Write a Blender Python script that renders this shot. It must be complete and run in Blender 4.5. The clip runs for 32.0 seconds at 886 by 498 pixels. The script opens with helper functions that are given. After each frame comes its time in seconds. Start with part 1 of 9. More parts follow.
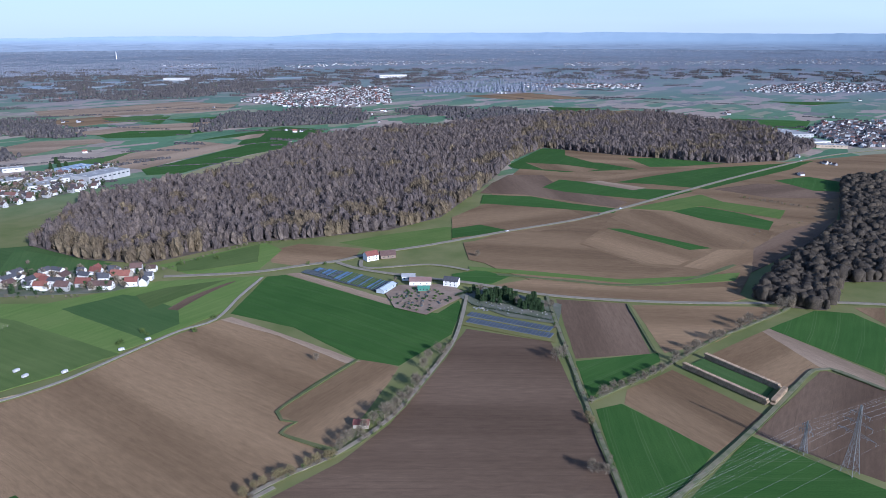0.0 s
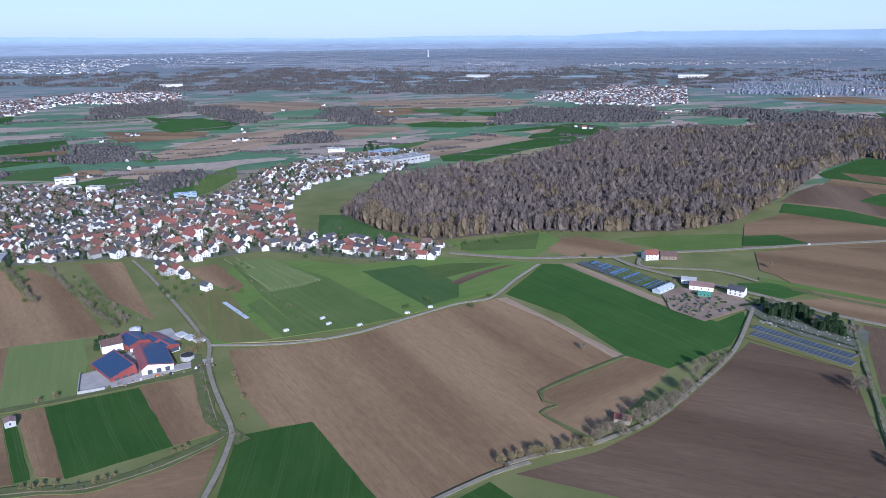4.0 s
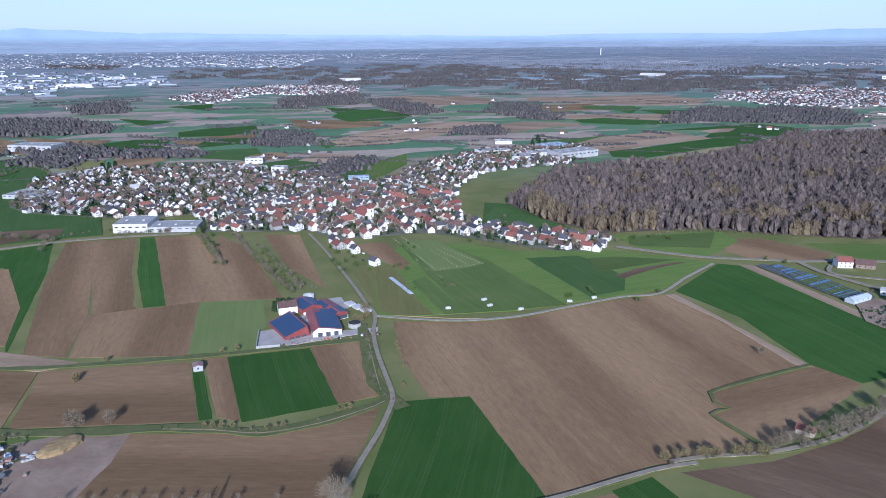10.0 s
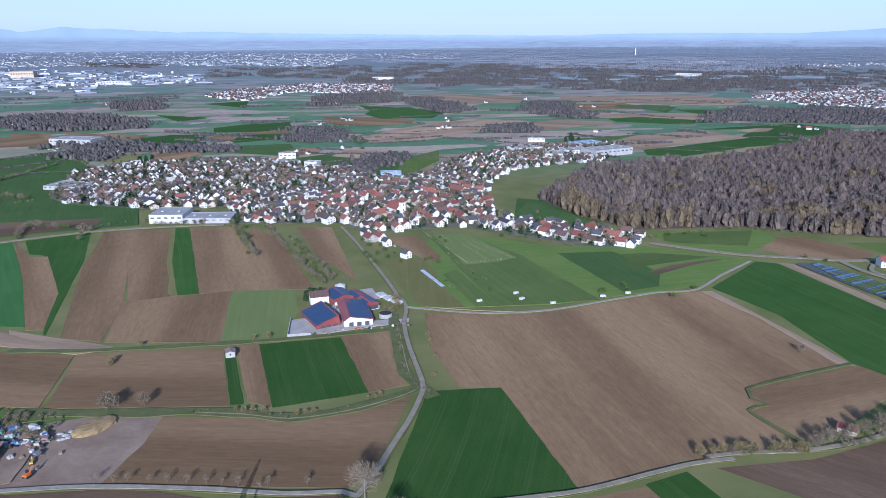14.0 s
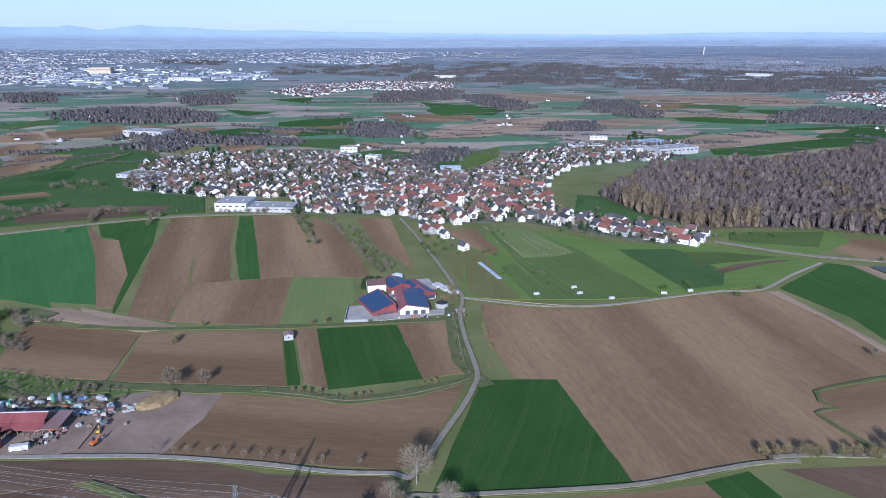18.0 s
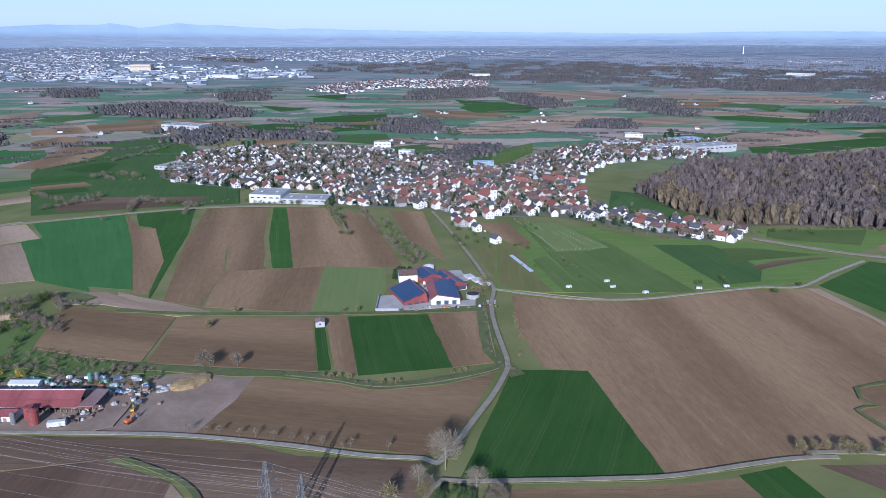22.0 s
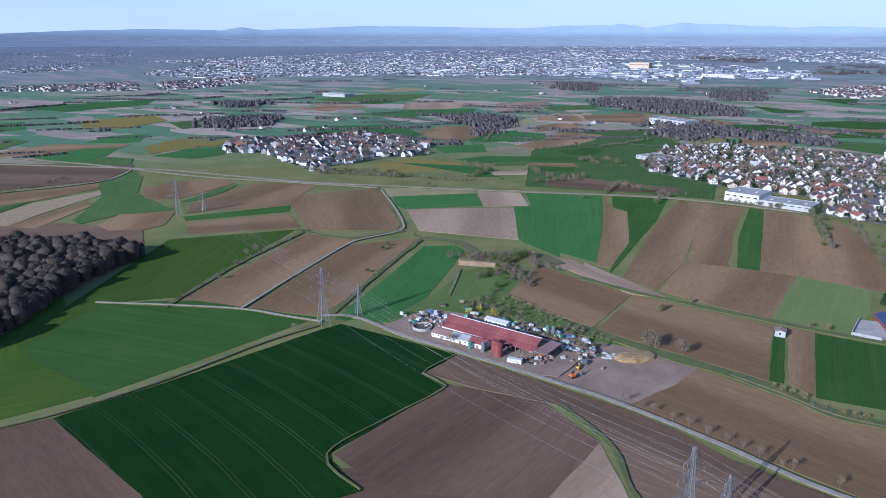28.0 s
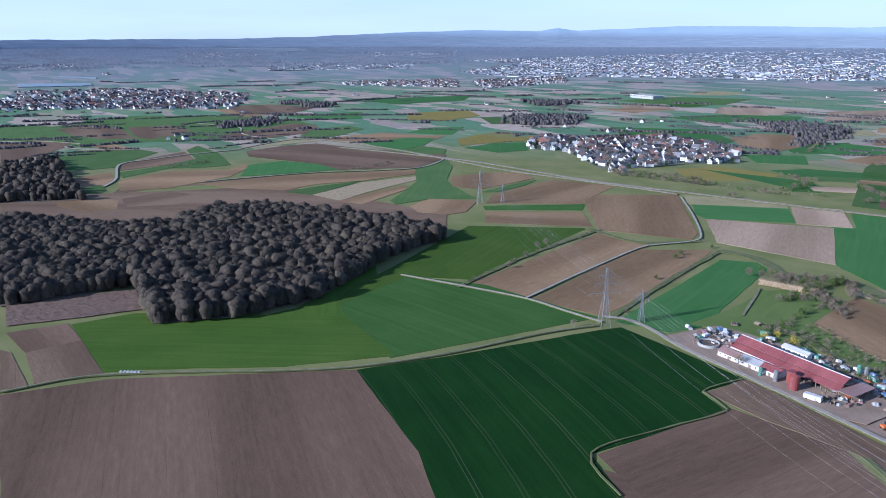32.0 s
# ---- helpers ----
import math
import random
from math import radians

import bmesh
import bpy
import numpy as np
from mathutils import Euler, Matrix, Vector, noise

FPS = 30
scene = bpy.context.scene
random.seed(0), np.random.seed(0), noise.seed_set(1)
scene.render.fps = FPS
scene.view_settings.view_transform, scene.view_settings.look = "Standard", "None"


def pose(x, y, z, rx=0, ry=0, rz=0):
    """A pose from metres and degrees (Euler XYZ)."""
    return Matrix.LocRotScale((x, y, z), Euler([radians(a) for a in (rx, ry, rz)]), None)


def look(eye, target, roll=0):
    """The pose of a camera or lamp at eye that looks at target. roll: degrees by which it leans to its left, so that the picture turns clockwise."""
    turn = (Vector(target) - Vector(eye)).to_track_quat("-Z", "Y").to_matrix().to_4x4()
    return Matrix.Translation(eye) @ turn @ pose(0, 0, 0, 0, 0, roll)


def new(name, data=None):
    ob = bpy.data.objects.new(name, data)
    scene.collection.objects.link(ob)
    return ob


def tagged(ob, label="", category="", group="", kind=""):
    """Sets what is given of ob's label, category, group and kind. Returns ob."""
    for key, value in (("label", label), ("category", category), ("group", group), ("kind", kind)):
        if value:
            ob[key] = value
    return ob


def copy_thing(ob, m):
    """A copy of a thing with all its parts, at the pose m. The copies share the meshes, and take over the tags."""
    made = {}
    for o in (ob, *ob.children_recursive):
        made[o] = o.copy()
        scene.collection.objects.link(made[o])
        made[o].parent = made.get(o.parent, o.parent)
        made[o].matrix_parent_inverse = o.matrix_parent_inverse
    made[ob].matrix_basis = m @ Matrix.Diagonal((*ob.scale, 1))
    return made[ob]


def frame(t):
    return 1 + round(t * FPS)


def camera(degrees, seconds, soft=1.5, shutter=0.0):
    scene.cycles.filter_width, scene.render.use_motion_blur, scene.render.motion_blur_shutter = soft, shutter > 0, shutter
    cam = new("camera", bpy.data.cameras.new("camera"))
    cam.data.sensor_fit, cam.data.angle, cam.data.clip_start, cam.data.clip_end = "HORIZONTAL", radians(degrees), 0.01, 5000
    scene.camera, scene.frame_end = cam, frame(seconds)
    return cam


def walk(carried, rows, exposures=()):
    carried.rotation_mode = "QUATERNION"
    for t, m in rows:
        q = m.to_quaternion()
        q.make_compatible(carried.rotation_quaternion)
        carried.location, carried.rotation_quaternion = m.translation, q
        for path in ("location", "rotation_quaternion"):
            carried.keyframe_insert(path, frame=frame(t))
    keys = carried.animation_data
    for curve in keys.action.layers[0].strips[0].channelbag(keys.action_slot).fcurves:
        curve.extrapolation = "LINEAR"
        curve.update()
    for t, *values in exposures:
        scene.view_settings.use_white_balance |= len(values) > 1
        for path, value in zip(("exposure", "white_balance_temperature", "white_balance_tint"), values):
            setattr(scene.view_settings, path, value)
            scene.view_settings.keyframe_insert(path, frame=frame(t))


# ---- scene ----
cam = camera(62.958, 32.0, soft=0.85)
# path of the camera: seconds, place, tilt, lean, turn
PATH = [
    (0.0, 0.00, -364.17, 230.00, 73.639, 0.103, -53.000),
    (0.5, 0.37, -364.07, 228.79, 73.625, 0.114, -52.594),
    (1.0, 0.06, -363.89, 227.74, 73.628, 0.075, -52.039),
    (1.5, -1.11, -364.26, 227.15, 73.583, 0.077, -50.585),
    (2.0, -1.89, -363.99, 225.94, 73.573, 0.113, -47.793),
    (2.5, -2.32, -364.36, 225.20, 73.588, -0.025, -43.609),
    (3.0, -2.29, -364.95, 224.16, 73.621, -0.150, -38.763),
    (3.5, -2.78, -364.90, 222.89, 73.644, -0.152, -34.172),
    (4.0, -2.86, -365.08, 221.83, 73.665, -0.211, -30.502),
    (4.5, -3.44, -364.51, 220.57, 73.674, -0.141, -28.376),
    (6.5, -4.91, -363.48, 215.99, 73.700, -0.213, -22.049),
    (7.0, -5.52, -363.41, 214.84, 73.698, -0.195, -20.959),
    (7.5, -5.94, -363.09, 213.66, 73.712, -0.158, -20.128),
    (8.0, -6.13, -362.78, 212.60, 73.683, -0.142, -19.457),
    (8.5, -6.68, -362.20, 211.45, 73.672, -0.149, -18.912),
    (9.0, -7.24, -361.63, 210.42, 73.670, -0.155, -18.444),
    (9.5, -7.66, -361.19, 209.22, 73.672, -0.126, -17.983),
    (10.0, -8.19, -360.44, 207.95, 73.674, -0.095, -17.594),
    (10.5, -8.79, -359.96, 206.84, 73.656, -0.070, -17.343),
    (11.0, -9.10, -359.63, 205.79, 73.662, -0.047, -17.019),
    (11.5, -9.30, -359.52, 205.02, 73.669, -0.037, -16.721),
    (12.0, -9.30, -359.17, 203.96, 73.670, -0.025, -16.401),
    (12.5, -9.43, -359.14, 203.19, 73.689, 0.014, -16.077),
    (13.0, -9.27, -359.01, 202.32, 73.692, -0.012, -15.719),
    (13.5, -9.40, -358.89, 201.62, 73.697, 0.011, -15.419),
    (14.0, -9.35, -358.97, 200.39, 73.733, 0.012, -15.119),
    (14.5, -9.31, -359.15, 199.46, 73.723, 0.028, -14.717),
    (16.5, -9.43, -359.41, 196.14, 73.714, 0.086, -11.788),
    (17.0, -9.55, -359.34, 195.05, 73.705, 0.120, -11.275),
    (17.5, -9.62, -359.16, 194.02, 73.721, 0.099, -10.812),
    (18.0, -9.65, -359.26, 193.05, 73.724, 0.162, -10.385),
    (18.5, -9.69, -359.32, 192.32, 73.698, 0.163, -10.011),
    (19.0, -9.70, -359.67, 191.45, 73.706, 0.197, -9.641),
    (19.5, -9.93, -359.63, 190.56, 73.711, 0.216, -9.345),
    (20.0, -9.96, -359.48, 189.62, 73.702, 0.243, -9.071),
    (20.5, -9.93, -359.69, 188.71, 73.695, 0.244, -8.760),
    (21.0, -9.90, -359.92, 188.00, 73.702, 0.255, -8.458),
    (21.5, -10.03, -359.63, 187.08, 73.687, 0.273, -8.112),
    (22.0, -9.82, -359.77, 186.11, 73.691, 0.274, -7.773),
    (22.5, -9.92, -360.06, 185.08, 73.683, 0.300, -7.487),
    (23.0, -9.78, -359.67, 183.98, 73.682, 0.295, -7.188),
    (23.5, -9.86, -359.35, 182.96, 73.668, 0.325, -6.919),
    (24.0, -10.01, -359.26, 182.04, 73.664, 0.322, -6.632),
    (24.5, -9.86, -359.45, 181.12, 73.656, 0.355, -6.026),
    (26.5, -9.72, -358.35, 176.42, 73.628, 0.034, 3.739),
    (27.0, -10.10, -358.56, 176.39, 73.647, 0.061, 9.828),
    (27.5, -10.24, -359.18, 175.62, 73.680, 0.033, 17.824),
    (28.0, -10.93, -360.20, 175.01, 73.667, 0.087, 29.107),
    (28.5, -9.76, -361.41, 174.95, 73.653, 0.019, 43.793),
    (29.0, -9.23, -361.95, 175.06, 73.682, -0.004, 48.454),
    (29.5, -9.10, -361.76, 175.10, 73.676, -0.031, 49.764),
    (30.0, -8.96, -361.75, 175.15, 73.675, -0.024, 50.481),
    (30.5, -9.07, -361.76, 175.16, 73.685, 0.010, 51.048),
    (31.0, -8.90, -361.59, 175.03, 73.678, -0.013, 51.626),
    (31.5, -8.94, -361.40, 174.54, 73.683, -0.013, 52.204),
    (32.0, -8.69, -361.87, 174.03, 73.701, 0.021, 52.670),
]
walk(cam, [(t, pose(x, y, z) @ pose(0, 0, 0, 0, 0, turn) @ pose(0, 0, 0, tilt) @ pose(0, 0, 0, 0, 0, lean)) for t, x, y, z, tilt, lean, turn in PATH],
     exposures=[(0.0, 0.56, 5330, 17), (20.0, 0.53, 5320, 17), (24.0, 0.48, 5300, 17), (27.0, 0.46, 5300, 17), (29.0, 0.62, 5280, 17), (32.0, 0.74, 5280, 17)])

# ---- light ----
SUN_EL, SUN_AZ = 22.0, 254.0     # degrees above the plain, and the side it stands on
SUN_DIR = Vector((math.cos(radians(SUN_AZ)) * math.cos(radians(SUN_EL)), math.sin(radians(SUN_AZ)) * math.cos(radians(SUN_EL)), math.sin(radians(SUN_EL))))
world = bpy.data.worlds.new("sky")
world.use_nodes = True
scene.world = world
wn, wl = world.node_tree.nodes, world.node_tree.links
sky = wn.new("ShaderNodeTexSky")
sky.sky_type, sky.sun_disc = "NISHITA", False
sky.sun_elevation, sky.sun_rotation = radians(SUN_EL), math.atan2(SUN_DIR.x, SUN_DIR.y)
sky.air_density, sky.dust_density, sky.ozone_density = 1.0, 0.6, 5.0
veil = wn.new("ShaderNodeTexNoise")          # thin high cloud
veil.inputs["Scale"].default_value, veil.inputs["Detail"].default_value = 2.2, 5.0
vmap, vtc = wn.new("ShaderNodeMapping"), wn.new("ShaderNodeTexCoord")
vmap.inputs["Scale"].default_value = (1.0, 1.0, 9.0)
wl.new(vtc.outputs["Generated"], vmap.inputs["Vector"])
wl.new(vmap.outputs["Vector"], veil.inputs["Vector"])
vmix, vramp = wn.new("ShaderNodeMix"), wn.new("ShaderNodeMapRange")
vmix.data_type = "RGBA"
vramp.inputs["From Min"].default_value, vramp.inputs["From Max"].default_value = 0.35, 0.7
vramp.inputs["To Min"].default_value, vramp.inputs["To Max"].default_value = 0.62, 0.92
wl.new(veil.outputs["Fac"], vramp.inputs["Value"])
high, vsep, vmul = wn.new("ShaderNodeMapRange"), wn.new("ShaderNodeSeparateXYZ"), wn.new("ShaderNodeMath")   # the veil thins out towards the zenith
wl.new(vtc.outputs["Generated"], vsep.inputs[0])
wl.new(vsep.outputs["Z"], high.inputs["Value"])
high.inputs["From Min"].default_value, high.inputs["From Max"].default_value = 0.08, 0.45
high.inputs["To Min"].default_value, high.inputs["To Max"].default_value = 1.0, 0.05
vmul.operation = "MULTIPLY"
wl.new(vramp.outputs["Result"], vmul.inputs[0])
wl.new(high.outputs["Result"], vmul.inputs[1])
wl.new(vmul.outputs[0], vmix.inputs["Factor"])
wl.new(sky.outputs[0], vmix.inputs["A"])
vmix.inputs["B"].default_value = (4.75, 5.75, 7.1, 1)
wl.new(vmix.outputs["Result"], wn["Background"].inputs[0])
wn["Background"].inputs[1].default_value = 0.10
sun_data = bpy.data.lights.new("sun", "SUN")
sun_data.energy, sun_data.angle, sun_data.color = 4.3, radians(0.53), (1.0, 0.95, 0.88)
new("sun", sun_data).matrix_world = look((0, 0, 300), Vector((0, 0, 300)) - SUN_DIR)

EYE = (-8.0, -363.0)            # the middle of the flight, seen from above


# ---- materials ----
def material(name):
    m = bpy.data.materials.new(name)
    m.use_nodes = True
    return m, m.node_tree.nodes, m.node_tree.links, m.node_tree.nodes["Principled BSDF"]


def coords(n, l, space="Object", scale=(1, 1, 1), turn=0.0):
    tc, mp = n.new("ShaderNodeTexCoord"), n.new("ShaderNodeMapping")
    mp.inputs["Scale"].default_value = scale
    mp.inputs["Rotation"].default_value = (0, 0, turn)
    l.new(tc.outputs[space], mp.inputs["Vector"])
    return mp.outputs["Vector"]


def noise_tex(n, l, vec, scale, detail=3.0, rough=0.55):
    t = n.new("ShaderNodeTexNoise")
    t.inputs["Scale"].default_value, t.inputs["Detail"].default_value, t.inputs["Roughness"].default_value = scale, detail, rough
    l.new(vec, t.inputs["Vector"])
    return t.outputs["Fac"]


def ramp(n, l, fac, stops, mode="LINEAR"):
    r = n.new("ShaderNodeValToRGB")
    r.color_ramp.interpolation = mode
    while len(r.color_ramp.elements) < len(stops):
        r.color_ramp.elements.new(0.5)
    for e, (p, c) in zip(r.color_ramp.elements, stops):
        e.position, e.color = p, (*c, 1)
    l.new(fac, r.inputs[0])
    return r.outputs[0]


def mixed(n, l, a, b, fac, mode="MIX"):
    m = n.new("ShaderNodeMix")
    m.data_type, m.blend_type, m.clamp_factor = "RGBA", mode, True
    for sock, v in ((m.inputs["Factor"], fac), (m.inputs["A"], a), (m.inputs["B"], b)):
        if isinstance(v, (int, float)):
            sock.default_value = v
        elif isinstance(v, tuple):
            sock.default_value = (*v, 1)
        else:
            l.new(v, sock)
    return m.outputs["Result"]


def math_node(n, l, op, a, b=None):
    m = n.new("ShaderNodeMath")
    m.operation = op
    for sock, v in zip(m.inputs, (a, b)):
        if v is None:
            continue
        if isinstance(v, (int, float)):
            sock.default_value = v
        else:
            l.new(v, sock)
    return m.outputs[0]


def random_tint(n, l, colour, low, high):
    """Each thing of a kind is a little lighter or darker than the next."""
    info = n.new("ShaderNodeObjectInfo")
    r = ramp(n, l, info.outputs["Random"], [(0, (low, low, low)), (1, (high, high, high))])
    return mixed(n, l, colour, r, 1.0, "MULTIPLY")


def bumped(n, l, bsdf, height, strength, distance):
    b = n.new("ShaderNodeBump")
    b.inputs["Strength"].default_value, b.inputs["Distance"].default_value = strength, distance
    l.new(height, b.inputs["Height"])
    l.new(b.outputs[0], bsdf.inputs["Normal"])


def dark(c, k):
    return tuple(v * k for v in c)


def soil_mat(name, base, pale, streak=0.6):
    """Tilled earth: damp and dry patches, streaks along the drill, clods."""
    m, n, l, b = material(name)
    v = coords(n, l)
    patch = ramp(n, l, noise_tex(n, l, v, 0.012, 4), [(0.3, base), (0.72, pale)])
    lines = noise_tex(n, l, coords(n, l, scale=(0.006, 0.16, 1)), 1.0, 5, 0.7)
    c = mixed(n, l, patch, ramp(n, l, lines, [(0.3, dark(base, 0.72)), (0.7, dark(pale, 1.12))]), streak * 0.6)
    broad = noise_tex(n, l, coords(n, l, scale=(0.0024, 0.017, 1)), 1.0, 2, 0.5)
    c = mixed(n, l, c, ramp(n, l, broad, [(0.32, dark(base, 0.66)), (0.62, dark(pale, 1.12))]), 0.58)
    drill = n.new("ShaderNodeTexWave")
    drill.bands_direction = "Y"
    drill.inputs["Scale"].default_value, drill.inputs["Distortion"].default_value = 0.105, 0.4
    l.new(v, drill.inputs["Vector"])
    c = mixed(n, l, c, dark(base, 0.7), math_node(n, l, "MULTIPLY", drill.outputs["Fac"], 0.07))
    sep = n.new("ShaderNodeSeparateXYZ")
    l.new(v, sep.inputs[0])
    sway = math_node(n, l, "MULTIPLY", noise_tex(n, l, coords(n, l, scale=(0.012, 0.02, 0)), 1.0, 1), 5.0)
    row = math_node(n, l, "PINGPONG", math_node(n, l, "ADD", sep.outputs["Y"], sway), 3.1)
    thin = math_node(n, l, "LESS_THAN", row, 0.16)
    worn = ramp(n, l, noise_tex(n, l, coords(n, l, scale=(0.01, 0.09, 1)), 1.0, 3), [(0.42, (0, 0, 0)), (0.68, (0.5, 0.5, 0.5))])
    c = mixed(n, l, c, dark(base, 0.55), math_node(n, l, "MULTIPLY", thin, worn))
    clod = noise_tex(n, l, v, 1.4, 3)
    c = mixed(n, l, c, ramp(n, l, clod, [(0.3, (0.72, 0.72, 0.72)), (0.7, (1.2, 1.2, 1.2))]), 0.55, "MULTIPLY")
    mottle = noise_tex(n, l, coords(n, l, scale=(0.08, 0.3, 1)), 1.0, 5, 0.75)
    c = mixed(n, l, c, ramp(n, l, mottle, [(0.3, (0.80, 0.80, 0.81)), (0.7, (1.2, 1.19, 1.18))]), 0.8, "MULTIPLY")
    l.new(random_tint(n, l, c, 0.84, 1.1), b.inputs["Base Color"])
    b.inputs["Roughness"].default_value = 0.95
    b.inputs["Specular IOR Level"].default_value = 0.05
    bumped(n, l, b, clod, 0.5, 0.15)
    return m


def crop_mat(name, base, pale, tram=True):
    """Young crop: uneven growth, faint rows and the wheel lines of the tractor."""
    m, n, l, b = material(name)
    v = coords(n, l)
    c = ramp(n, l, noise_tex(n, l, v, 0.02, 4), [(0.28, base), (0.75, pale)])
    lines = noise_tex(n, l, coords(n, l, scale=(0.01, 0.22, 1)), 1.0, 4, 0.7)
    c = mixed(n, l, c, ramp(n, l, lines, [(0.3, dark(base, 0.75)), (0.7, pale)]), 0.4)
    fine = noise_tex(n, l, v, 1.1, 3)
    c = mixed(n, l, c, ramp(n, l, fine, [(0.3, (0.7, 0.7, 0.7)), (0.7, (1.25, 1.25, 1.25))]), 0.5, "MULTIPLY")
    if tram:
        s = n.new("ShaderNodeSeparateXYZ")
        l.new(v, s.inputs[0])
        bend = math_node(n, l, "MULTIPLY", math_node(n, l, "MULTIPLY", s.outputs["X"], s.outputs["X"]), 0.0007)
        wobble = math_node(n, l, "MULTIPLY", noise_tex(n, l, coords(n, l, scale=(0.02, 0.0, 0)), 1.0, 1), 3.0)
        y = math_node(n, l, "ADD", math_node(n, l, "ADD", s.outputs["Y"], bend), wobble)
        w = math_node(n, l, "PINGPONG", math_node(n, l, "ADD", y, 0.0), 9.0)
        near = math_node(n, l, "LESS_THAN", math_node(n, l, "ABSOLUTE", math_node(n, l, "SUBTRACT", w, 0.95)), 0.26)
        gaps = math_node(n, l, "GREATER_THAN", noise_tex(n, l, coords(n, l, scale=(0.03, 0.05, 1)), 1.0, 2), 0.30)
        keep = ramp(n, l, noise_tex(n, l, coords(n, l, scale=(0.008, 0.03, 1)), 1.0, 3), [(0.30, (0.05, 0.05, 0.05)), (0.66, (0.22, 0.22, 0.22))])
        c = mixed(n, l, c, (0.16, 0.17, 0.09), math_node(n, l, "MULTIPLY", math_node(n, l, "MULTIPLY", near, gaps), keep))
    l.new(random_tint(n, l, c, 0.85, 1.15), b.inputs["Base Color"])
    b.inputs["Roughness"].default_value = 0.95
    b.inputs["Specular IOR Level"].default_value = 0.04
    bumped(n, l, b, fine, 0.4, 0.2)
    return m


def plain_mat(name, c1, c2, scale=0.5, rough=0.8, metal=0.0, bump=0.0, tint=(1.0, 1.0), spec=0.4):
    m, n, l, b = material(name)
    v = coords(n, l)
    c = ramp(n, l, noise_tex(n, l, v, scale, 5, 0.6), [(0.3, c1), (0.7, c2)])
    c = mixed(n, l, c, ramp(n, l, noise_tex(n, l, v, scale * 9, 3), [(0.25, (0.82, 0.82, 0.82)), (0.75, (1.12, 1.12, 1.12))]), 0.6, "MULTIPLY")
    l.new(random_tint(n, l, c, *tint), b.inputs["Base Color"])
    b.inputs["Roughness"].default_value, b.inputs["Metallic"].default_value = rough, metal
    b.inputs["Specular IOR Level"].default_value = spec
    if bump:
        bumped(n, l, b, noise_tex(n, l, v, scale * 6, 3), 0.5, bump)
    return m


def island_mat(name, stops, rough=0.85, spec=0.2, stand=False):
    """For many pieces in one mesh: each piece takes its own shade."""
    m, n, l, b = material(name)
    g = n.new("ShaderNodeNewGeometry")
    c = ramp(n, l, g.outputs["Random Per Island"], stops)
    if stand:            # kinds of tree grow in patches of warmer and greyer wood
        v = coords(n, l)
        c = mixed(n, l, c, ramp(n, l, noise_tex(n, l, v, 0.035, 4, 0.7), [(0.32, (0.78, 0.77, 0.81)), (0.5, (1.0, 0.99, 0.99)), (0.7, (1.24, 1.19, 1.08))]), 1.0, "MULTIPLY")
        c = mixed(n, l, c, ramp(n, l, noise_tex(n, l, v, 0.22, 2, 0.5), [(0.35, (0.80, 0.80, 0.81)), (0.65, (1.2, 1.19, 1.17))]), 1.0, "MULTIPLY")
        fine = noise_tex(n, l, coords(n, l, scale=(0.9, 0.9, 0.3)), 1.0, 4, 0.75)
        c = mixed(n, l, c, ramp(n, l, fine, [(0.34, (0.62, 0.61, 0.62)), (0.66, (1.34, 1.33, 1.30))]), 1.0, "MULTIPLY")
        bumped(n, l, b, fine, 0.45, 0.8)
    l.new(c, b.inputs["Base Color"])
    b.inputs["Roughness"].default_value = rough
    b.inputs["Specular IOR Level"].default_value = spec
    return m


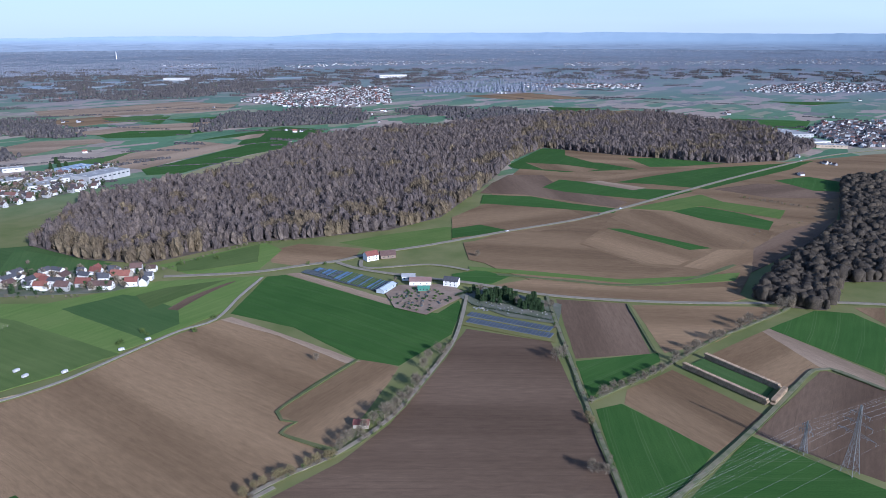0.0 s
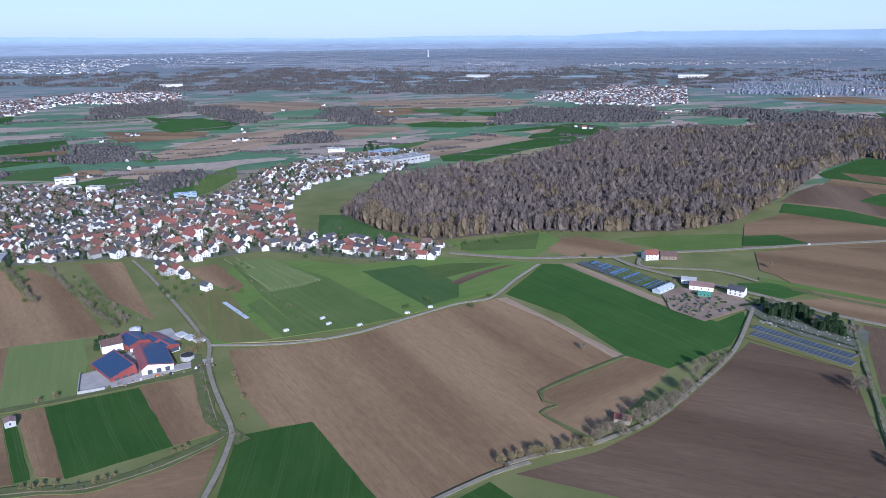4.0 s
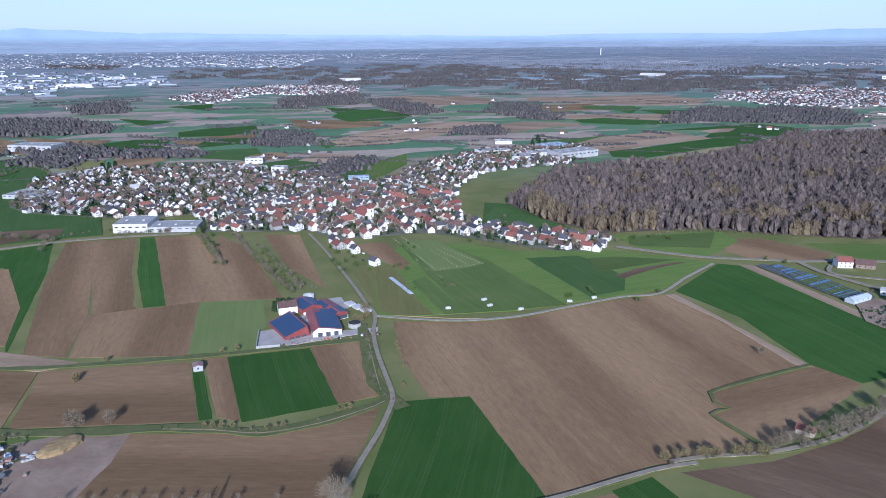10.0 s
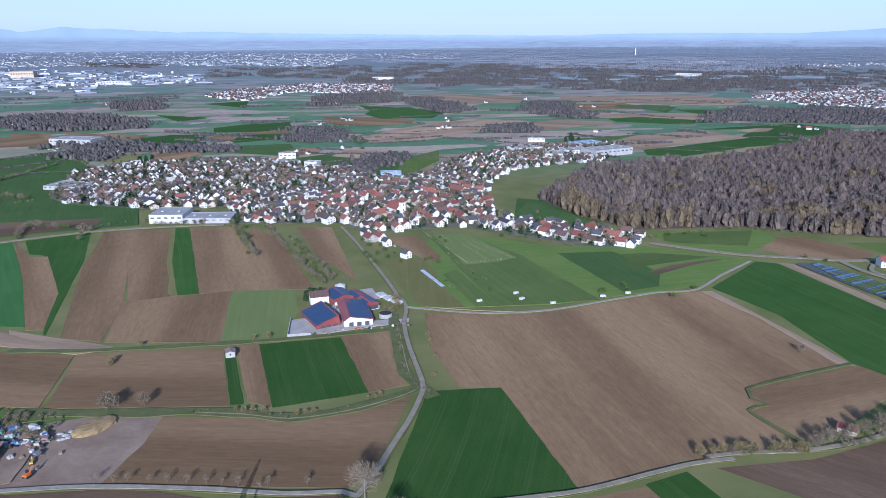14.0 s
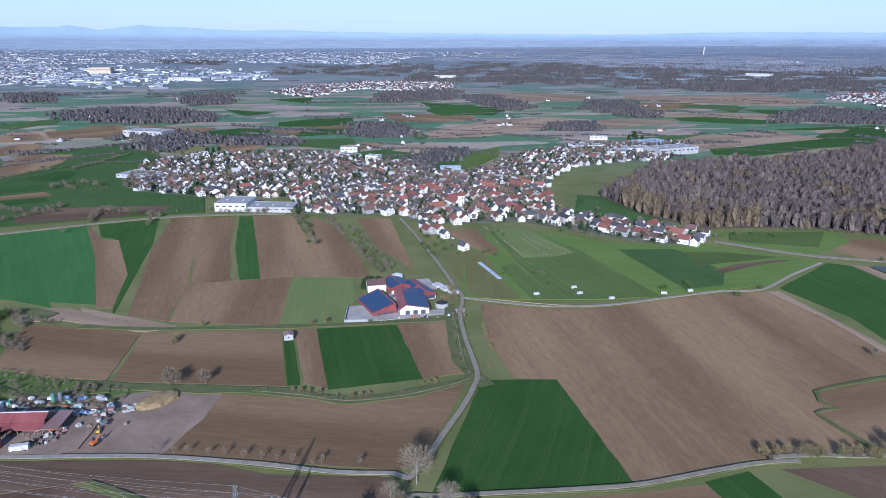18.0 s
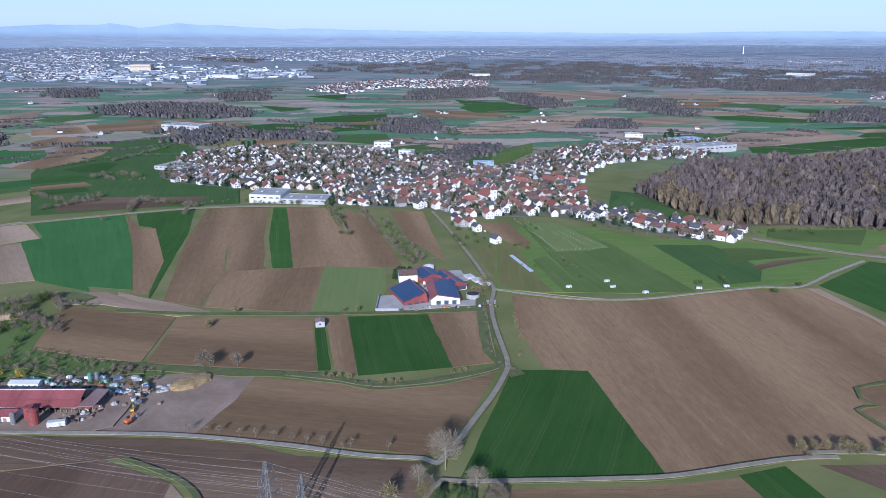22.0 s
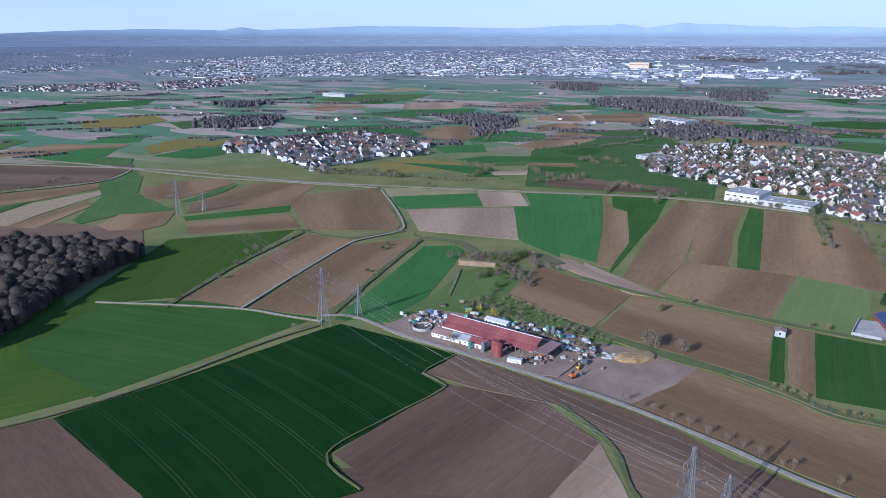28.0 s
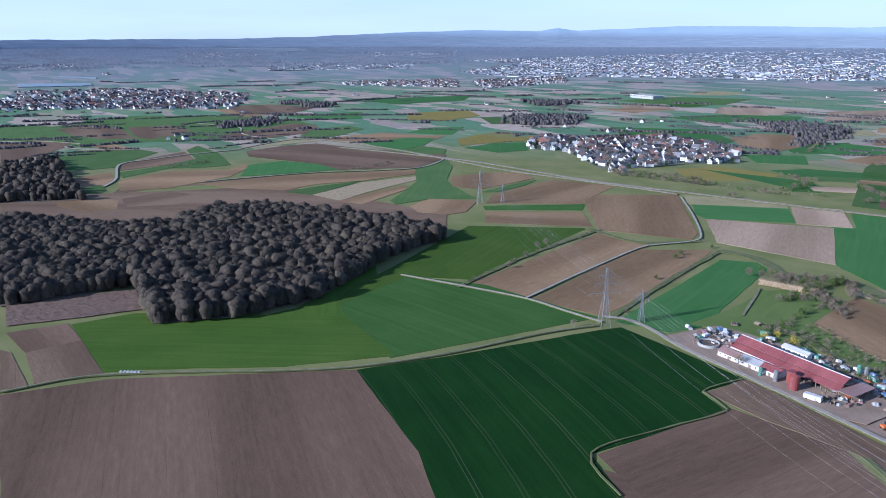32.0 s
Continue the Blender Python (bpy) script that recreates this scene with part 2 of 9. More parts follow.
MAT = {
    "soil": soil_mat("brown_earth", (0.184, 0.116, 0.062), (0.280, 0.187, 0.104)),
    "soil_dark": soil_mat("damp_earth", (0.124, 0.080, 0.052), (0.190, 0.130, 0.086), 0.8),
    # for dry strips, and for far plough paled in colour for haze
    "soil_pale": soil_mat("dry_and_hazed_earth", (0.275, 0.194, 0.127), (0.372, 0.275, 0.188)),
    "sand": plain_mat("sandy_ground", (0.180, 0.124, 0.086), (0.300, 0.222, 0.162), 0.045, 0.95, bump=0.1),
    "wheat": crop_mat("winter_wheat", (0.032, 0.085, 0.019), (0.062, 0.125, 0.031)),
    "meadow": crop_mat("spring_meadow", (0.092, 0.160, 0.036), (0.160, 0.205, 0.062), False),
    "sward": crop_mat("grazed_spring_sward", (0.078, 0.122, 0.034), (0.130, 0.168, 0.056), False),
    "lawn": crop_mat("fresh_grass", (0.056, 0.116, 0.034), (0.096, 0.150, 0.052), False),
    "light": crop_mat("light_green_crop", (0.142, 0.186, 0.062), (0.184, 0.218, 0.082), False),
    "grassy": crop_mat("dry_meadow", (0.155, 0.155, 0.054), (0.220, 0.202, 0.084), False),
    "ochre": crop_mat("yellowed_crop", (0.180, 0.150, 0.040), (0.230, 0.190, 0.060), False),
    "straw": plain_mat("reed_stubble", (0.215, 0.165, 0.088), (0.35, 0.27, 0.155), 0.2, 0.95, bump=0.2),
    "straw_pale": plain_mat("faded_grass", (0.20, 0.18, 0.08), (0.28, 0.24, 0.11), 0.05, 0.95),
    # earth and pasture of the backlit side, its dimness put into both colours
    "soil_backlit": soil_mat("backlit_earth", (0.124, 0.078, 0.052), (0.192, 0.126, 0.086), 0.9),
    "pasture": crop_mat("grazed_pasture", (0.036, 0.080, 0.012), (0.072, 0.116, 0.022), False),
    # wheat green lifted to paint in the haze over farther fields
    "spring": crop_mat("haze_lightened_wheat", (0.042, 0.124, 0.034), (0.068, 0.158, 0.050)),
    # wheat that looks dim at its sun angle, painted as a darker crop
    "dense": crop_mat("dimmed_wheat", (0.0045, 0.024, 0.005), (0.0130, 0.043, 0.0090)),
    "floor": plain_mat("leaf_litter", (0.075, 0.060, 0.045), (0.125, 0.098, 0.072), 0.15, 0.95),
    "garden": plain_mat("gardens", (0.075, 0.095, 0.045), (0.16, 0.15, 0.12), 0.06, 0.95),
    "asphalt": plain_mat("worn_asphalt", (0.215, 0.186, 0.138), (0.30, 0.262, 0.200), 0.2, 0.95, spec=0.1),
    "gravel": plain_mat("gravel_track", (0.235, 0.205, 0.160), (0.34, 0.30, 0.245), 0.3, 0.95, bump=0.05),
    "gravel_white": plain_mat("pale_gravel", (0.25, 0.225, 0.18), (0.34, 0.305, 0.25), 0.3, 0.95, bump=0.05),
    "track": plain_mat("grassy_track", (0.10, 0.12, 0.05), (0.22, 0.19, 0.12), 0.15, 0.95, bump=0.05),
    "verge": plain_mat("rough_verge", (0.070, 0.092, 0.026), (0.128, 0.130, 0.048), 0.1, 0.95, bump=0.15),
    "yard": plain_mat("yard_concrete", (0.30, 0.27, 0.25), (0.42, 0.39, 0.36), 0.12, 0.9),
    "bark": plain_mat("grey_bark", (0.14, 0.115, 0.09), (0.22, 0.19, 0.15), 1.0, 0.95),
    "light_bark": plain_mat("pale_plane_bark", (0.24, 0.21, 0.16), (0.36, 0.32, 0.25), 1.0, 0.9),
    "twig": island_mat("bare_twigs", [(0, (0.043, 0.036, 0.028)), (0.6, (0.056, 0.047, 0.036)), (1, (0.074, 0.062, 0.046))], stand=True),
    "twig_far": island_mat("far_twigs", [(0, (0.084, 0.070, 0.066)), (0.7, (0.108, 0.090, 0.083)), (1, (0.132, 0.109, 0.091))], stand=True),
    "twig_light": island_mat("light_grey_twigs", [(0, (0.16, 0.13, 0.09)), (1, (0.31, 0.26, 0.185))]),
    "twig_pale": island_mat("pale_twigs", [(0, (0.105, 0.086, 0.062)), (0.6, (0.175, 0.145, 0.105)), (1, (0.27, 0.225, 0.155))]),
    "brushwood": plain_mat("felled_brushwood", (0.090, 0.054, 0.038), (0.185, 0.120, 0.086), 0.25, 0.95, bump=0.3),
    "bud_wood": island_mat("budding_forest", [(0, (0.098, 0.078, 0.054)), (0.7, (0.130, 0.104, 0.068)), (1, (0.158, 0.127, 0.078))], stand=True),
    "bud": island_mat("budding_twigs", [(0, (0.13, 0.105, 0.055)), (1, (0.26, 0.215, 0.10))]),
    "needle": island_mat("evergreen_needles", [(0, (0.016, 0.034, 0.014)), (1, (0.045, 0.075, 0.028))]),
    "leaf": island_mat("spring_leaves", [(0, (0.045, 0.080, 0.020)), (1, (0.11, 0.15, 0.040))]),
    "forsythia": island_mat("yellow_blossom", [(0, (0.26, 0.22, 0.04)), (1, (0.46, 0.38, 0.07))]),
}


# ---- building blocks ----
def part(name, bm, mat, parent=None, label=""):
    me = bpy.data.meshes.new(name)
    bm.to_mesh(me)
    bm.free()
    me.materials.append(MAT[mat] if isinstance(mat, str) else mat)
    ob = new(name, me)
    if parent:
        ob.parent = parent
    if label:
        ob["label"] = label
    return ob


def raw_mesh(name, verts, tris, mats, index=None, smooth=False):
    """One mesh from arrays of corners and triangles."""
    me = bpy.data.meshes.new(name)
    v, f = np.asarray(verts, np.float32), np.asarray(tris, np.int32)
    me.vertices.add(len(v))
    me.vertices.foreach_set("co", v.ravel())
    me.loops.add(f.size)
    me.loops.foreach_set("vertex_index", f.ravel())
    me.polygons.add(len(f))
    me.polygons.foreach_set("loop_start", np.arange(0, f.size, 3, dtype=np.int32))
    for m in mats:
        me.materials.append(MAT[m])
    if index is not None:
        me.polygons.foreach_set("material_index", np.asarray(index, np.int32))
    me.polygons.foreach_set("use_smooth", np.full(len(f), smooth))
    me.update()
    me.validate()
    return new(name, me)


def box(bm, x0, y0, z0, x1, y1, z1):
    vs = [bm.verts.new((x, y, z)) for z in (z0, z1) for x, y in ((x0, y0), (x1, y0), (x1, y1), (x0, y1))]
    for f in ((3, 2, 1, 0), (4, 5, 6, 7), (0, 1, 5, 4), (1, 2, 6, 5), (2, 3, 7, 6), (3, 0, 4, 7)):
        bm.faces.new([vs[i] for i in f])
    return bm


def boxes(*dims):
    bm = bmesh.new()
    for d in dims:
        box(bm, *d)
    return bm


def beam(bm, a, b, w, w2=None, sides=4):
    """A bar from a to b, w thick, running out to w2."""
    a, b = Vector(a), Vector(b)
    q = (b - a).to_track_quat("Z", "Y").to_matrix()
    rings = []
    for p, r in ((a, w / 2), (b, (w if w2 is None else w2) / 2)):
        rings.append([bm.verts.new(p + q @ Vector((r * math.cos(2 * math.pi * (i + 0.5) / sides), r * math.sin(2 * math.pi * (i + 0.5) / sides), 0))) for i in range(sides)])
    for i in range(sides):
        bm.faces.new((rings[0][i], rings[0][(i + 1) % sides], rings[1][(i + 1) % sides], rings[1][i]))
    bm.faces.new(rings[1])
    bm.faces.new(rings[0][::-1])


def empty(name, x, y, z=0.0, turn=0.0):
    ob = new(name)
    ob.matrix_basis = pose(x, y, z, 0, 0, turn)
    return ob


def lift(x, y):
    """Far out the plain rises gently towards the hills, and distances close up."""
    dx, dy = x - EYE[0], y - EYE[1]
    d = math.hypot(dx, dy)
    if d < 3600:
        return x, y, 0.0
    r = 3600 + 1240 * (1 - math.exp(-(d - 3600) / 2400))
    return EYE[0] + dx / d * r, EYE[1] + dy / d * r, rim(math.degrees(math.atan2(dy, dx))) * (1 - r / d)


def rim(az):
    """How high the far land stands, by compass side."""
    return float(np.interp(az, (0, 40, 60, 75, 90, 110, 180), (232, 228, 218, 200, 186, 176, 174)))


def inside(x, y, poly):
    hit = False
    for i in range(len(poly)):
        (xa, ya), (xb, yb) = poly[i - 1], poly[i]
        if (ya > y) != (yb > y) and x < (xb - xa) * (y - ya) / (yb - ya) + xa:
            hit = not hit
    return hit


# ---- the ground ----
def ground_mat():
    m, n, l, b = material("open_country")
    v = coords(n, l)
    meadow = ramp(n, l, noise_tex(n, l, v, 0.02, 5), [(0.3, (0.118, 0.140, 0.044)), (0.7, (0.200, 0.192, 0.080))])
    cells = n.new("ShaderNodeTexVoronoi")
    cells.distance, cells.inputs["Scale"].default_value = "CHEBYCHEV", 1.0
    l.new(coords(n, l, scale=(1 / 150, 1 / 58, 0), turn=0.35), cells.inputs["Vector"])
    s = n.new("ShaderNodeSeparateColor")
    l.new(cells.outputs["Color"], s.inputs[0])
    # far parcels in pale tints, lightened to stand for haze
    kinds = ramp(n, l, s.outputs[0], [(0, (0.105, 0.190, 0.105)), (0.20, (0.340, 0.272, 0.220)), (0.36, (0.145, 0.210, 0.115)), (0.52, (0.370, 0.305, 0.242)),
                                      (0.62, (0.110, 0.200, 0.105)), (0.76, (0.245, 0.245, 0.160)), (0.85, (0.285, 0.235, 0.195)), (0.93, (0.088, 0.168, 0.092))], "CONSTANT")
    kinds = mixed(n, l, kinds, (0.175, 0.166, 0.150), math_node(n, l, "LESS_THAN", noise_tex(n, l, v, 0.003, 6, 0.65), 0.38))
    grain = noise_tex(n, l, v, 0.05, 5, 0.65)
    kinds = mixed(n, l, kinds, ramp(n, l, grain, [(0.3, (0.72, 0.72, 0.72)), (0.7, (1.2, 1.2, 1.2))]), 0.7, "MULTIPLY")
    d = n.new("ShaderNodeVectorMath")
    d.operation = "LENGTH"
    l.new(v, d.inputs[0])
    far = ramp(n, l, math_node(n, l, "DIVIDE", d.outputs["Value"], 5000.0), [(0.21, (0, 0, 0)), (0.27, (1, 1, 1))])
    # blue-grey haze painted in with distance, strongest at the rim
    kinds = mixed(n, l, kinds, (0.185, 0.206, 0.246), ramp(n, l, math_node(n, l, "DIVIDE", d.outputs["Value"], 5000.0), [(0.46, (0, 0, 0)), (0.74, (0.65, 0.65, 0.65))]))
    rim_haze = ramp(n, l, grain, [(0.3, (0.112, 0.138, 0.176)), (0.7, (0.168, 0.198, 0.242))])
    kinds = mixed(n, l, kinds, rim_haze, ramp(n, l, math_node(n, l, "DIVIDE", d.outputs["Value"], 5000.0), [(0.8, (0, 0, 0)), (0.95, (1, 1, 1))]))
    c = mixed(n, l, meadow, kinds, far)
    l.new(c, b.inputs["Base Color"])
    b.inputs["Roughness"].default_value = 0.95
    b.inputs["Specular IOR Level"].default_value = 0.1
    bumped(n, l, b, noise_tex(n, l, v, 0.6, 4), 0.5, 0.3)
    return m


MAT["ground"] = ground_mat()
radii = [0, 60, 120, 200, 320, 480, 700, 1000, 1400, 1900, 2500, 3100, 3600, 3800, 4100, 4500, 5000, 5700, 6600, 8000, 10000, 13000, 16000]
gv, gf, SEG = [], [], 180
for r in radii:
    for k in range(SEG):
        a = 2 * math.pi * k / SEG
        x, y, z = lift(EYE[0] + r * math.cos(a), EYE[1] + r * math.sin(a))
        gv.append((x - EYE[0], y - EYE[1], z))
for i in range(len(radii) - 1):
    for k in range(SEG):
        a, b, c, d = i * SEG + k, i * SEG + (k + 1) % SEG, (i + 1) * SEG + (k + 1) % SEG, (i + 1) * SEG + k
        gf.append((a, d, c))
        if i:
            gf.append((a, c, b))
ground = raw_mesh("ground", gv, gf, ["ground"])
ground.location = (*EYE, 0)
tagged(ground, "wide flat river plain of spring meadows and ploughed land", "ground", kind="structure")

LEVEL = [0.05]
SOIL_LABEL = {"sward": "grazed spring sward in fresh green", "soil": "brown tilled field with faint drill lines", "soil_dark": "dark damp ploughed field", "soil_pale": "pale ploughed land, partly dry strips, partly lightened for haze",
              "wheat": "deep green winter wheat field with tractor lines", "meadow": "spring meadow of uneven olive green", "lawn": "fresh green pasture",
              "light": "light green young crop field", "grassy": "rough yellowish meadow", "sand": "bare sandy ground of a building site",
              "ochre": "yellowed crop field beside the village", "spring": "young wheat field, its green lightened in colour for haze", "soil_backlit": "ploughed field coloured dark for its backlit side", "pasture": "grazed green pasture below a wood", "brushwood": "strip of felled red brown brushwood", "straw": "strip of pale dry reed", "straw_pale": "faded grass strip", "yard": "concrete farm yard", "floor": "leaf litter under bare forest trees", "garden": "gardens and lanes between village houses", "dense": "green wheat field coloured dark for its sun angle, with pale tractor lines"}


def ragged(pts, step, amount, closed=True):
    """Edges of a parcel wander a little, as ploughs leave them."""
    out = []
    for i in range(len(pts) if closed else len(pts) - 1):
        a, b = Vector(pts[i]), Vector(pts[(i + 1) % len(pts)])
        k = max(1, int((b - a).length / step))
        for j in range(k):
            p = a.lerp(b, j / k)
            w = amount if j else amount * 0.3
            out.append((p.x + w * noise.noise((p.x * 0.07, p.y * 0.07, 1)), p.y + w * noise.noise((p.x * 0.07, p.y * 0.07, 7))))
    if not closed:
        out.append(tuple(pts[-1]))
    return out


def slab(name, pts, z, mat, turn=None, deep=0.3):
    """A sheet of ground with its own edge, turned so that its x runs along the drill."""
    cx, cy = sum(p[0] for p in pts) / len(pts), sum(p[1] for p in pts) / len(pts)
    if turn is None:
        e = max(range(len(pts)), key=lambda i: math.dist(pts[i - 1], pts[i]))
        turn = math.atan2(pts[e][1] - pts[e - 1][1], pts[e][0] - pts[e - 1][0])
    span = max(math.dist(p, (cx, cy)) for p in pts)
    edge = ragged(pts, max(6.0, span / 14), min(0.7, span / 60))
    ca, sa = math.cos(-turn), math.sin(-turn)
    loc = [((x - cx) * ca - (y - cy) * sa, (x - cx) * sa + (y - cy) * ca) for x, y in edge]
    bm = bmesh.new()
    top = [bm.verts.new((x, y, 0)) for x, y in loc]
    low = [bm.verts.new((x, y, -deep)) for x, y in loc]
    f = bm.faces.new(top)
    for i in range(len(top)):
        bm.faces.new((top[i - 1], low[i - 1], low[i], top[i]))
    f.normal_update()
    if f.normal.z < 0:
        bmesh.ops.reverse_faces(bm, faces=bm.faces[:])
    bmesh.ops.triangulate(bm, faces=[f])
    ob = part(name, bm, mat)
    ob.matrix_basis = pose(cx, cy, z, 0, 0, math.degrees(turn))
    return ob


def field(kind, *pts, label="", turn=None):
    ob = slab("field", pts, LEVEL[0], kind, turn)
    LEVEL[0] += 0.003
    return tagged(ob, label or SOIL_LABEL[kind], "field", kind="structure")


def smooth_line(pts, step=7.0):
    out = []
    P = [Vector(p) for p in pts]
    for i in range(len(P) - 1):
        a, b, c, d = P[max(i - 1, 0)], P[i], P[i + 1], P[min(i + 2, len(P) - 1)]
        k = max(1, int((c - b).length / step))
        for j in range(k):
            t = j / k
            out.append(0.5 * ((2 * b) + (c - a) * t + (2 * a - 5 * b + 4 * c - d) * t * t + (3 * b - a - 3 * c + d) * t ** 3))
    return out + [P[-1]]


ROAD_LABEL = {"asphalt": "grey worn asphalt road without a kerb", "gravel": "pale gravel farm track", "gravel_white": "whitish gravel path between fields", "track": "grassy tractor track along a field"}
ROAD_LEVEL = [1.1]


def strip(name, mat, width, z, pts, wander=0.0):
    line = smooth_line(pts)
    bm = bmesh.new()
    rows = []
    for i, p in enumerate(line):
        d = (line[min(i + 1, len(line) - 1)] - line[max(i - 1, 0)]).normalized()
        side = Vector((-d.y, d.x))
        h = width / 2 * (1 + wander * noise.noise((p.x * 0.05, p.y * 0.05, 3)))
        rows.append([bm.verts.new((p.x + s * h * side.x, p.y + s * h * side.y, zz)) for s, zz in ((1, z - 0.5), (1, z), (-1, z), (-1, z - 0.5))])
    for a, b in zip(rows, rows[1:]):
        for k in range(3):
            bm.faces.new((a[k], a[k + 1], b[k + 1], b[k]))
    bmesh.ops.recalc_face_normals(bm, faces=bm.faces[:])
    if sum(f.normal.z for f in bm.faces) < 0:
        bmesh.ops.reverse_faces(bm, faces=bm.faces[:])
    return part(name, bm, mat)


def ribbon(name, kind, width, *pts):
    """A road or track with its grass verge."""
    v = strip("verge", "verge", width * 1.1 + 0.9, ROAD_LEVEL[0] - 0.25, pts, 0.5)
    tagged(v, "rough grass verge along a road", "verge", kind="structure")
    ob = strip(name.split("_")[0], kind, width, ROAD_LEVEL[0], pts, 0.12 if kind in ("track", "gravel") else 0.0)
    ROAD_LEVEL[0] += 0.006
    return tagged(ob, ROAD_LABEL[kind], "road" if kind == "asphalt" else "track", kind="structure")



def far_slab(name, pts, up, mat):
    """Like slab(), but it follows the rise of the far plain."""
    cx, cy = sum(p[0] for p in pts) / len(pts), sum(p[1] for p in pts) / len(pts)
    bm = bmesh.new()
    edge = []
    for i in range(len(pts)):
        a, b = pts[i - 1], pts[i]
        for j in range(6):
            edge.append((a[0] + (b[0] - a[0]) * j / 6, a[1] + (b[1] - a[1]) * j / 6))
    at = [lift(x, y) for x, y in edge]
    ox, oy, _ = lift(cx, cy)
    top = [bm.verts.new((x - ox, y - oy, z + up)) for x, y, z in at]
    low = [bm.verts.new((x - ox, y - oy, z - 1)) for x, y, z in at]
    f = bm.faces.new(top)
    for i in range(len(top)):
        bm.faces.new((top[i - 1], low[i - 1], low[i], top[i]))
    f.normal_update()
    if f.normal.z < 0:
        bmesh.ops.reverse_faces(bm, faces=bm.faces[:])
    bmesh.ops.triangulate(bm, faces=[f])
    ob = part(name, bm, mat)
    ob.location = (ox, oy, 0)
    return ob


def far_field(kind, *pts):
    ob = far_slab("field", pts, LEVEL[0] + 0.4, kind) if max(math.dist(p, EYE) for p in pts) > 3500 else slab("field", pts, LEVEL[0], kind)
    LEVEL[0] += 0.003
    tagged(ob, SOIL_LABEL[kind], "field", kind="structure")


def water_mat():
    m, n, l, b = material("river_water")
    b.inputs["Base Color"].default_value = (0.16, 0.19, 0.21, 1)
    b.inputs["Roughness"].default_value = 0.3
    bumped(n, l, b, noise_tex(n, l, coords(n, l), 0.2, 3), 0.08, 0.3)
    return m


MAT["water"] = water_mat()


def water(kind, *pts):
    ob = far_slab("water", pts, 3.0, "water")
    tagged(ob, "pale grey river arm between woods" if kind == "river" else "still gravel-pit lake on the plain", kind, kind="structure")


BANK_LEVEL = [0.82]


def bank(kind, width, *pts):
    ob = strip("bank", "straw" if kind == "reed" else "verge", width * (0.34 if kind == "reed" else 1.0), BANK_LEVEL[0], pts, 0.6)
    BANK_LEVEL[0] += 0.006 if kind != "reed" else 0.02
    tagged(ob, "strip of pale dry reed along a ditch" if kind == "reed" else "grassy bank along a field edge", "bank", kind="structure")


# outlines of the woods and the villages, corners in metres
WOOD_BIG = [(349, 492), (360, 388), (392, 320), (509, 302), (567, 259), (651, 209), (743, 199), (928, 262), (1046, 307), (1188, 366), (1375, 403), (1377, 235), (1412, 22), (1513, -55), (1735, -63), (2049, 149), (2160, 475), (2000, 679), (1558, 781), (1183, 901), (820, 692), (644, 668), (500, 656)]
WOOD_LEFT = [(-458, -250), (-437, -203), (-436, -146), (-490, -50), (-507, 22), (-571, 10), (-625, -21), (-687, -52), (-722, -98), (-714, -130), (-683, -167), (-705, -211), (-766, -247), (-799, -290), (-760, -330), (-657, -332), (-550, -322), (-543, -237)]
WOOD_RIGHT = [(668, -217), (664, -250), (676, -276), (731, -276), (767, -268), (796, -307), (1429, -234), (1328, -183), (1017, -233), (855, -225), (748, -215)]
WOOD_CORNER = [(-1160, -249), (-1192, -173), (-971, -194), (-876, -201), (-925, -298)]
WOOD_SCRUB = [(-557, -318), (-545, -276), (-531, -240), (-486, -241), (-498, -288), (-509, -324)]
TOWN_MAIN = [(-266, 852), (-210, 915), (-33, 923), (58, 867), (106, 798), (208, 670), (251, 706), (347, 847), (484, 934), (708, 926), (579, 750), (402, 714), (314, 597), (275, 478), (277, 402), (334, 358), (383, 295), (356, 259), (318, 269), (257, 331), (209, 381), (109, 384), (85, 429), (-30, 461), (-38, 550), (-130, 560), (-235, 622), (-263, 664)]
TOWN_SECOND = [(-915, 506), (-940, 580), (-856, 612), (-826, 730), (-806, 770), (-716, 738), (-628, 695), (-574, 595), (-613, 543), (-627, 474), (-660, 410), (-702, 430), (-800, 490), (-849, 462)]
TOWN_HAMLET = [(-685, 363), (-673, 454), (-645, 415)]
# the skyline of the hills: compass side and rise, in degrees
RIDGE = [(6.6, 0.23), (14.1, 0.23), (23.7, 0.35), (32.1, 0.30), (44.9, 0.28), (50.2, 0.04), (56.9, 0.13), (67.4, 0.06), (73.7, 0.21), (80.1, 0.31), (86.5, 0.44), (92.4, 0.61), (94.4, 0.55), (97.7, 0.77), (100.0, 0.83), (101.6, 0.96), (104.2, 0.61), (106.1, 0.95), (106.7, 0.81), (109.9, 0.83), (113.2, 0.61), (120.5, 0.75), (125.4, 0.77), (129.4, 0.59), (132.7, 0.47), (134.1, 0.68), (135.6, 0.44), (139.9, 0.52), (145.0, 0.39), (152.2, 0.06), (157.9, -0.10), (173.1, -0.17)]
# parcels of land: soil or crop, corners in metres
field("soil", (111, 141), (164, 122), (225, 123), (293, 130), (342, 129), (349, 63), (347, -16), (314, -19), (266, -30), (265, -51), (249, -54), (254, -95), (188, -87), (153, -95), (126, -96), (125, 9), (102, 17), (100, 77))
field("soil", (359.8, -19.9), (363.6, -50.3), (342.7, -59.9), (293.8, -79.0), (259.0, -89.2), (251.1, -54.0), (265.4, -50.7), (265.7, -30.2))
field("soil_pale", (342, 129), (352, 127), (354, 29), (354, -22), (345, -15), (349, 63))
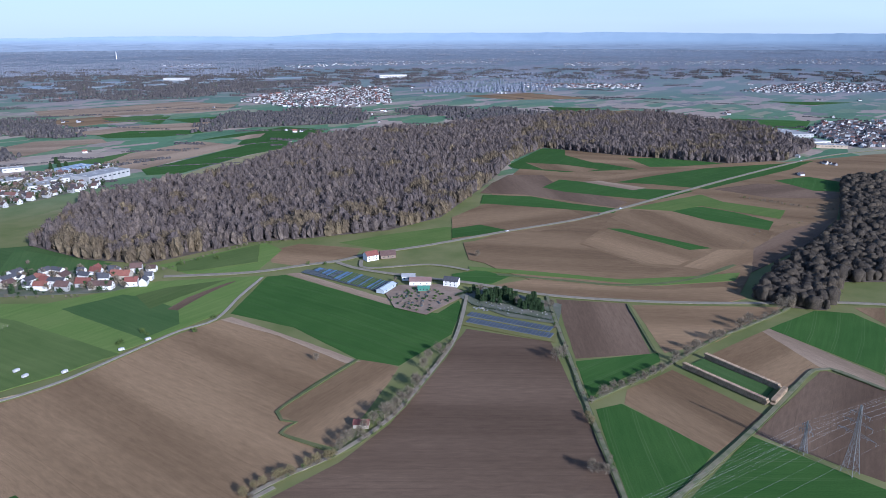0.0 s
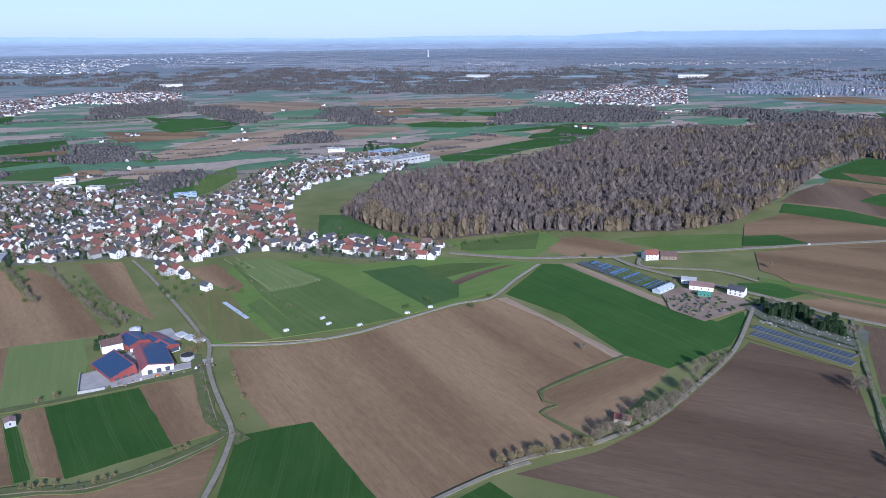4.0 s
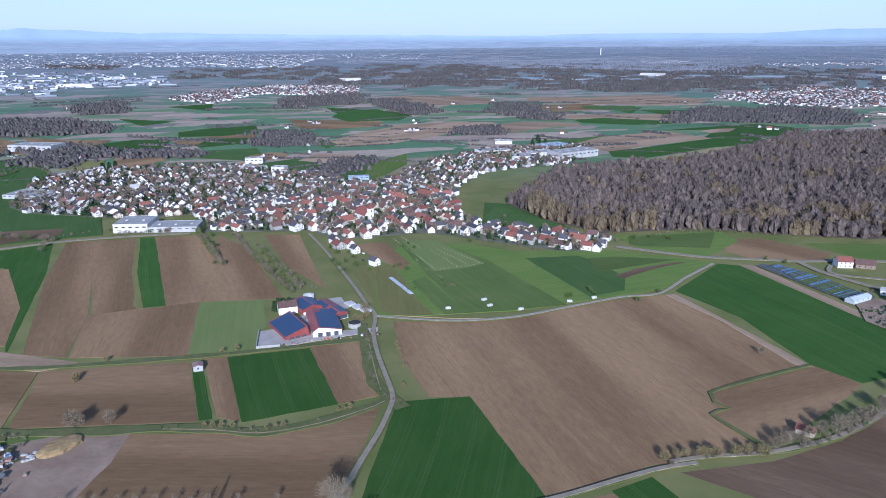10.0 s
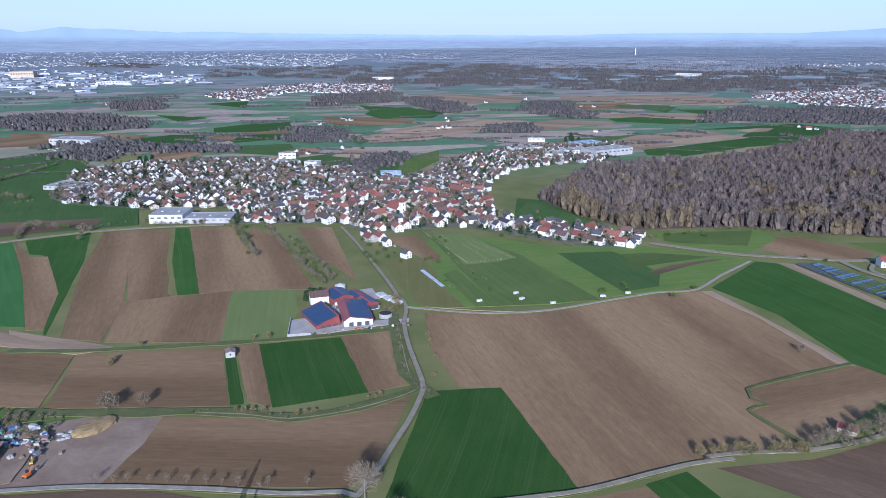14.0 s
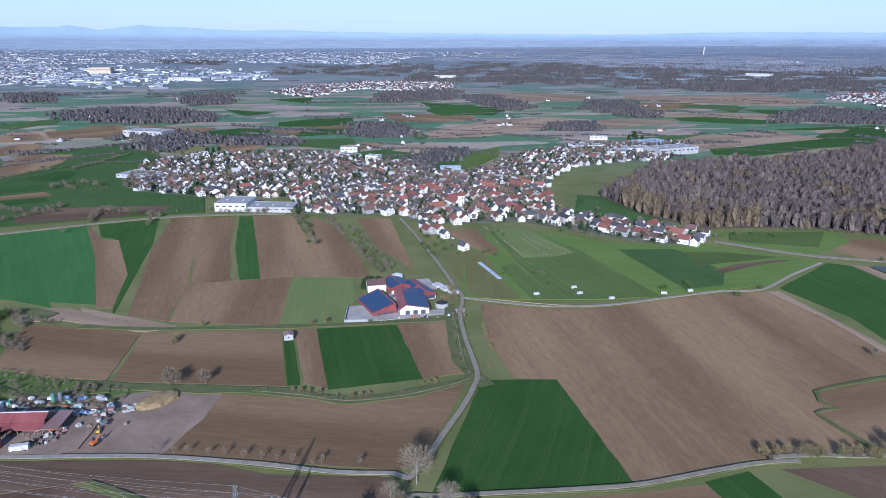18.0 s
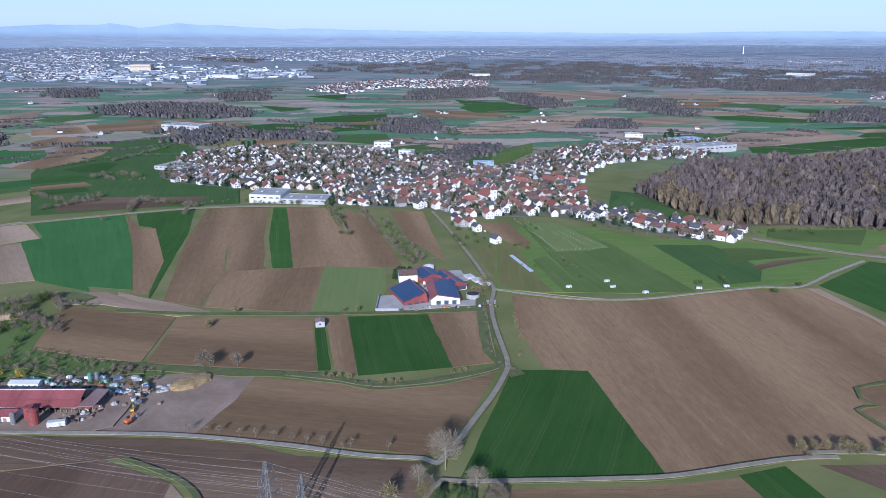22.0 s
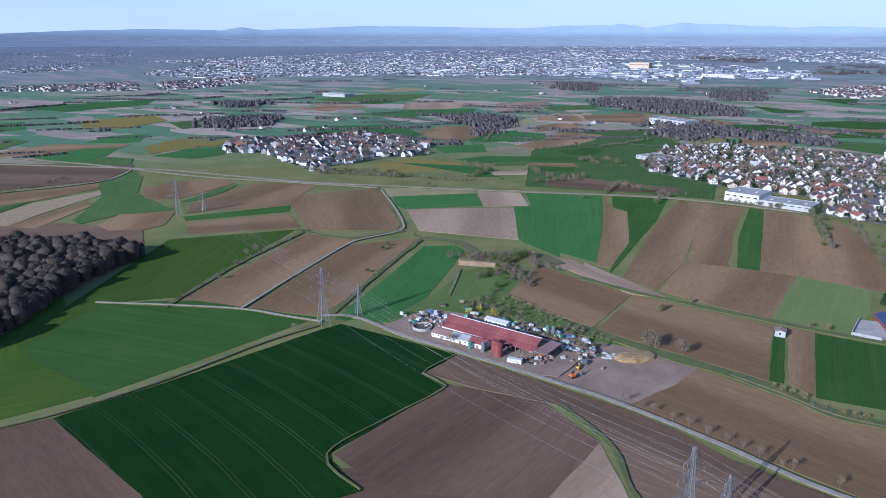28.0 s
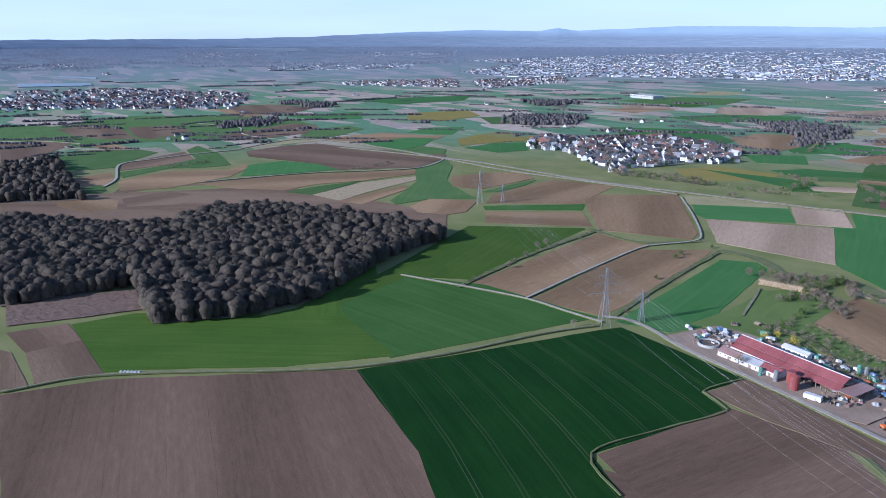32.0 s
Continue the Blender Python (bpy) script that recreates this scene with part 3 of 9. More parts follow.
field("wheat", (441, 188), (456, 177), (455, 31), (465, -8), (502, -4), (489, -17), (435, -45), (365, -49), (355, -17), (368, 67), (356, 134))
field("soil_pale", (458, 180), (469, 172), (466, 48), (455, 38))
field("wheat", (82.6, 17.2), (126.1, 10.0), (126.9, -96.3), (54.4, -92.1), (35.0, -88.9), turn=-2.062)
field("soil", (47.4, -96.2), (95.9, -100.7), (125.6, -102.5), (158.5, -101.7), (162.4, -125.3), (35.2, -110.4))
field("wheat", (158.6, -100.0), (183.4, -95.8), (187.8, -126.5), (161.2, -123.3))
field("soil_dark", (452, -48), (470, -116), (409, -167), (324, -238), (311, -245), (199, -97), (250, -103), (299, -98), (366, -76), (415, -60))
field("soil_dark", (558, -73), (587, -129), (496, -187), (454, -146))
field("soil", (586, -134), (663, -244), (550, -220), (504, -195))
field("wheat", (450, -148), (501, -191), (488, -198), (419, -181), (400, -184))
field("wheat", (392.9, -191.7), (409.8, -201.6), (388.8, -268.2), (327.2, -265.7), (312.8, -246.7))
field("soil", (430.7, -196.6), (479.2, -210.1), (450.6, -279.7), (387.6, -269.5), (410.9, -203.1))
field("soil", (516, -222), (593, -243), (548, -294), (496, -282), (504, -262))
field("soil_pale", (593, -243), (603, -246), (559, -334), (539, -337), (548, -294))
field("wheat", (603, -246), (670, -267), (683, -295), (664, -322), (563, -334))
field("soil", (699, -293), (716, -316), (671, -321))
field("soil_dark", (545, -296), (537, -337), (414, -351), (423, -281))
field("wheat", (419.7, -280.3), (408.4, -341.7), (406.6, -352.0), (393.8, -353.5), (331.6, -271.5))
field("meadow", (573, 219), (637, 197), (707, 163), (727, 100), (583, 149))
field("soil", (500, 257), (542, 252), (572, 182), (534, 159), (481, 197), (475, 221))
field("meadow", (396, 307), (486, 293), (521, 286), (514, 249), (447, 210), (398, 259))
field("lawn", (324, 506), (353, 487), (377, 366), (345, 359), (280, 399))
field("soil", (-165, 464), (-129, 459), (-122, 318), (-113, 226), (-116, 145), (-145, 159), (-162, 329))
field("soil", (-129, 459), (-96, 455), (-81, 237), (-77, 229), (-110, 225), (-124, 336))
field("grassy", (-97, 457), (-90, 458), (-86, 383), (-73, 230), (-77, 229), (-90, 326))
field("wheat", (-92, 458), (-77, 456), (-56, 230), (-73, 230), (-85, 325))
field("soil", (-77, 456), (-33, 449), (-13, 323), (-13, 225), (-56, 230))
field("soil", (-11, 443), (15, 387), (36, 218), (-13, 225), (-19, 364))
field("soil", (36, 430), (74, 419), (73, 338), (74, 230), (48, 306))
field("soil", (-113, 226), (-30, 230), (-37, 123), (-114, 144))
field("light", (-30, 230), (21, 219), (18, 164), (5, 113), (-37, 123))
field("soil_pale", (-183, 184), (-145, 159), (-107, 135), (-115, 128), (-174, 149))
field("soil", (-127.6, 126.7), (-35.7, 112.8), (-30.1, 28.3), (-130.4, 52.6))
field("soil", (-26.6, 115.0), (-11.8, 112.8), (-7.1, 21.2), (-20.2, 31.0))
field("wheat", (-34.5, 106.9), (-27.3, 103.0), (-22.4, 28.9), (-29.5, 29.5))
field("wheat", (-11.8, 112.8), (43.4, 110.1), (48.8, 24.3), (-6.5, 20.3))
field("soil", (43.7, 112.1), (86.1, 112.8), (76.2, 27.7), (48.8, 24.3))
field("soil", (-66.8, 26.2), (1.9, 5.0), (72.1, 14.1), (37.6, -58.5), (22.9, -66.9), (-88.5, -32.3))
field("sand", (-128.3, 40.5), (-63.5, 33.1), (-71.7, -0.6), (-89.2, -37.8), (-141.9, -23.2), (-140.3, 7.3))
field("grassy", (105, 272), (131, 282), (134, 206), (148, 161), (105, 167), (105, 187))
field("soil", (296, 296), (301, 295), (299, 292))
field("wheat", (-240, 453), (-178, 461), (-165, 351), (-156, 167), (-158, 170), (-174, 283), (-206, 382), (-220, 390))
field("spring", (-316, 339), (-300, 355), (-331, 412), (-250, 447), (-205, 307), (-174, 188), (-249, 213))
field("soil", (-247, 445), (-216, 378), (-201, 377), (-167, 260), (-160, 179), (-172, 181), (-205, 307))
field("soil", (-396, -48), (-436, 146), (-379, 146), (-350, -29))
field("soil", (-346, -28), (-379, 131), (-340, 180), (-312, 99), (-295, -13))
field("spring", (-284, -14), (-304, 88), (-320, 160), (-287, 184), (-245, 21), (-252, -2))
field("pasture", (-429, -193), (-429, -165), (-459, -109), (-481, -70), (-383, -123), (-394, -147))
field("wheat", (-443, -68), (-388, -33), (-295, -17), (-312, -98), (-325, -158), (-397, -146), (-427, -133))
field("pasture", (-488.8, -291.1), (-484.3, -253.0), (-396.8, -146.3), (-326.0, -153.9), (-351.4, -211.5), (-394.7, -274.3), (-403.2, -291.1))
field("pasture", (-435, -125), (-530, 67), (-454, 150), (-405, -35), (-439, -68), (-417, -139))
field("soil_backlit", (-183.2, -150.5), (-85.3, -95.7), (-69.1, -139.7), (-143.8, -181.5))
# the dim light on this wheat is put into its colour
field("dense", (-323.5, -180.7), (-306.5, -128.3), (-280.8, -32.9), (-275.3, -18.2), (-188.6, -22.6), (-194.6, -54.6), (-174.3, -61.5), (-190.0, -143.0), (-161.0, -156.0), (-201.6, -217.2), (-237.1, -201.4), turn=-0.300)
field("soil_backlit", (-407.8, -339.6), (-393.7, -291.9), (-323.8, -181.2), (-237.1, -201.4), (-201.6, -217.2), (-304.3, -352.1), turn=-0.300)
field("soil_backlit", (-498.0, -325.7), (-492.0, -292.2), (-457.6, -291.1), (-457.9, -320.9))
field("soil_dark", (-457.9, -320.9), (-457.6, -291.1), (-399.5, -291.9), (-411.4, -323.8))
field("soil_dark", (-471.3, -331.9), (-462.9, -327.3), (-409.6, -326.7), (-414.8, -338.8))
field("soil_backlit", (-176.5, -57.6), (-123.9, -51.8), (-89.3, -74.1), (-83.5, -122.0), (-150.0, -152.0), (-188.0, -141.0))
field("soil_pale", (-89.1, -74.5), (-69.3, -104.1), (-62.7, -118.3), (-94.5, -123.9))
field("soil_dark", (-189.1, -22.3), (-72.0, -40.4), (-36.2, -59.8), (19.5, -71.5), (14.2, -104.9), (-57.2, -117.4), (-81.0, -75.1), (-118.4, -50.9), (-161.2, -54.9), (-192.8, -52.6))
field("soil_dark", (-891, -171), (-898, -38), (-871, -34), (-919, -155))
field("ochre", (-599, 490), (-577, 557), (-490, 564), (-476, 517), (-538, 435))
field("spring", (-578, 518), (-464, 545), (-384, 522), (-412, 485))
field("spring", (-455, 319), (-381, 382), (-345, 328), (-408, 273), (-426, 281))
field("straw_pale", (-491, 355), (-397, 406), (-381, 382), (-459, 315))
# pale earth here stands for haze over brown plough
field("soil_pale", (-408, 273), (-312, 336), (-256, 220), (-351, 204))
field("soil_pale", (-388, 399), (-344, 422), (-301, 351), (-342, 325))
field("spring", (-311, 337), (-299, 349), (-302, 424), (-205, 187), (-256, 220))
field("soil", (-558, 267), (-495, 350), (-378, 215), (-370, 194), (-443, 154), (-530, 231))
field("soil", (-625, 179), (-648, 303), (-571, 332), (-544, 251), (-528, 224), (-595, 145))
field("wheat", (-587, 133), (-526, 227), (-508, 202), (-571, 123))
field("soil", (-565, 118), (-503, 196), (-455, 159), (-529, 87))
field("soil", (-207, 84), (-212, 157), (-129, 126), (-134, 54), (-168, 65))
field("soil_pale", (-238, 188), (-191, 185), (-165, 162), (-105, 130), (-129, 127), (-187, 158), (-213, 161))
field("sward", (-253, 21), (-252, 65), (-257, 118), (-239, 149), (-212, 140), (-205, 79), (-167, 63), (-133, 51), (-79, 32), (-87, 37), (-135, 33), (-168, 45))
field("sward", (-246, 50), (-259, 119), (-229, 132), (-220, 78))

# roads and tracks: surface, width, line in metres
ribbon("road_main", "asphalt", 6.5, (377.7, 267.8), (436.8, 211.0), (491.3, 183.0), (520.9, 167.0), (563.0, 156.7), (627.3, 128.0), (735.7, 89.3), (838.3, 49.3), (935.2, 29.1), (1070.9, 6.5), (1271.0, -28.2), (1533.1, -81.1), (1675.1, -127.0), (1802.7, -190.8))
ribbon("road_east", "asphalt", 5.5, (515.6, 164.2), (514.1, 127.8), (529.6, 65.7), (546.1, 15.7), (551.7, -13.3), (561.7, -62.7), (592.1, -127.1), (629.7, -186.1), (676.0, -246.8), (699.2, -274.9), (722.9, -315.5))
ribbon("road_farm", "asphalt", 3.0, (83.5, 416.3), (88.7, 366.7), (94.0, 292.7), (98.0, 215.4), (98.8, 179.3), (100.3, 156.5), (91.0, 120.1), (85.9, 80.4), (82.6, 29.7), (80.7, 18.9), (66.3, -11.3), (49.8, -38.9), (37.2, -60.7), (26.3, -75.8))
ribbon("road_south", "asphalt", 2.8, (15.3, -106.2), (22.2, -93.3), (27.8, -87.7), (36.1, -89.9), (60.6, -92.4), (97.6, -95.9), (127.8, -97.7), (164.1, -94.0), (190.2, -91.6), (211.5, -93.1))
ribbon("track_north", "gravel", 2.9, (100.6, 153.9), (113.2, 146.6), (136.6, 133.9), (164.8, 123.6), (204.6, 119.6), (256.1, 126.8), (305.6, 133.4), (338.6, 131.2), (386.8, 160.8), (434.5, 187.3))
ribbon("road_curve", "asphalt", 3.0, (198.6, -88.2), (220.0, -89.8), (256.3, -96.5), (303.5, -94.1), (357.0, -78.7), (419.2, -57.2), (466.8, -32.4), (514.9, -3.7))
ribbon("road_barn", "gravel", 3.0, (-293.2, -14.3), (-283.8, -7.0), (-265.9, -6.3), (-229.5, -16.3), (-190.0, -20.4), (-135.3, -27.9), (-90.4, -35.9), (-42.5, -50.4), (-5.0, -64.2), (20.8, -69.9), (27.5, -75.4))
ribbon("track_west", "track", 1.3, (-285.2, -26.7), (-297.5, -65.2), (-308.9, -126.4), (-325.0, -176.9), (-346.2, -213.9), (-381.2, -263.4), (-403.1, -301.0), (-409.9, -339.4))
ribbon("path_white", "gravel_white", 1.8, (-443.9, -70.0), (-395.0, -48.6), (-348.7, -30.7), (-315.6, -26.3), (-287.7, -22.2))
ribbon("path_fork", "gravel_white", 1.8, (-348.7, -30.7), (-363.2, 36.2), (-380.5, 132.5), (-376.4, 158.2), (-365.5, 190.6), (-376.6, 217.3), (-427.5, 278.6), (-483.9, 339.5))
ribbon("road_village", "asphalt", 6.0, (-1055.9, 223.9), (-869.0, 293.2), (-781.0, 313.2), (-611.3, 332.1), (-482.6, 368.1), (-350.5, 408.3), (-179.6, 462.3), (-40.7, 459.3))
ribbon("road_west", "asphalt", 6.0, (-1138.7, 81.7), (-1182.6, 225.0), (-979.1, 282.0), (-747.3, 295.1), (-641.8, 317.7), (-495.1, 350.0))
ribbon("road_far", "gravel_white", 3.2, (-941.2, -166.7), (-985.7, -141.6), (-1099.1, -107.5), (-1117.3, -57.7), (-1129.8, -3.3), (-1132.8, 79.3))
ribbon("track_canal", "track", 2.6, (559.8, -62.6), (519.9, -91.5), (447.6, -145.1), (384.1, -192.0), (341.5, -224.9), (312.8, -246.7))
ribbon("track_pylon", "track", 3.0, (327.2, -265.7), (424.4, -279.1), (493.8, -286.3), (538.8, -291.6), (548.3, -301.0), (535.4, -337.1))
ribbon("track_hedge", "track", 2.4, (399.6, -184.4), (474.3, -203.6), (547.5, -216.8), (644.6, -244.5), (671.4, -247.8))
ribbon("track_spur", "asphalt", 4.0, (537.0, 149.3), (520.4, 125.8), (568.4, 81.9), (578.0, 38.0))
ribbon("path_north", "gravel_white", 2.6, (-1537, 157), (-1430, 200), (-1330, 168), (-1259, 168), (-1197, 188))
ribbon("path_bend", "gravel_white", 2.6, (-1445, -163), (-1359, -108), (-1331, -135), (-1272, -109), (-1228, -52))
ribbon("path_reed", "gravel_white", 2.2, (-899, -63), (-892, -10), (-872, 84), (-820, 209), (-864, 297))
# fields and ploughland farther out
far_field("soil_pale", (-1306, 1237), (-1220, 1307), (-1102, 1197), (-1154, 1116), (-1191, 1097))
far_field("soil_pale", (-1094, 1372), (-1049, 1500), (-901, 1336), (-919, 1215), (-1008, 1216))
far_field("soil_pale", (-862, 1468), (-777, 1656), (-699, 1368), (-763, 1243))
far_field("straw_pale", (-657, 1110), (-633, 1166), (-587, 1095), (-614, 1050))
far_field("soil_pale", (-637, 1300), (-559, 1356), (-491, 1203), (-540, 1148))
far_field("spring", (-646, 860), (-576, 949), (-514, 855), (-529, 800), (-576, 757))
far_field("spring", (-611, 681), (-551, 749), (-505, 670), (-561, 630))
far_field("spring", (-516, 585), (-488, 637), (-385, 685), (-380, 646), (-475, 565))
far_field("wheat", (-467, 518), (-439, 550), (-399, 490), (-426, 471))
far_field("wheat", (721, 844), (1117, 973), (1101, 883), (899, 817), (711, 750))
far_field("wheat", (1139, 1599), (1257, 1604), (1121, 1446))
far_field("wheat", (-46, 1181), (71, 1250), (69, 1176), (-34, 1136))
far_field("wheat", (-134, 2079), (4, 2149), (-7, 1906))
far_field("wheat", (331, 1906), (552, 1658), (457, 1482), (337, 1516))
far_field("wheat", (-243, 1754), (-94, 1639), (-172, 1566))
far_field("soil", (186, 1603), (380, 1436), (194, 1365))
far_field("grassy", (-277, 1056), (-194, 1033), (-210, 915))
far_field("soil", (-183, 1064), (-124, 1047), (-103, 943), (-163, 960))
far_field("soil", (-503, 1403), (-438, 1404), (-336, 1221), (-341, 1145), (-449, 1198))
far_field("soil", (-1831, 297), (-1790, 445), (-1634, 388), (-1597, 275))
far_field("grassy", (-1045, 501), (-1059, 591), (-935, 540), (-954, 470))
far_field("wheat", (-1294, 1370), (-1124, 1386), (-1145, 1281))
far_field("soil", (-1258, 1089), (-1132, 1248), (-1130, 1065))
far_field("soil", (-918, 661), (-889, 723), (-814, 693), (-838, 616))
far_field("wheat", (2221, 268), (2294, 53), (2070, 23), (2087, 206))
far_field("soil", (2015, 660), (2284, 603), (2269, 474), (2036, 505))
far_field("wheat", (2211, 857), (2286, 695), (2059, 742))
far_field("soil", (2423, 1377), (2727, 1240), (2636, 883), (2395, 1106))
far_field("wheat", (2918, 320), (3060, 61), (2838, 160))
far_field("soil_pale", (1859, 2494), (2203, 2471), (2054, 2360))
far_field("soil", (954, 1773), (1160, 1755), (1162, 1576), (946, 1568))

# parcels along the edges of the villages and woods
far_field("soil_dark", (-947, -274), (-922, -221), (-858, -84), (-841, -39), (-814, 7), (-765, 27), (-649, 62), (-578, 77), (-538, 46), (-634, -16), (-702, -163), (-801, -292))
far_field("lawn", (-1752, -177), (-1664, -93), (-1751, 1), (-1779, 103), (-1661, 259), (-1485, 352), (-1360, 341), (-1263, 101), (-1323, -26), (-1304, -111), (-1445, -163), (-1480, -210))
far_field("soil_dark", (-1448, -214), (-1455, -153), (-1383, -117), (-1325, -139), (-1256, -185), (-1221, -241))
far_field("lawn", (-1205, -178), (-1275, -134), (-1229, -43), (-1182, -30), (-1105, -104), (-1079, -117), (-1080, -148), (-1086, -178), (-1112, -191))
far_field("soil_dark", (-1105, -104), (-1169, 6), (-1081, -7), (-1059, -51), (-1048, -120))
far_field("lawn", (-1179, 13), (-1218, 45), (-1126, 44), (-1001, 17), (-1002, -15), (-1026, -62), (-991, -133), (-1034, -124), (-1054, -53), (-1086, -4))
far_field("soil", (-966, -144), (-982, -122), (-1003, -69), (-968, 0), (-998, 37), (-964, 27), (-917, -17), (-903, -62), (-887, -105), (-905, -157))
far_field("soil", (-1018, -201), (-1043, -135), (-983, -142), (-952, -163), (-948, -186), (-980, -211))
far_field("lawn", (-934, -231), (-958, -165), (-914, -169), (-914, -205))
far_field("soil", (-902, -225), (-878, -183), (-851, -172), (-808, -184), (-812, -215), (-862, -232))
far_field("soil_dark", (-858, -167), (-870, -110), (-830, -94), (-798, -102), (-793, -128), (-813, -173))
far_field("soil_dark", (-1599, -100), (-1659, -20), (-1551, 9), (-1423, -9), (-1365, -10), (-1405, -62), (-1486, -92))
far_field("soil_dark", (-1554, 20), (-1542, 100), (-1439, 111), (-1373, 57), (-1350, 10), (-1370, -4), (-1437, 0))
far_field("soil", (-1339, -104), (-1325, -62), (-1247, -47), (-1255, -88))
far_field("soil_dark", (-1322, 124), (-1365, 208), (-1425, 322), (-1339, 336), (-1258, 263), (-1227, 149), (-1253, 102))
far_field("straw_pale", (-1132, 74), (-1154, 108), (-1219, 221), (-1147, 229), (-1145, 164))
far_field("soil_dark", (-1110, 84), (-1132, 158), (-1122, 216), (-1025, 246), (-890, 317), (-862, 290), (-825, 217), (-876, 120), (-936, 118), (-1058, 67))
far_field("spring", (-986, 37), (-989, 90), (-936, 118), (-876, 120), (-891, 44), (-910, -7))
far_field("soil", (-892, -66), (-889, -12), (-880, 39), (-813, 204), (-785, 184), (-787, 103), (-802, 47), (-792, -3), (-834, -42))
far_field("lawn", (-783, -7), (-789, 40), (-787, 103), (-767, 59), (-748, 13))
far_field("straw", (-748, 13), (-778, 97), (-772, 175), (-751, 163), (-723, 72), (-703, 23))
far_field("soil", (-701, 21), (-719, 77), (-731, 129), (-709, 118), (-694, 84), (-671, 32))
far_field("lawn", (-813, 204), (-856, 290), (-800, 258), (-723, 188), (-639, 156), (-617, 151), (-650, 108), (-649, 62), (-669, 68), (-709, 118), (-745, 158))
far_field("soil", (-633, 69), (-650, 108), (-610, 145), (-576, 101), (-578, 77), (-604, 60))
far_field("soil_dark", (-1893, 356), (-1868, 473), (-1720, 531), (-1622, 419), (-1657, 306))
far_field("lawn", (-1227, 236), (-1308, 314), (-1309, 391), (-1251, 389), (-1190, 298), (-1167, 239))
far_field("soil", (-1160, 236), (-1178, 315), (-1175, 387), (-1090, 431), (-1071, 456), (-1028, 386), (-1094, 288))
far_field("spring", (-1149, 421), (-1188, 503), (-1154, 563), (-1077, 474), (-1096, 449))
far_field("spring", (-1082, 281), (-1089, 380), (-1052, 416), (-990, 346), (-976, 280))
far_field("lawn", (-977, 270), (-984, 342), (-937, 353), (-897, 317), (-921, 285))
far_field("ochre", (-1022, 443), (-1045, 516), (-972, 521), (-970, 589), (-927, 520), (-947, 458), (-953, 395))
far_field("spring", (-930, 382), (-942, 454), (-917, 510), (-847, 450), (-860, 394))
far_field("soil", (-743, 213), (-735, 264), (-706, 309), (-667, 287), (-661, 238), (-656, 188), (-690, 171))
far_field("lawn", (-643, 177), (-654, 231), (-659, 284), (-641, 247), (-631, 193))
far_field("spring", (-1902, 738), (-1813, 962), (-1800, 1129), (-1655, 967), (-1666, 740))
far_field("spring", (-1578, 368), (-1547, 562), (-1415, 483), (-1455, 391))
far_field("ochre", (-1458, 635), (-1412, 789), (-1302, 733), (-1264, 589), (-1335, 550))
far_field("lawn", (-1274, 709), (-1239, 816), (-1145, 727), (-1157, 642))
far_field("spring", (-975, 800), (-830, 914), (-706, 811), (-698, 763), (-788, 763), (-875, 714))
far_field("soil", (-733, 836), (-737, 936), (-673, 980), (-601, 858), (-597, 760), (-650, 751))
far_field("soil_pale", (-1066, 1345), (-1022, 1455), (-898, 1444), (-890, 1298), (-969, 1215))
far_field("straw_pale", (-1434, 1734), (-1438, 1901), (-1323, 1881), (-1302, 1750), (-1355, 1679))
far_field("lawn", (-1390, 1317), (-1357, 1565), (-1177, 1665), (-1121, 1432), (-1262, 1303))
far_field("spring", (-1019, 1046), (-977, 1204), (-839, 1303), (-796, 1171), (-911, 1036))
far_field("spring", (-583, 840), (-571, 932), (-511, 935), (-477, 852), (-523, 791))
far_field("soil", (-495, 748), (-484, 870), (-428, 733), (-452, 740))
far_field("lawn", (-457, 589), (-390, 639), (-377, 607), (-438, 563))
far_field("soil_pale", (-428, 516), (-363, 573), (-349, 539), (-410, 495))
far_field("soil_pale", (680, 1000), (789, 1029), (982, 1077), (1000, 938), (825, 888), (701, 842), (692, 873), (689, 956))
far_field("wheat", (701, 842), (813, 870), (993, 891), (1132, 884), (1113, 848), (894, 821), (706, 763), (676, 784))
far_field("wheat", (988, 1085), (1083, 1107), (1173, 1114), (1280, 1131), (1309, 1034), (1290, 983), (1158, 912), (1100, 924), (1007, 928), (1003, 961), (1116, 1064))
far_field("soil_pale", (1059, 1055), (1123, 1073), (1169, 1066), (1113, 1019), (1057, 1011))
far_field("straw_pale", (682, 726), (885, 809), (1107, 856), (1182, 881), (1130, 826), (865, 749), (693, 711))
far_field("lawn", (644, 1014), (756, 1035), (812, 1047), (689, 956), (621, 946))
far_field("soil_pale", (886, 1449), (1074, 1459), (1280, 1370), (1222, 1268), (1065, 1218), (917, 1321), (878, 1406))
far_field("wheat", (892, 1353), (989, 1370), (1107, 1255), (1082, 1196), (980, 1207), (882, 1284))
far_field("soil_pale", (662, 1319), (751, 1360), (869, 1285), (847, 1221), (774, 1229), (724, 1200), (639, 1163), (618, 1213))
far_field("soil_pale", (1077, 2076), (1302, 2007), (1571, 2022), (1625, 1766), (1474, 1629), (1342, 1650), (1137, 1777), (1023, 1922))
far_field("lawn", (1096, 1702), (1191, 1682), (1261, 1645), (1155, 1508), (1070, 1594))
far_field("wheat", (1199, 1521), (1325, 1484), (1293, 1401), (1188, 1397))
far_field("soil", (929, 236), (1357, 394), (1495, -59), (1736, -198), (1521, -223), (1226, -199), (1037, -223), (752, -193), (675, -203), (582, -69), (600, 18), (619, 63), (656, 99), (704, 93), (736, 131), (831, 191))
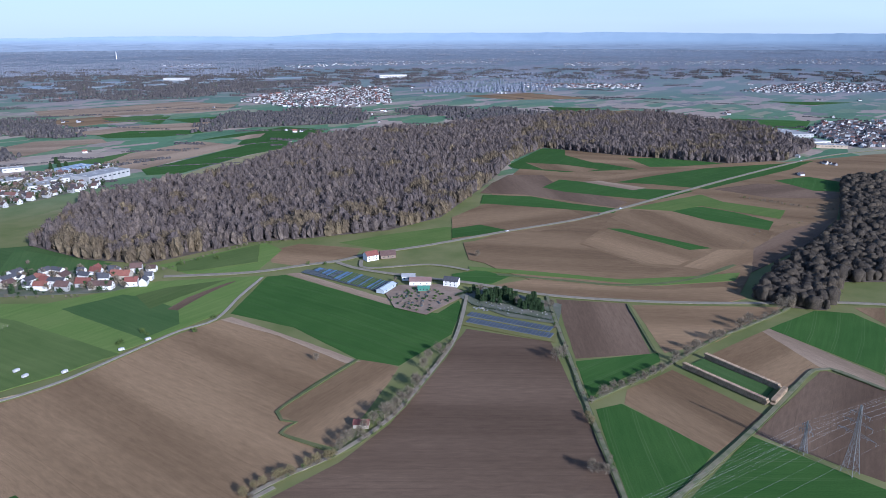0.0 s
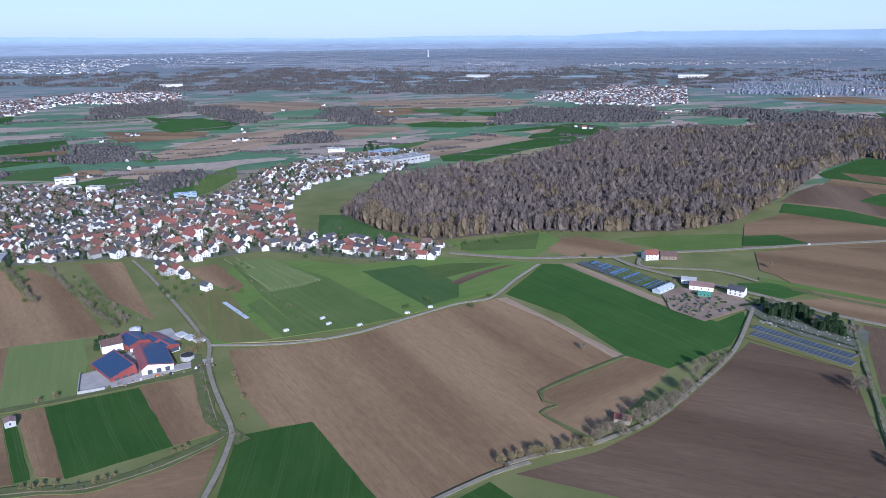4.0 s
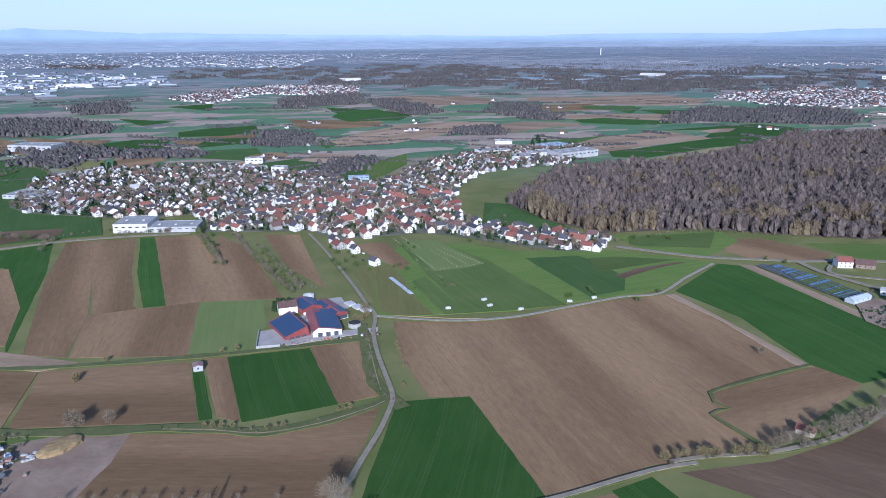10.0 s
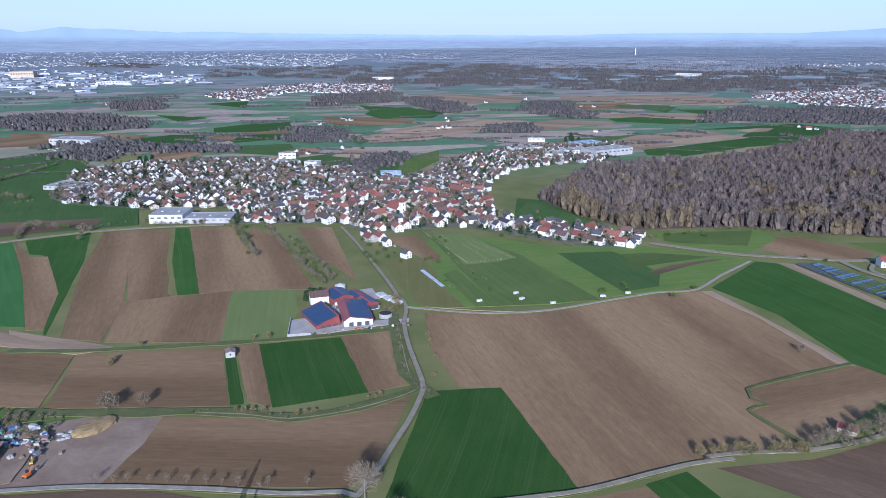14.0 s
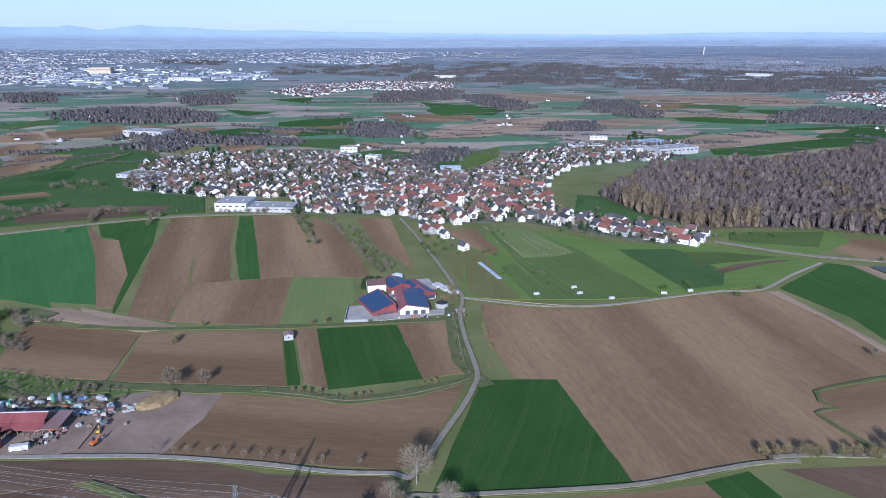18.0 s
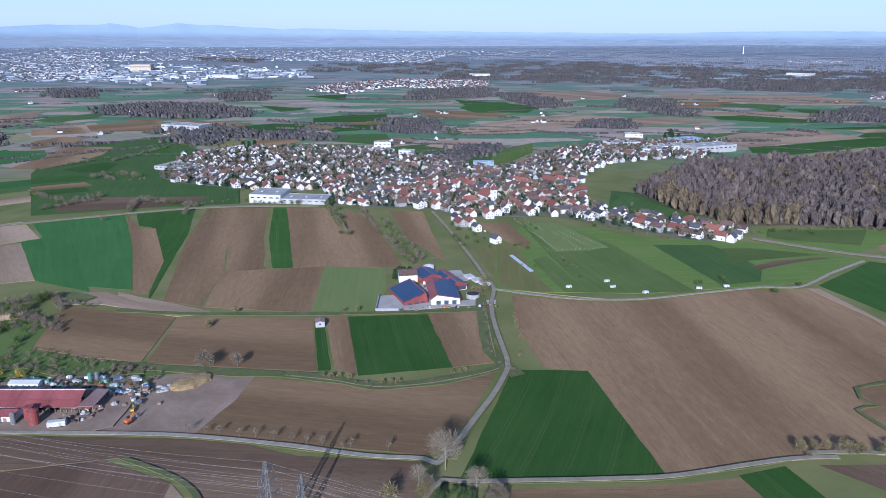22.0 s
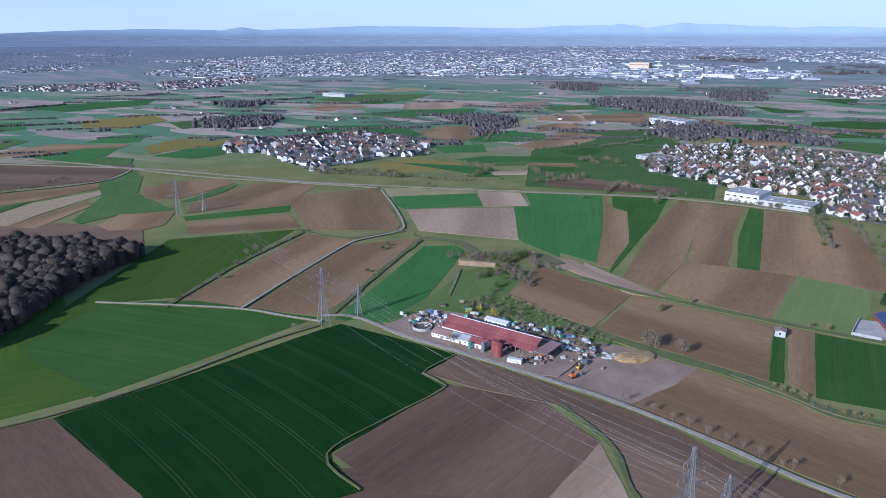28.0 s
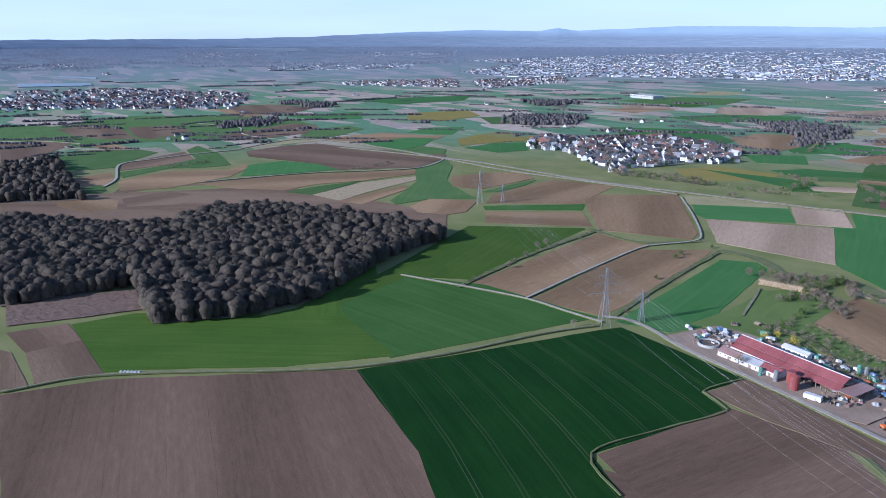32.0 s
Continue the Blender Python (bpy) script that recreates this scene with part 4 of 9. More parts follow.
far_field("soil", (750, 186), (848, 198), (892, 94), (859, 44), (830, 37), (767, 68), (655, 116))
far_field("wheat", (703, 152), (741, 135), (739, 91), (713, 99), (667, 125))
far_field("wheat", (894, 234), (928, 170), (922, 101), (931, 31), (901, 26), (881, 97), (843, 204))
far_field("soil_dark", (975, 272), (1056, 290), (1092, 243), (1022, 173), (1001, 94), (979, 39), (935, 37), (934, 116), (933, 183), (901, 244))
far_field("wheat", (1144, 345), (1364, 398), (1379, 352), (1311, 315), (1276, 248), (1247, 133), (1140, 225), (1120, 318))
far_field("soil", (1185, 333), (1209, 261), (1203, 190), (1158, 201), (1141, 271))
far_field("soil", (1311, 315), (1348, 210), (1305, 157), (1264, 231))
far_field("wheat", (1354, 201), (1416, 121), (1403, 30), (1320, 87), (1282, 126))
far_field("soil", (1102, 163), (1186, 139), (1290, 76), (1334, 40), (1206, 86), (1118, 109))
far_field("wheat", (1108, 115), (1206, 86), (1334, 40), (1468, -55), (1543, -99), (1416, -86), (1143, -22), (1128, 65))
far_field("wheat", (997, 190), (1073, 200), (1082, 133), (1089, 49), (1119, -12), (1015, 11), (1000, 75), (988, 145))
far_field("soil_pale", (1078, 161), (1104, 143), (1094, 56), (1064, 67))
far_field("soil", (878, 20), (940, 14), (950, -38), (938, -123), (933, -172), (846, -180), (819, -138), (819, -65))
far_field("wheat", (965, -24), (1014, -55), (1008, -103), (984, -159), (934, -165), (940, -87))
far_field("soil_dark", (1148, -29), (1240, -73), (1276, -159), (1226, -199), (1189, -198), (1136, -116))
far_field("wheat", (1283, -89), (1356, -126), (1335, -182), (1249, -195), (1232, -159))
far_field("soil", (659, 103), (755, 61), (856, 14), (826, 4), (736, -6), (704, -98), (714, -130), (680, -119), (609, 10), (609, 60))
far_field("soil", (740, -7), (819, -5), (789, -116), (809, -136), (725, -126), (711, -95))
far_field("wheat", (821, -2), (831, -16), (811, -134), (789, -116))
far_field("soil", (553, -6), (588, -23), (604, -58), (637, -136), (688, -189), (665, -211), (639, -198), (565, -79), (550, -27))
far_field("soil", (725, -132), (810, -141), (833, -171), (828, -193), (730, -176))
far_field("soil_dark", (840, -172), (948, -182), (1061, -219), (907, -221), (748, -194))
far_field("wheat", (559, 45), (587, 30), (586, -5), (558, -3), (538, 30))
far_field("lawn", (-446, 710), (-494, 974), (-356, 1096), (-279, 1010), (-225, 676), (-144, 569), (-133, 482), (-240, 471), (-346, 447))
far_field("soil", (-477, 790), (-494, 974), (-408, 962), (-400, 871), (-422, 786), (-445, 743))
far_field("wheat", (-413, 739), (-377, 794), (-351, 785), (-346, 716), (-381, 708))
far_field("wheat", (-320, 859), (-335, 1004), (-322, 1031), (-307, 915), (-303, 840))
far_field("wheat", (-433, 675), (-383, 692), (-335, 653), (-415, 628))
far_field("soil", (-408, 609), (-351, 636), (-332, 608), (-399, 585))
far_field("wheat", (-398, 581), (-339, 599), (-324, 573), (-386, 551))
far_field("soil_dark", (-339, 498), (-312, 534), (-255, 531), (-177, 525), (-178, 495), (-240, 471), (-324, 461))
far_field("soil", (-538, 949), (-572, 1039), (-542, 1115), (-495, 1093), (-486, 1006))
far_field("soil", (-558, 1292), (-466, 1373), (-401, 1300), (-397, 1186), (-514, 1185))
far_field("soil", (-608, 1133), (-641, 1221), (-560, 1264), (-516, 1160))
far_field("lawn", (-712, 1407), (-676, 1506), (-604, 1560), (-586, 1458), (-647, 1355))
far_field("soil", (-401, 1409), (-317, 1352), (-213, 1305), (-233, 1180), (-328, 1222))
far_field("wheat", (-240, 1238), (-164, 1298), (-90, 1277), (-107, 1144), (-158, 1100), (-225, 1161))
far_field("grassy", (-281, 1025), (-193, 1034), (-189, 962), (-248, 945))
far_field("soil", (-180, 1010), (-113, 1061), (-88, 997), (-143, 936))
far_field("wheat", (-82, 1400), (-17, 1454), (95, 1478), (95, 1375), (34, 1303), (-79, 1319))
far_field("soil", (-88, 1236), (-17, 1299), (85, 1318), (80, 1232), (-17, 1206), (-62, 1156))
far_field("wheat", (-40, 1171), (-17, 1256), (63, 1256), (66, 1194), (18, 1163))
far_field("lawn", (-82, 1089), (72, 1093), (77, 995), (43, 949), (-17, 987), (-70, 1039))
far_field("soil", (51, 999), (90, 1032), (120, 1012), (115, 953), (63, 939))
far_field("lawn", (61, 906), (123, 938), (254, 918), (273, 862), (201, 702), (117, 715))
far_field("soil_pale", (131, 916), (170, 982), (250, 948), (232, 881), (176, 876))
far_field("soil_pale", (187, 1103), (312, 1264), (450, 1390), (598, 1396), (672, 1359), (636, 1265), (519, 1202), (346, 1080), (239, 1069))
far_field("soil", (177, 1453), (263, 1555), (410, 1463), (376, 1374), (248, 1354))
far_field("wheat", (305, 1628), (362, 1778), (470, 1802), (490, 1603), (449, 1501), (327, 1488))
far_field("soil_pale", (538, 2207), (680, 2274), (869, 2194), (942, 2053), (873, 1874), (663, 1858), (544, 2053))
far_field("lawn", (183, 1168), (211, 1194), (232, 1096), (202, 1049))
far_field("meadow", (201, 702), (229, 795), (279, 887), (332, 936), (304, 825), (244, 737))
far_field("meadow", (101, 156), (128, 282), (174, 349), (239, 323), (271, 283), (365, 260), (440, 191), (412, 175), (351, 140), (212, 131), (127, 145))
far_field("grassy", (128, 282), (145, 279), (141, 180), (144, 142), (115, 152), (105, 165))
far_field("sward", (168, 350), (211, 332), (235, 265), (253, 130), (170, 138), (167, 239))
far_field("sward", (148, 225), (164, 236), (170, 138), (152, 141))
far_field("light", (173, 356), (208, 351), (229, 256), (207, 247), (175, 247))
far_field("soil", (122, 357), (155, 359), (161, 277), (149, 260), (137, 290))
far_field("lawn", (272, 259), (325, 251), (332, 231), (335, 179), (315, 147), (279, 143), (275, 205))
far_field("sward", (331, 240), (363, 235), (409, 210), (354, 203), (319, 198))
far_field("soil_dark", (328, 185), (356, 197), (403, 202), (414, 200), (367, 189), (332, 175))
far_field("lawn", (282, 410), (332, 486), (346, 429), (370, 350), (343, 335), (318, 351))
far_field("sward", (396, 272), (411, 296), (512, 285), (466, 233), (411, 257))
far_field("meadow", (589, 46), (617, -19), (646, -98), (695, -148), (739, -185), (710, -188), (648, -132), (617, -51), (580, 39))
far_field("meadow", (941, 23), (996, 4), (1095, -28), (1064, -71), (1061, -156), (1005, -162), (1012, -102), (1018, -54), (963, -33))

# river arms and gravel-pit lakes
water("river", (1394, 3081), (1840, 3224), (2258, 3149), (2653, 2995), (2726, 3087), (2332, 3264), (1897, 3332), (1455, 3229))
water("river", (2653, 2995), (3156, 2698), (3449, 2237), (3924, 1847), (4011, 1896), (3574, 2331), (3247, 2787), (2726, 3087))
water("river", (1311, 3122), (2016, 2920), (2451, 2932), (2504, 3003), (2058, 2989), (1338, 3194))
water("lake", (-3266, 66), (-3129, 293), (-2978, 270), (-3048, 36))
water("lake", (-12113, 4020), (-11179, 5162), (-8447, 4039), (-8670, 3765), (-10063, 3999))
water("lake", (-3798, 309), (-3591, 417), (-3494, 395), (-3692, 289))
water("lake", (2014, 460), (2134, 430), (2079, 401), (1991, 442))

# grassy banks and reed along ditches and field edges: growth, width, line
bank("verge", 2.4, (353.6, -18.3), (266.4, -31.1), (264.9, -51.2), (250.5, -53.2), (256.7, -96.1))
bank("verge", 8, (-148.0, 51.1), (-88.1, 34.8), (-49.1, 26.4), (-21.9, 16.8), (1.9, 5.6), (33.0, 5.9), (67.3, 15.4), (78.1, 21.1))
bank("reed", 2.6, (-49.0, 25.1), (-21.9, 15.5), (1.9, 4.4), (32.8, 4.6), (67.0, 14.1), (77.8, 19.7))
bank("verge", 6, (-172.4, 143.9), (-132.8, 132.7), (-100.9, 127.5), (-35.9, 119.6), (9.1, 115.8), (84.2, 113.3))
bank("verge", 5, (584.7, 8.1), (608.8, -55.4), (633.1, -109.4), (686.3, -151.3), (762.7, -172.8))
bank("verge", 4, (-395.6, -53.4), (-422.2, 39.2), (-442.9, 153.7))
bank("verge", 4, (-288.9, -12.7), (-311.7, 77.6), (-334.0, 182.3))
bank("verge", 6, (-453.6, 150.0), (-393.0, 148.4), (-361.9, 195.4))
bank("verge", 9, (86.9, 142.4), (78.7, 77.0), (75.3, 41.2), (84.3, 7.4))
bank("reed", 1.6, (85.6, 112.9), (79.8, 67.3), (76.4, 32.8))
bank("verge", 3, (-115.1, -52.0), (-83.6, -75.5), (-67.0, -103.7), (-55.0, -117.0))
bank("verge", 0.9, (-162.0, -156.5), (-190.0, -142.5), (-183.5, -100.0), (-175.5, -60.5), (-194.0, -53.5), (-189.5, -24.0))
bank("reed", 2.2, (114.3, 151.3), (150.1, 133.8), (178.4, 123.4))
bank("verge", 2.2, (583.9, -130.6), (500.0, -189.4))
bank("verge", 6, (-215.4, 50.5), (-199.2, 56.3), (-172.2, 41.8), (-128.3, 40.5))
bank("verge", 10, (-334.0, 182.3), (-301.9, 184.2), (-262.7, 163.8), (-230.5, 184.3), (-197.4, 168.1))

# ---- woods ----
def twig_tree(seed, h, spread, twigs, crown_low=0.3, wide=0.16, limbs=5, length=2.2, stems=5, fill=0.38, lie=0.0):
    """A bare tree: tapered trunk, limbs, and a crown of many thin twigs. Gives corners, triangles, and which are twigs."""
    rng = random.Random(seed)
    V, F, K = [], [], []

    def bar(a, b, ra, rb, sides, k):
        a, b = Vector(a), Vector(b)
        q = (b - a).to_track_quat("Z", "Y").to_matrix()
        o = len(V)
        for p, r in ((a, ra), (b, rb)):
            for i in range(sides):
                t = 2 * math.pi * i / sides
                V.append(p + q @ Vector((r * math.cos(t), r * math.sin(t), 0)))
        for i in range(sides):
            j = (i + 1) % sides
            F.append((o + i, o + j, o + sides + j))
            F.append((o + i, o + sides + j, o + sides + i))
            K.extend((k, k))

    lean = Vector((rng.uniform(-0.05, 0.05), rng.uniform(-0.05, 0.05), 1))
    bar((0, 0, -0.3), lean * h * 0.45, 0.017 * h, 0.011 * h, stems, 0)
    bar(lean * h * 0.45, lean * h * 0.9, 0.011 * h, 0.003 * h, max(3, stems - 1), 0)
    ends = []
    for i in range(limbs):
        z = rng.uniform(crown_low, 0.75) * h
        t = rng.uniform(0, 2 * math.pi)
        r = spread * rng.uniform(0.45, 0.85) * math.sin(math.pi * min(0.95, max(0.2, (z / h - crown_low) / (1.05 - crown_low) * 0.75 + 0.25)))
        e = lean * z + Vector((r * math.cos(t), r * math.sin(t), r * rng.uniform(0.5, 1.1)))
        bar(lean * z, e, 0.006 * h, 0.002 * h, 3, 0)
        ends.append(e)
    mid, half = (crown_low + 1) / 2 * h, (1 - crown_low) / 2 * h
    bulge = [rng.uniform(0.72, 1.12) for _ in range(9)]
    for i in range(twigs):
        t, u = rng.uniform(0, 2 * math.pi), rng.uniform(-1, 1)
        rad = rng.random() ** fill * bulge[int(t / (2 * math.pi) * 8.99)]
        c = Vector((spread * math.sqrt(1 - u * u) * math.cos(t), spread * math.sqrt(1 - u * u) * math.sin(t), half * u)) * rad
        p = lean * mid + c
        if ends and rng.random() < 0.35:
            p = p.lerp(rng.choice(ends), 0.5)
        d = (c.normalized() * 0.7 + Vector((rng.uniform(-0.7, 0.7), rng.uniform(-0.7, 0.7), rng.uniform(0.0, 0.9)))).normalized()
        if lie:
            d = (d - c.normalized() * d.dot(c.normalized()) * lie).normalized()
        s = d.cross(Vector((rng.uniform(-1, 1), rng.uniform(-1, 1), rng.uniform(-1, 1)))).normalized() * wide * rng.uniform(0.6, 1.4)
        ln = length * rng.uniform(0.5, 1.3)
        o = len(V)
        V.extend((p - s, p + s, p + d * ln))
        F.append((o, o + 1, o + 2))
        K.append(1)
    return np.array([tuple(v) for v in V]), np.array(F), np.array(K)


def dome_tree(seed, h, spread, blades, size, sides=7, foot=0.3, thin=0.14, rough=0.34):
    """A bare tree seen mostly from above: a trunk, a close heart of fine twigs, and many single twigs that stand out of it and blur its outline."""
    rng = random.Random(seed)
    V, F, K = [], [], []
    for z, r in ((-0.3, 0.02 * h), (0.6 * h, 0.011 * h)):
        V.extend((r * math.cos(i * 2.094), r * math.sin(i * 2.094), z) for i in range(3))
    for i in range(3):
        j = (i + 1) % 3
        F.extend(((i, j, 3 + j), (i, 3 + j, 3 + i)))
        K.extend((0, 0))
    o = len(V)
    bulge = [rng.uniform(0.75, 1.18) for _ in range(sides)]
    rings = ((0.84, 0.34), (0.66, 0.62), ((0.66 + foot) / 2, 0.76), (foot, 0.62))
    if rough < 0.3:                  # broad low crowns that grow into each other
        rings = ((0.86, 0.50), (0.74, 0.80), (0.52, 0.95), (foot, 0.85))
    V.append((rng.uniform(-0.1, 0.1) * spread, rng.uniform(-0.1, 0.1) * spread, h * 0.92))
    for up, out in rings:
        for i in range(sides):
            t, r = 2 * math.pi * (i + rng.uniform(-0.3, 0.3)) / sides, spread * out * bulge[i] * (1 + rough * rng.choice((-1.1, -0.3, 0.9))) * rng.uniform(0.9, 1.1)
            V.append((r * math.cos(t), r * math.sin(t), h * up * rng.uniform(1 - 0.45 * rough, 1 + 0.4 * rough)))
    for i in range(sides):
        j = (i + 1) % sides
        F.append((o, o + 1 + i, o + 1 + j))
        K.append(1)
        for k in range(len(rings) - 1):
            p, q = o + 1 + k * sides, o + 1 + (k + 1) * sides
            F.extend(((p + i, q + i, q + j), (p + i, q + j, p + j)))
            K.extend((1, 1))
    for i in range(blades):
        a, u = rng.uniform(0, 6.28), rng.uniform(-0.6, 1)
        nrm = Vector((math.sqrt(1 - u * u) * math.cos(a), math.sqrt(1 - u * u) * math.sin(a), u))
        g = bulge[int(a / 6.29 * sides)] * rng.uniform(0.72, 1.0)
        p = Vector((nrm.x * spread * g, nrm.y * spread * g, 0.60 * h + nrm.z * 0.36 * h * rng.uniform(0.85, 1.05)))
        d = (Vector((rng.uniform(-1, 1), rng.uniform(-1, 1), rng.uniform(-0.3, 1))).normalized() * 0.8 + nrm * 0.6 + Vector((0, 0, 0.35))).normalized()
        s = d.cross(Vector((rng.uniform(-1, 1), rng.uniform(-1, 1), 0.1))).normalized() * size * thin * rng.uniform(0.6, 1.4)
        o = len(V)
        V.extend((tuple(p - s), tuple(p + s), tuple(p + d * size * rng.uniform(0.7, 1.4))))
        F.append((o, o + 1, o + 2))
        K.append(1)
    return np.array(V), np.array(F), np.array(K)


def conifer(seed, h, spread, tiers=9, per=10):
    rng = random.Random(seed)
    V, F, K = [], [], []
    for k, (r, z0, z1) in enumerate(((0.02 * h, -0.3, h * 0.35),)):
        for z, rr in ((z0, r), (z1, r * 0.5)):
            for i in range(5):
                V.append((rr * math.cos(i * 1.2566), rr * math.sin(i * 1.2566), z))
        for i in range(5):
            j = (i + 1) % 5
            F.extend(((i, j, 5 + j), (i, 5 + j, 5 + i)))
            K.extend((0, 0))
    for t in range(tiers):
        z = h * (0.1 + 0.86 * t / tiers)
        r = spread * (1 - t / tiers) ** 0.8 * rng.uniform(0.85, 1.1)
        for i in range(per):
            a = 2 * math.pi * (i + rng.random()) / per
            rr = r * rng.uniform(0.7, 1.15)
            o = len(V)
            w = 2.2 * r / per + 0.25
            V.extend(((0, 0, z + h * 0.1), (rr * math.cos(a) - w * math.sin(a), rr * math.sin(a) + w * math.cos(a), z - 0.1 * r), (rr * math.cos(a) + w * math.sin(a), rr * math.sin(a) - w * math.cos(a), z - 0.3 * r)))
            F.append((o, o + 1, o + 2))
            K.append(1)
    return np.array(V), np.array(F), np.array(K)


def bush(seed, h, spread, leaves, size):
    """A round shrub of small blades with an uneven outline."""
    rng = random.Random(seed)
    V, F, K = [], [], []
    for i in range(leaves):
        t, u = rng.uniform(0, 2 * math.pi), rng.uniform(-0.5, 1)
        r = rng.random() ** 0.3 * (0.8 + 0.3 * math.sin(3 * t + seed))
        p = Vector((spread * math.sqrt(1 - u * u) * math.cos(t) * r, spread * math.sqrt(1 - u * u) * math.sin(t) * r, h * (0.38 + 0.55 * u * r)))
        a = Vector((rng.uniform(-1, 1), rng.uniform(-1, 1), rng.uniform(-0.3, 1))).normalized() * size * rng.uniform(0.6, 1.4)
        b = a.cross(Vector((rng.uniform(-1, 1), rng.uniform(-1, 1), rng.uniform(-1, 1)))).normalized() * size * 0.5
        o = len(V)
        V.extend((p - b, p + b, p + a))
        F.append((o, o + 1, o + 2))
        K.append(1)
    return np.array([tuple(v) for v in V]), np.array(F), np.array(K)


def stamp(name, kinds, spots, mats, label, category, smooth=False):
    """Many plants in one mesh: spots are x, y, z, size, turn, kind."""
    VV, FF, KK, off = [], [], [], 0
    for x, y, z, s, turn, k in spots:
        v, f, m = kinds[k]
        c, w = math.cos(turn) * s, math.sin(turn) * s
        VV.append(np.stack((v[:, 0] * c - v[:, 1] * w + x, v[:, 0] * w + v[:, 1] * c + y, v[:, 2] * s + z), 1))
        FF.append(f + off)
        KK.append(m)
        off += len(v)
    ob = raw_mesh(name, np.concatenate(VV), np.concatenate(FF), mats, np.concatenate(KK), smooth)
    return tagged(ob, label, category, kind="stuff")


def scatter(poly, gap, seed, jitter=0.42):
    rng = random.Random(seed)
    xs, ys = [p[0] for p in poly], [p[1] for p in poly]
    out, y, row = [], min(ys), 0
    while y < max(ys):
        x = min(xs) + (gap / 2 if row % 2 else 0)
        while x < max(xs):
            px, py = x + rng.uniform(-jitter, jitter) * gap, y + rng.uniform(-jitter, jitter) * gap
            if inside(px, py, poly):
                out.append((px, py))
            x += gap
        y += gap * 0.87
        row += 1
    return out


for outline in (WOOD_BIG, WOOD_LEFT, WOOD_RIGHT, WOOD_CORNER):
    field("floor", *outline)
field("brushwood", *WOOD_SCRUB)
field("garden", *TOWN_MAIN)
field("garden", *TOWN_SECOND)
rng = random.Random(11)
wood_kinds = [dome_tree(100 + i, 17 + i, 5.2 + 0.8 * (i % 3), 130, 2.4, 9, 0.05, 0.10) for i in range(6)]
spots = [(x, y, 0, rng.uniform(0.6, 1.15) * (0.92 + 0.35 * noise.noise((x * 0.012, y * 0.012, 5))), rng.uniform(0, 6.28), rng.randrange(6)) for x, y in scatter(WOOD_BIG, 8.8, 3)]
edge = lambda x, y: min(abs((Vector(b) - Vector(a)).cross(Vector((x, y)) - Vector(a))) / (Vector(b) - Vector(a)).length for a, b in zip(WOOD_BIG[:10], WOOD_BIG[1:11]))
gold = [s for s in spots if noise.noise((s[0] * 0.02, s[1] * 0.02, 8)) + (0.38 if edge(s[0], s[1]) < 28 else 0) + rng.uniform(-0.25, 0.25) > 0.45]
marked = set(gold)
thin_kinds = [dome_tree(120 + i, 17 + i, 5.8 + 0.8 * (i % 3), 50, 2.8, 7, 0.08, 0.12) for i in range(6)]
front = [s for s in spots if s not in marked and math.dist(s[:2], EYE) < 850]
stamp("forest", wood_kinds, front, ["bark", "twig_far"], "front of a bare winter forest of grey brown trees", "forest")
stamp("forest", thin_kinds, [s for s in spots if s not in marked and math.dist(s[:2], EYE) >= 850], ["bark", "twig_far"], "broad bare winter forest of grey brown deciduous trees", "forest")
stamp("forest_edge", wood_kinds, gold, ["bark", "bud_wood"], "yellowish budding trees along the edge of the forest", "forest")
near_kinds = [dome_tree(200 + i, 12.5 + 0.8 * i, 4.8 + 0.8 * (i % 3), 260, 1.0, 9, 0.12, 0.09, 0.22) for i in range(6)]
spots = [(x, y, 0, rng.uniform(0.78, 1.1), rng.uniform(0, 6.28), rng.randrange(6)) for x, y in scatter(WOOD_LEFT, 5.7, 4, 0.5)]
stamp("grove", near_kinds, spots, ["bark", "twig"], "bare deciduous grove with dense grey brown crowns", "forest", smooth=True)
spots = [(x, y, 0, rng.uniform(0.75, 1.15), rng.uniform(0, 6.28), rng.randrange(6)) for x, y in scatter(WOOD_RIGHT, 7.2, 5)]
stamp("grove", near_kinds, spots, ["bark", "twig"], "bare deciduous wood beside the ploughed fields", "forest", smooth=True)
spots = [(x, y, 0, rng.uniform(0.6, 1.0), rng.uniform(0, 6.28), rng.randrange(6)) for x, y in scatter(WOOD_CORNER, 9.5, 6)]
stamp("grove", near_kinds, spots, ["bark", "twig"], "bare wood along a stream beyond the grove", "forest", smooth=True)
spots = [(x, y, 0, rng.uniform(0.06, 0.14), rng.uniform(0, 6.28), rng.randrange(6)) for x, y in scatter(WOOD_SCRUB, 3.2, 7)]
stamp("felled_scrub", [twig_tree(215 + i, 14, 5, 60, 0.05, 0.5, 5, 3.0, 4) for i in range(6)], spots, ["bark", "twig_pale"], "brown brushwood on a felled strip", "scrub")

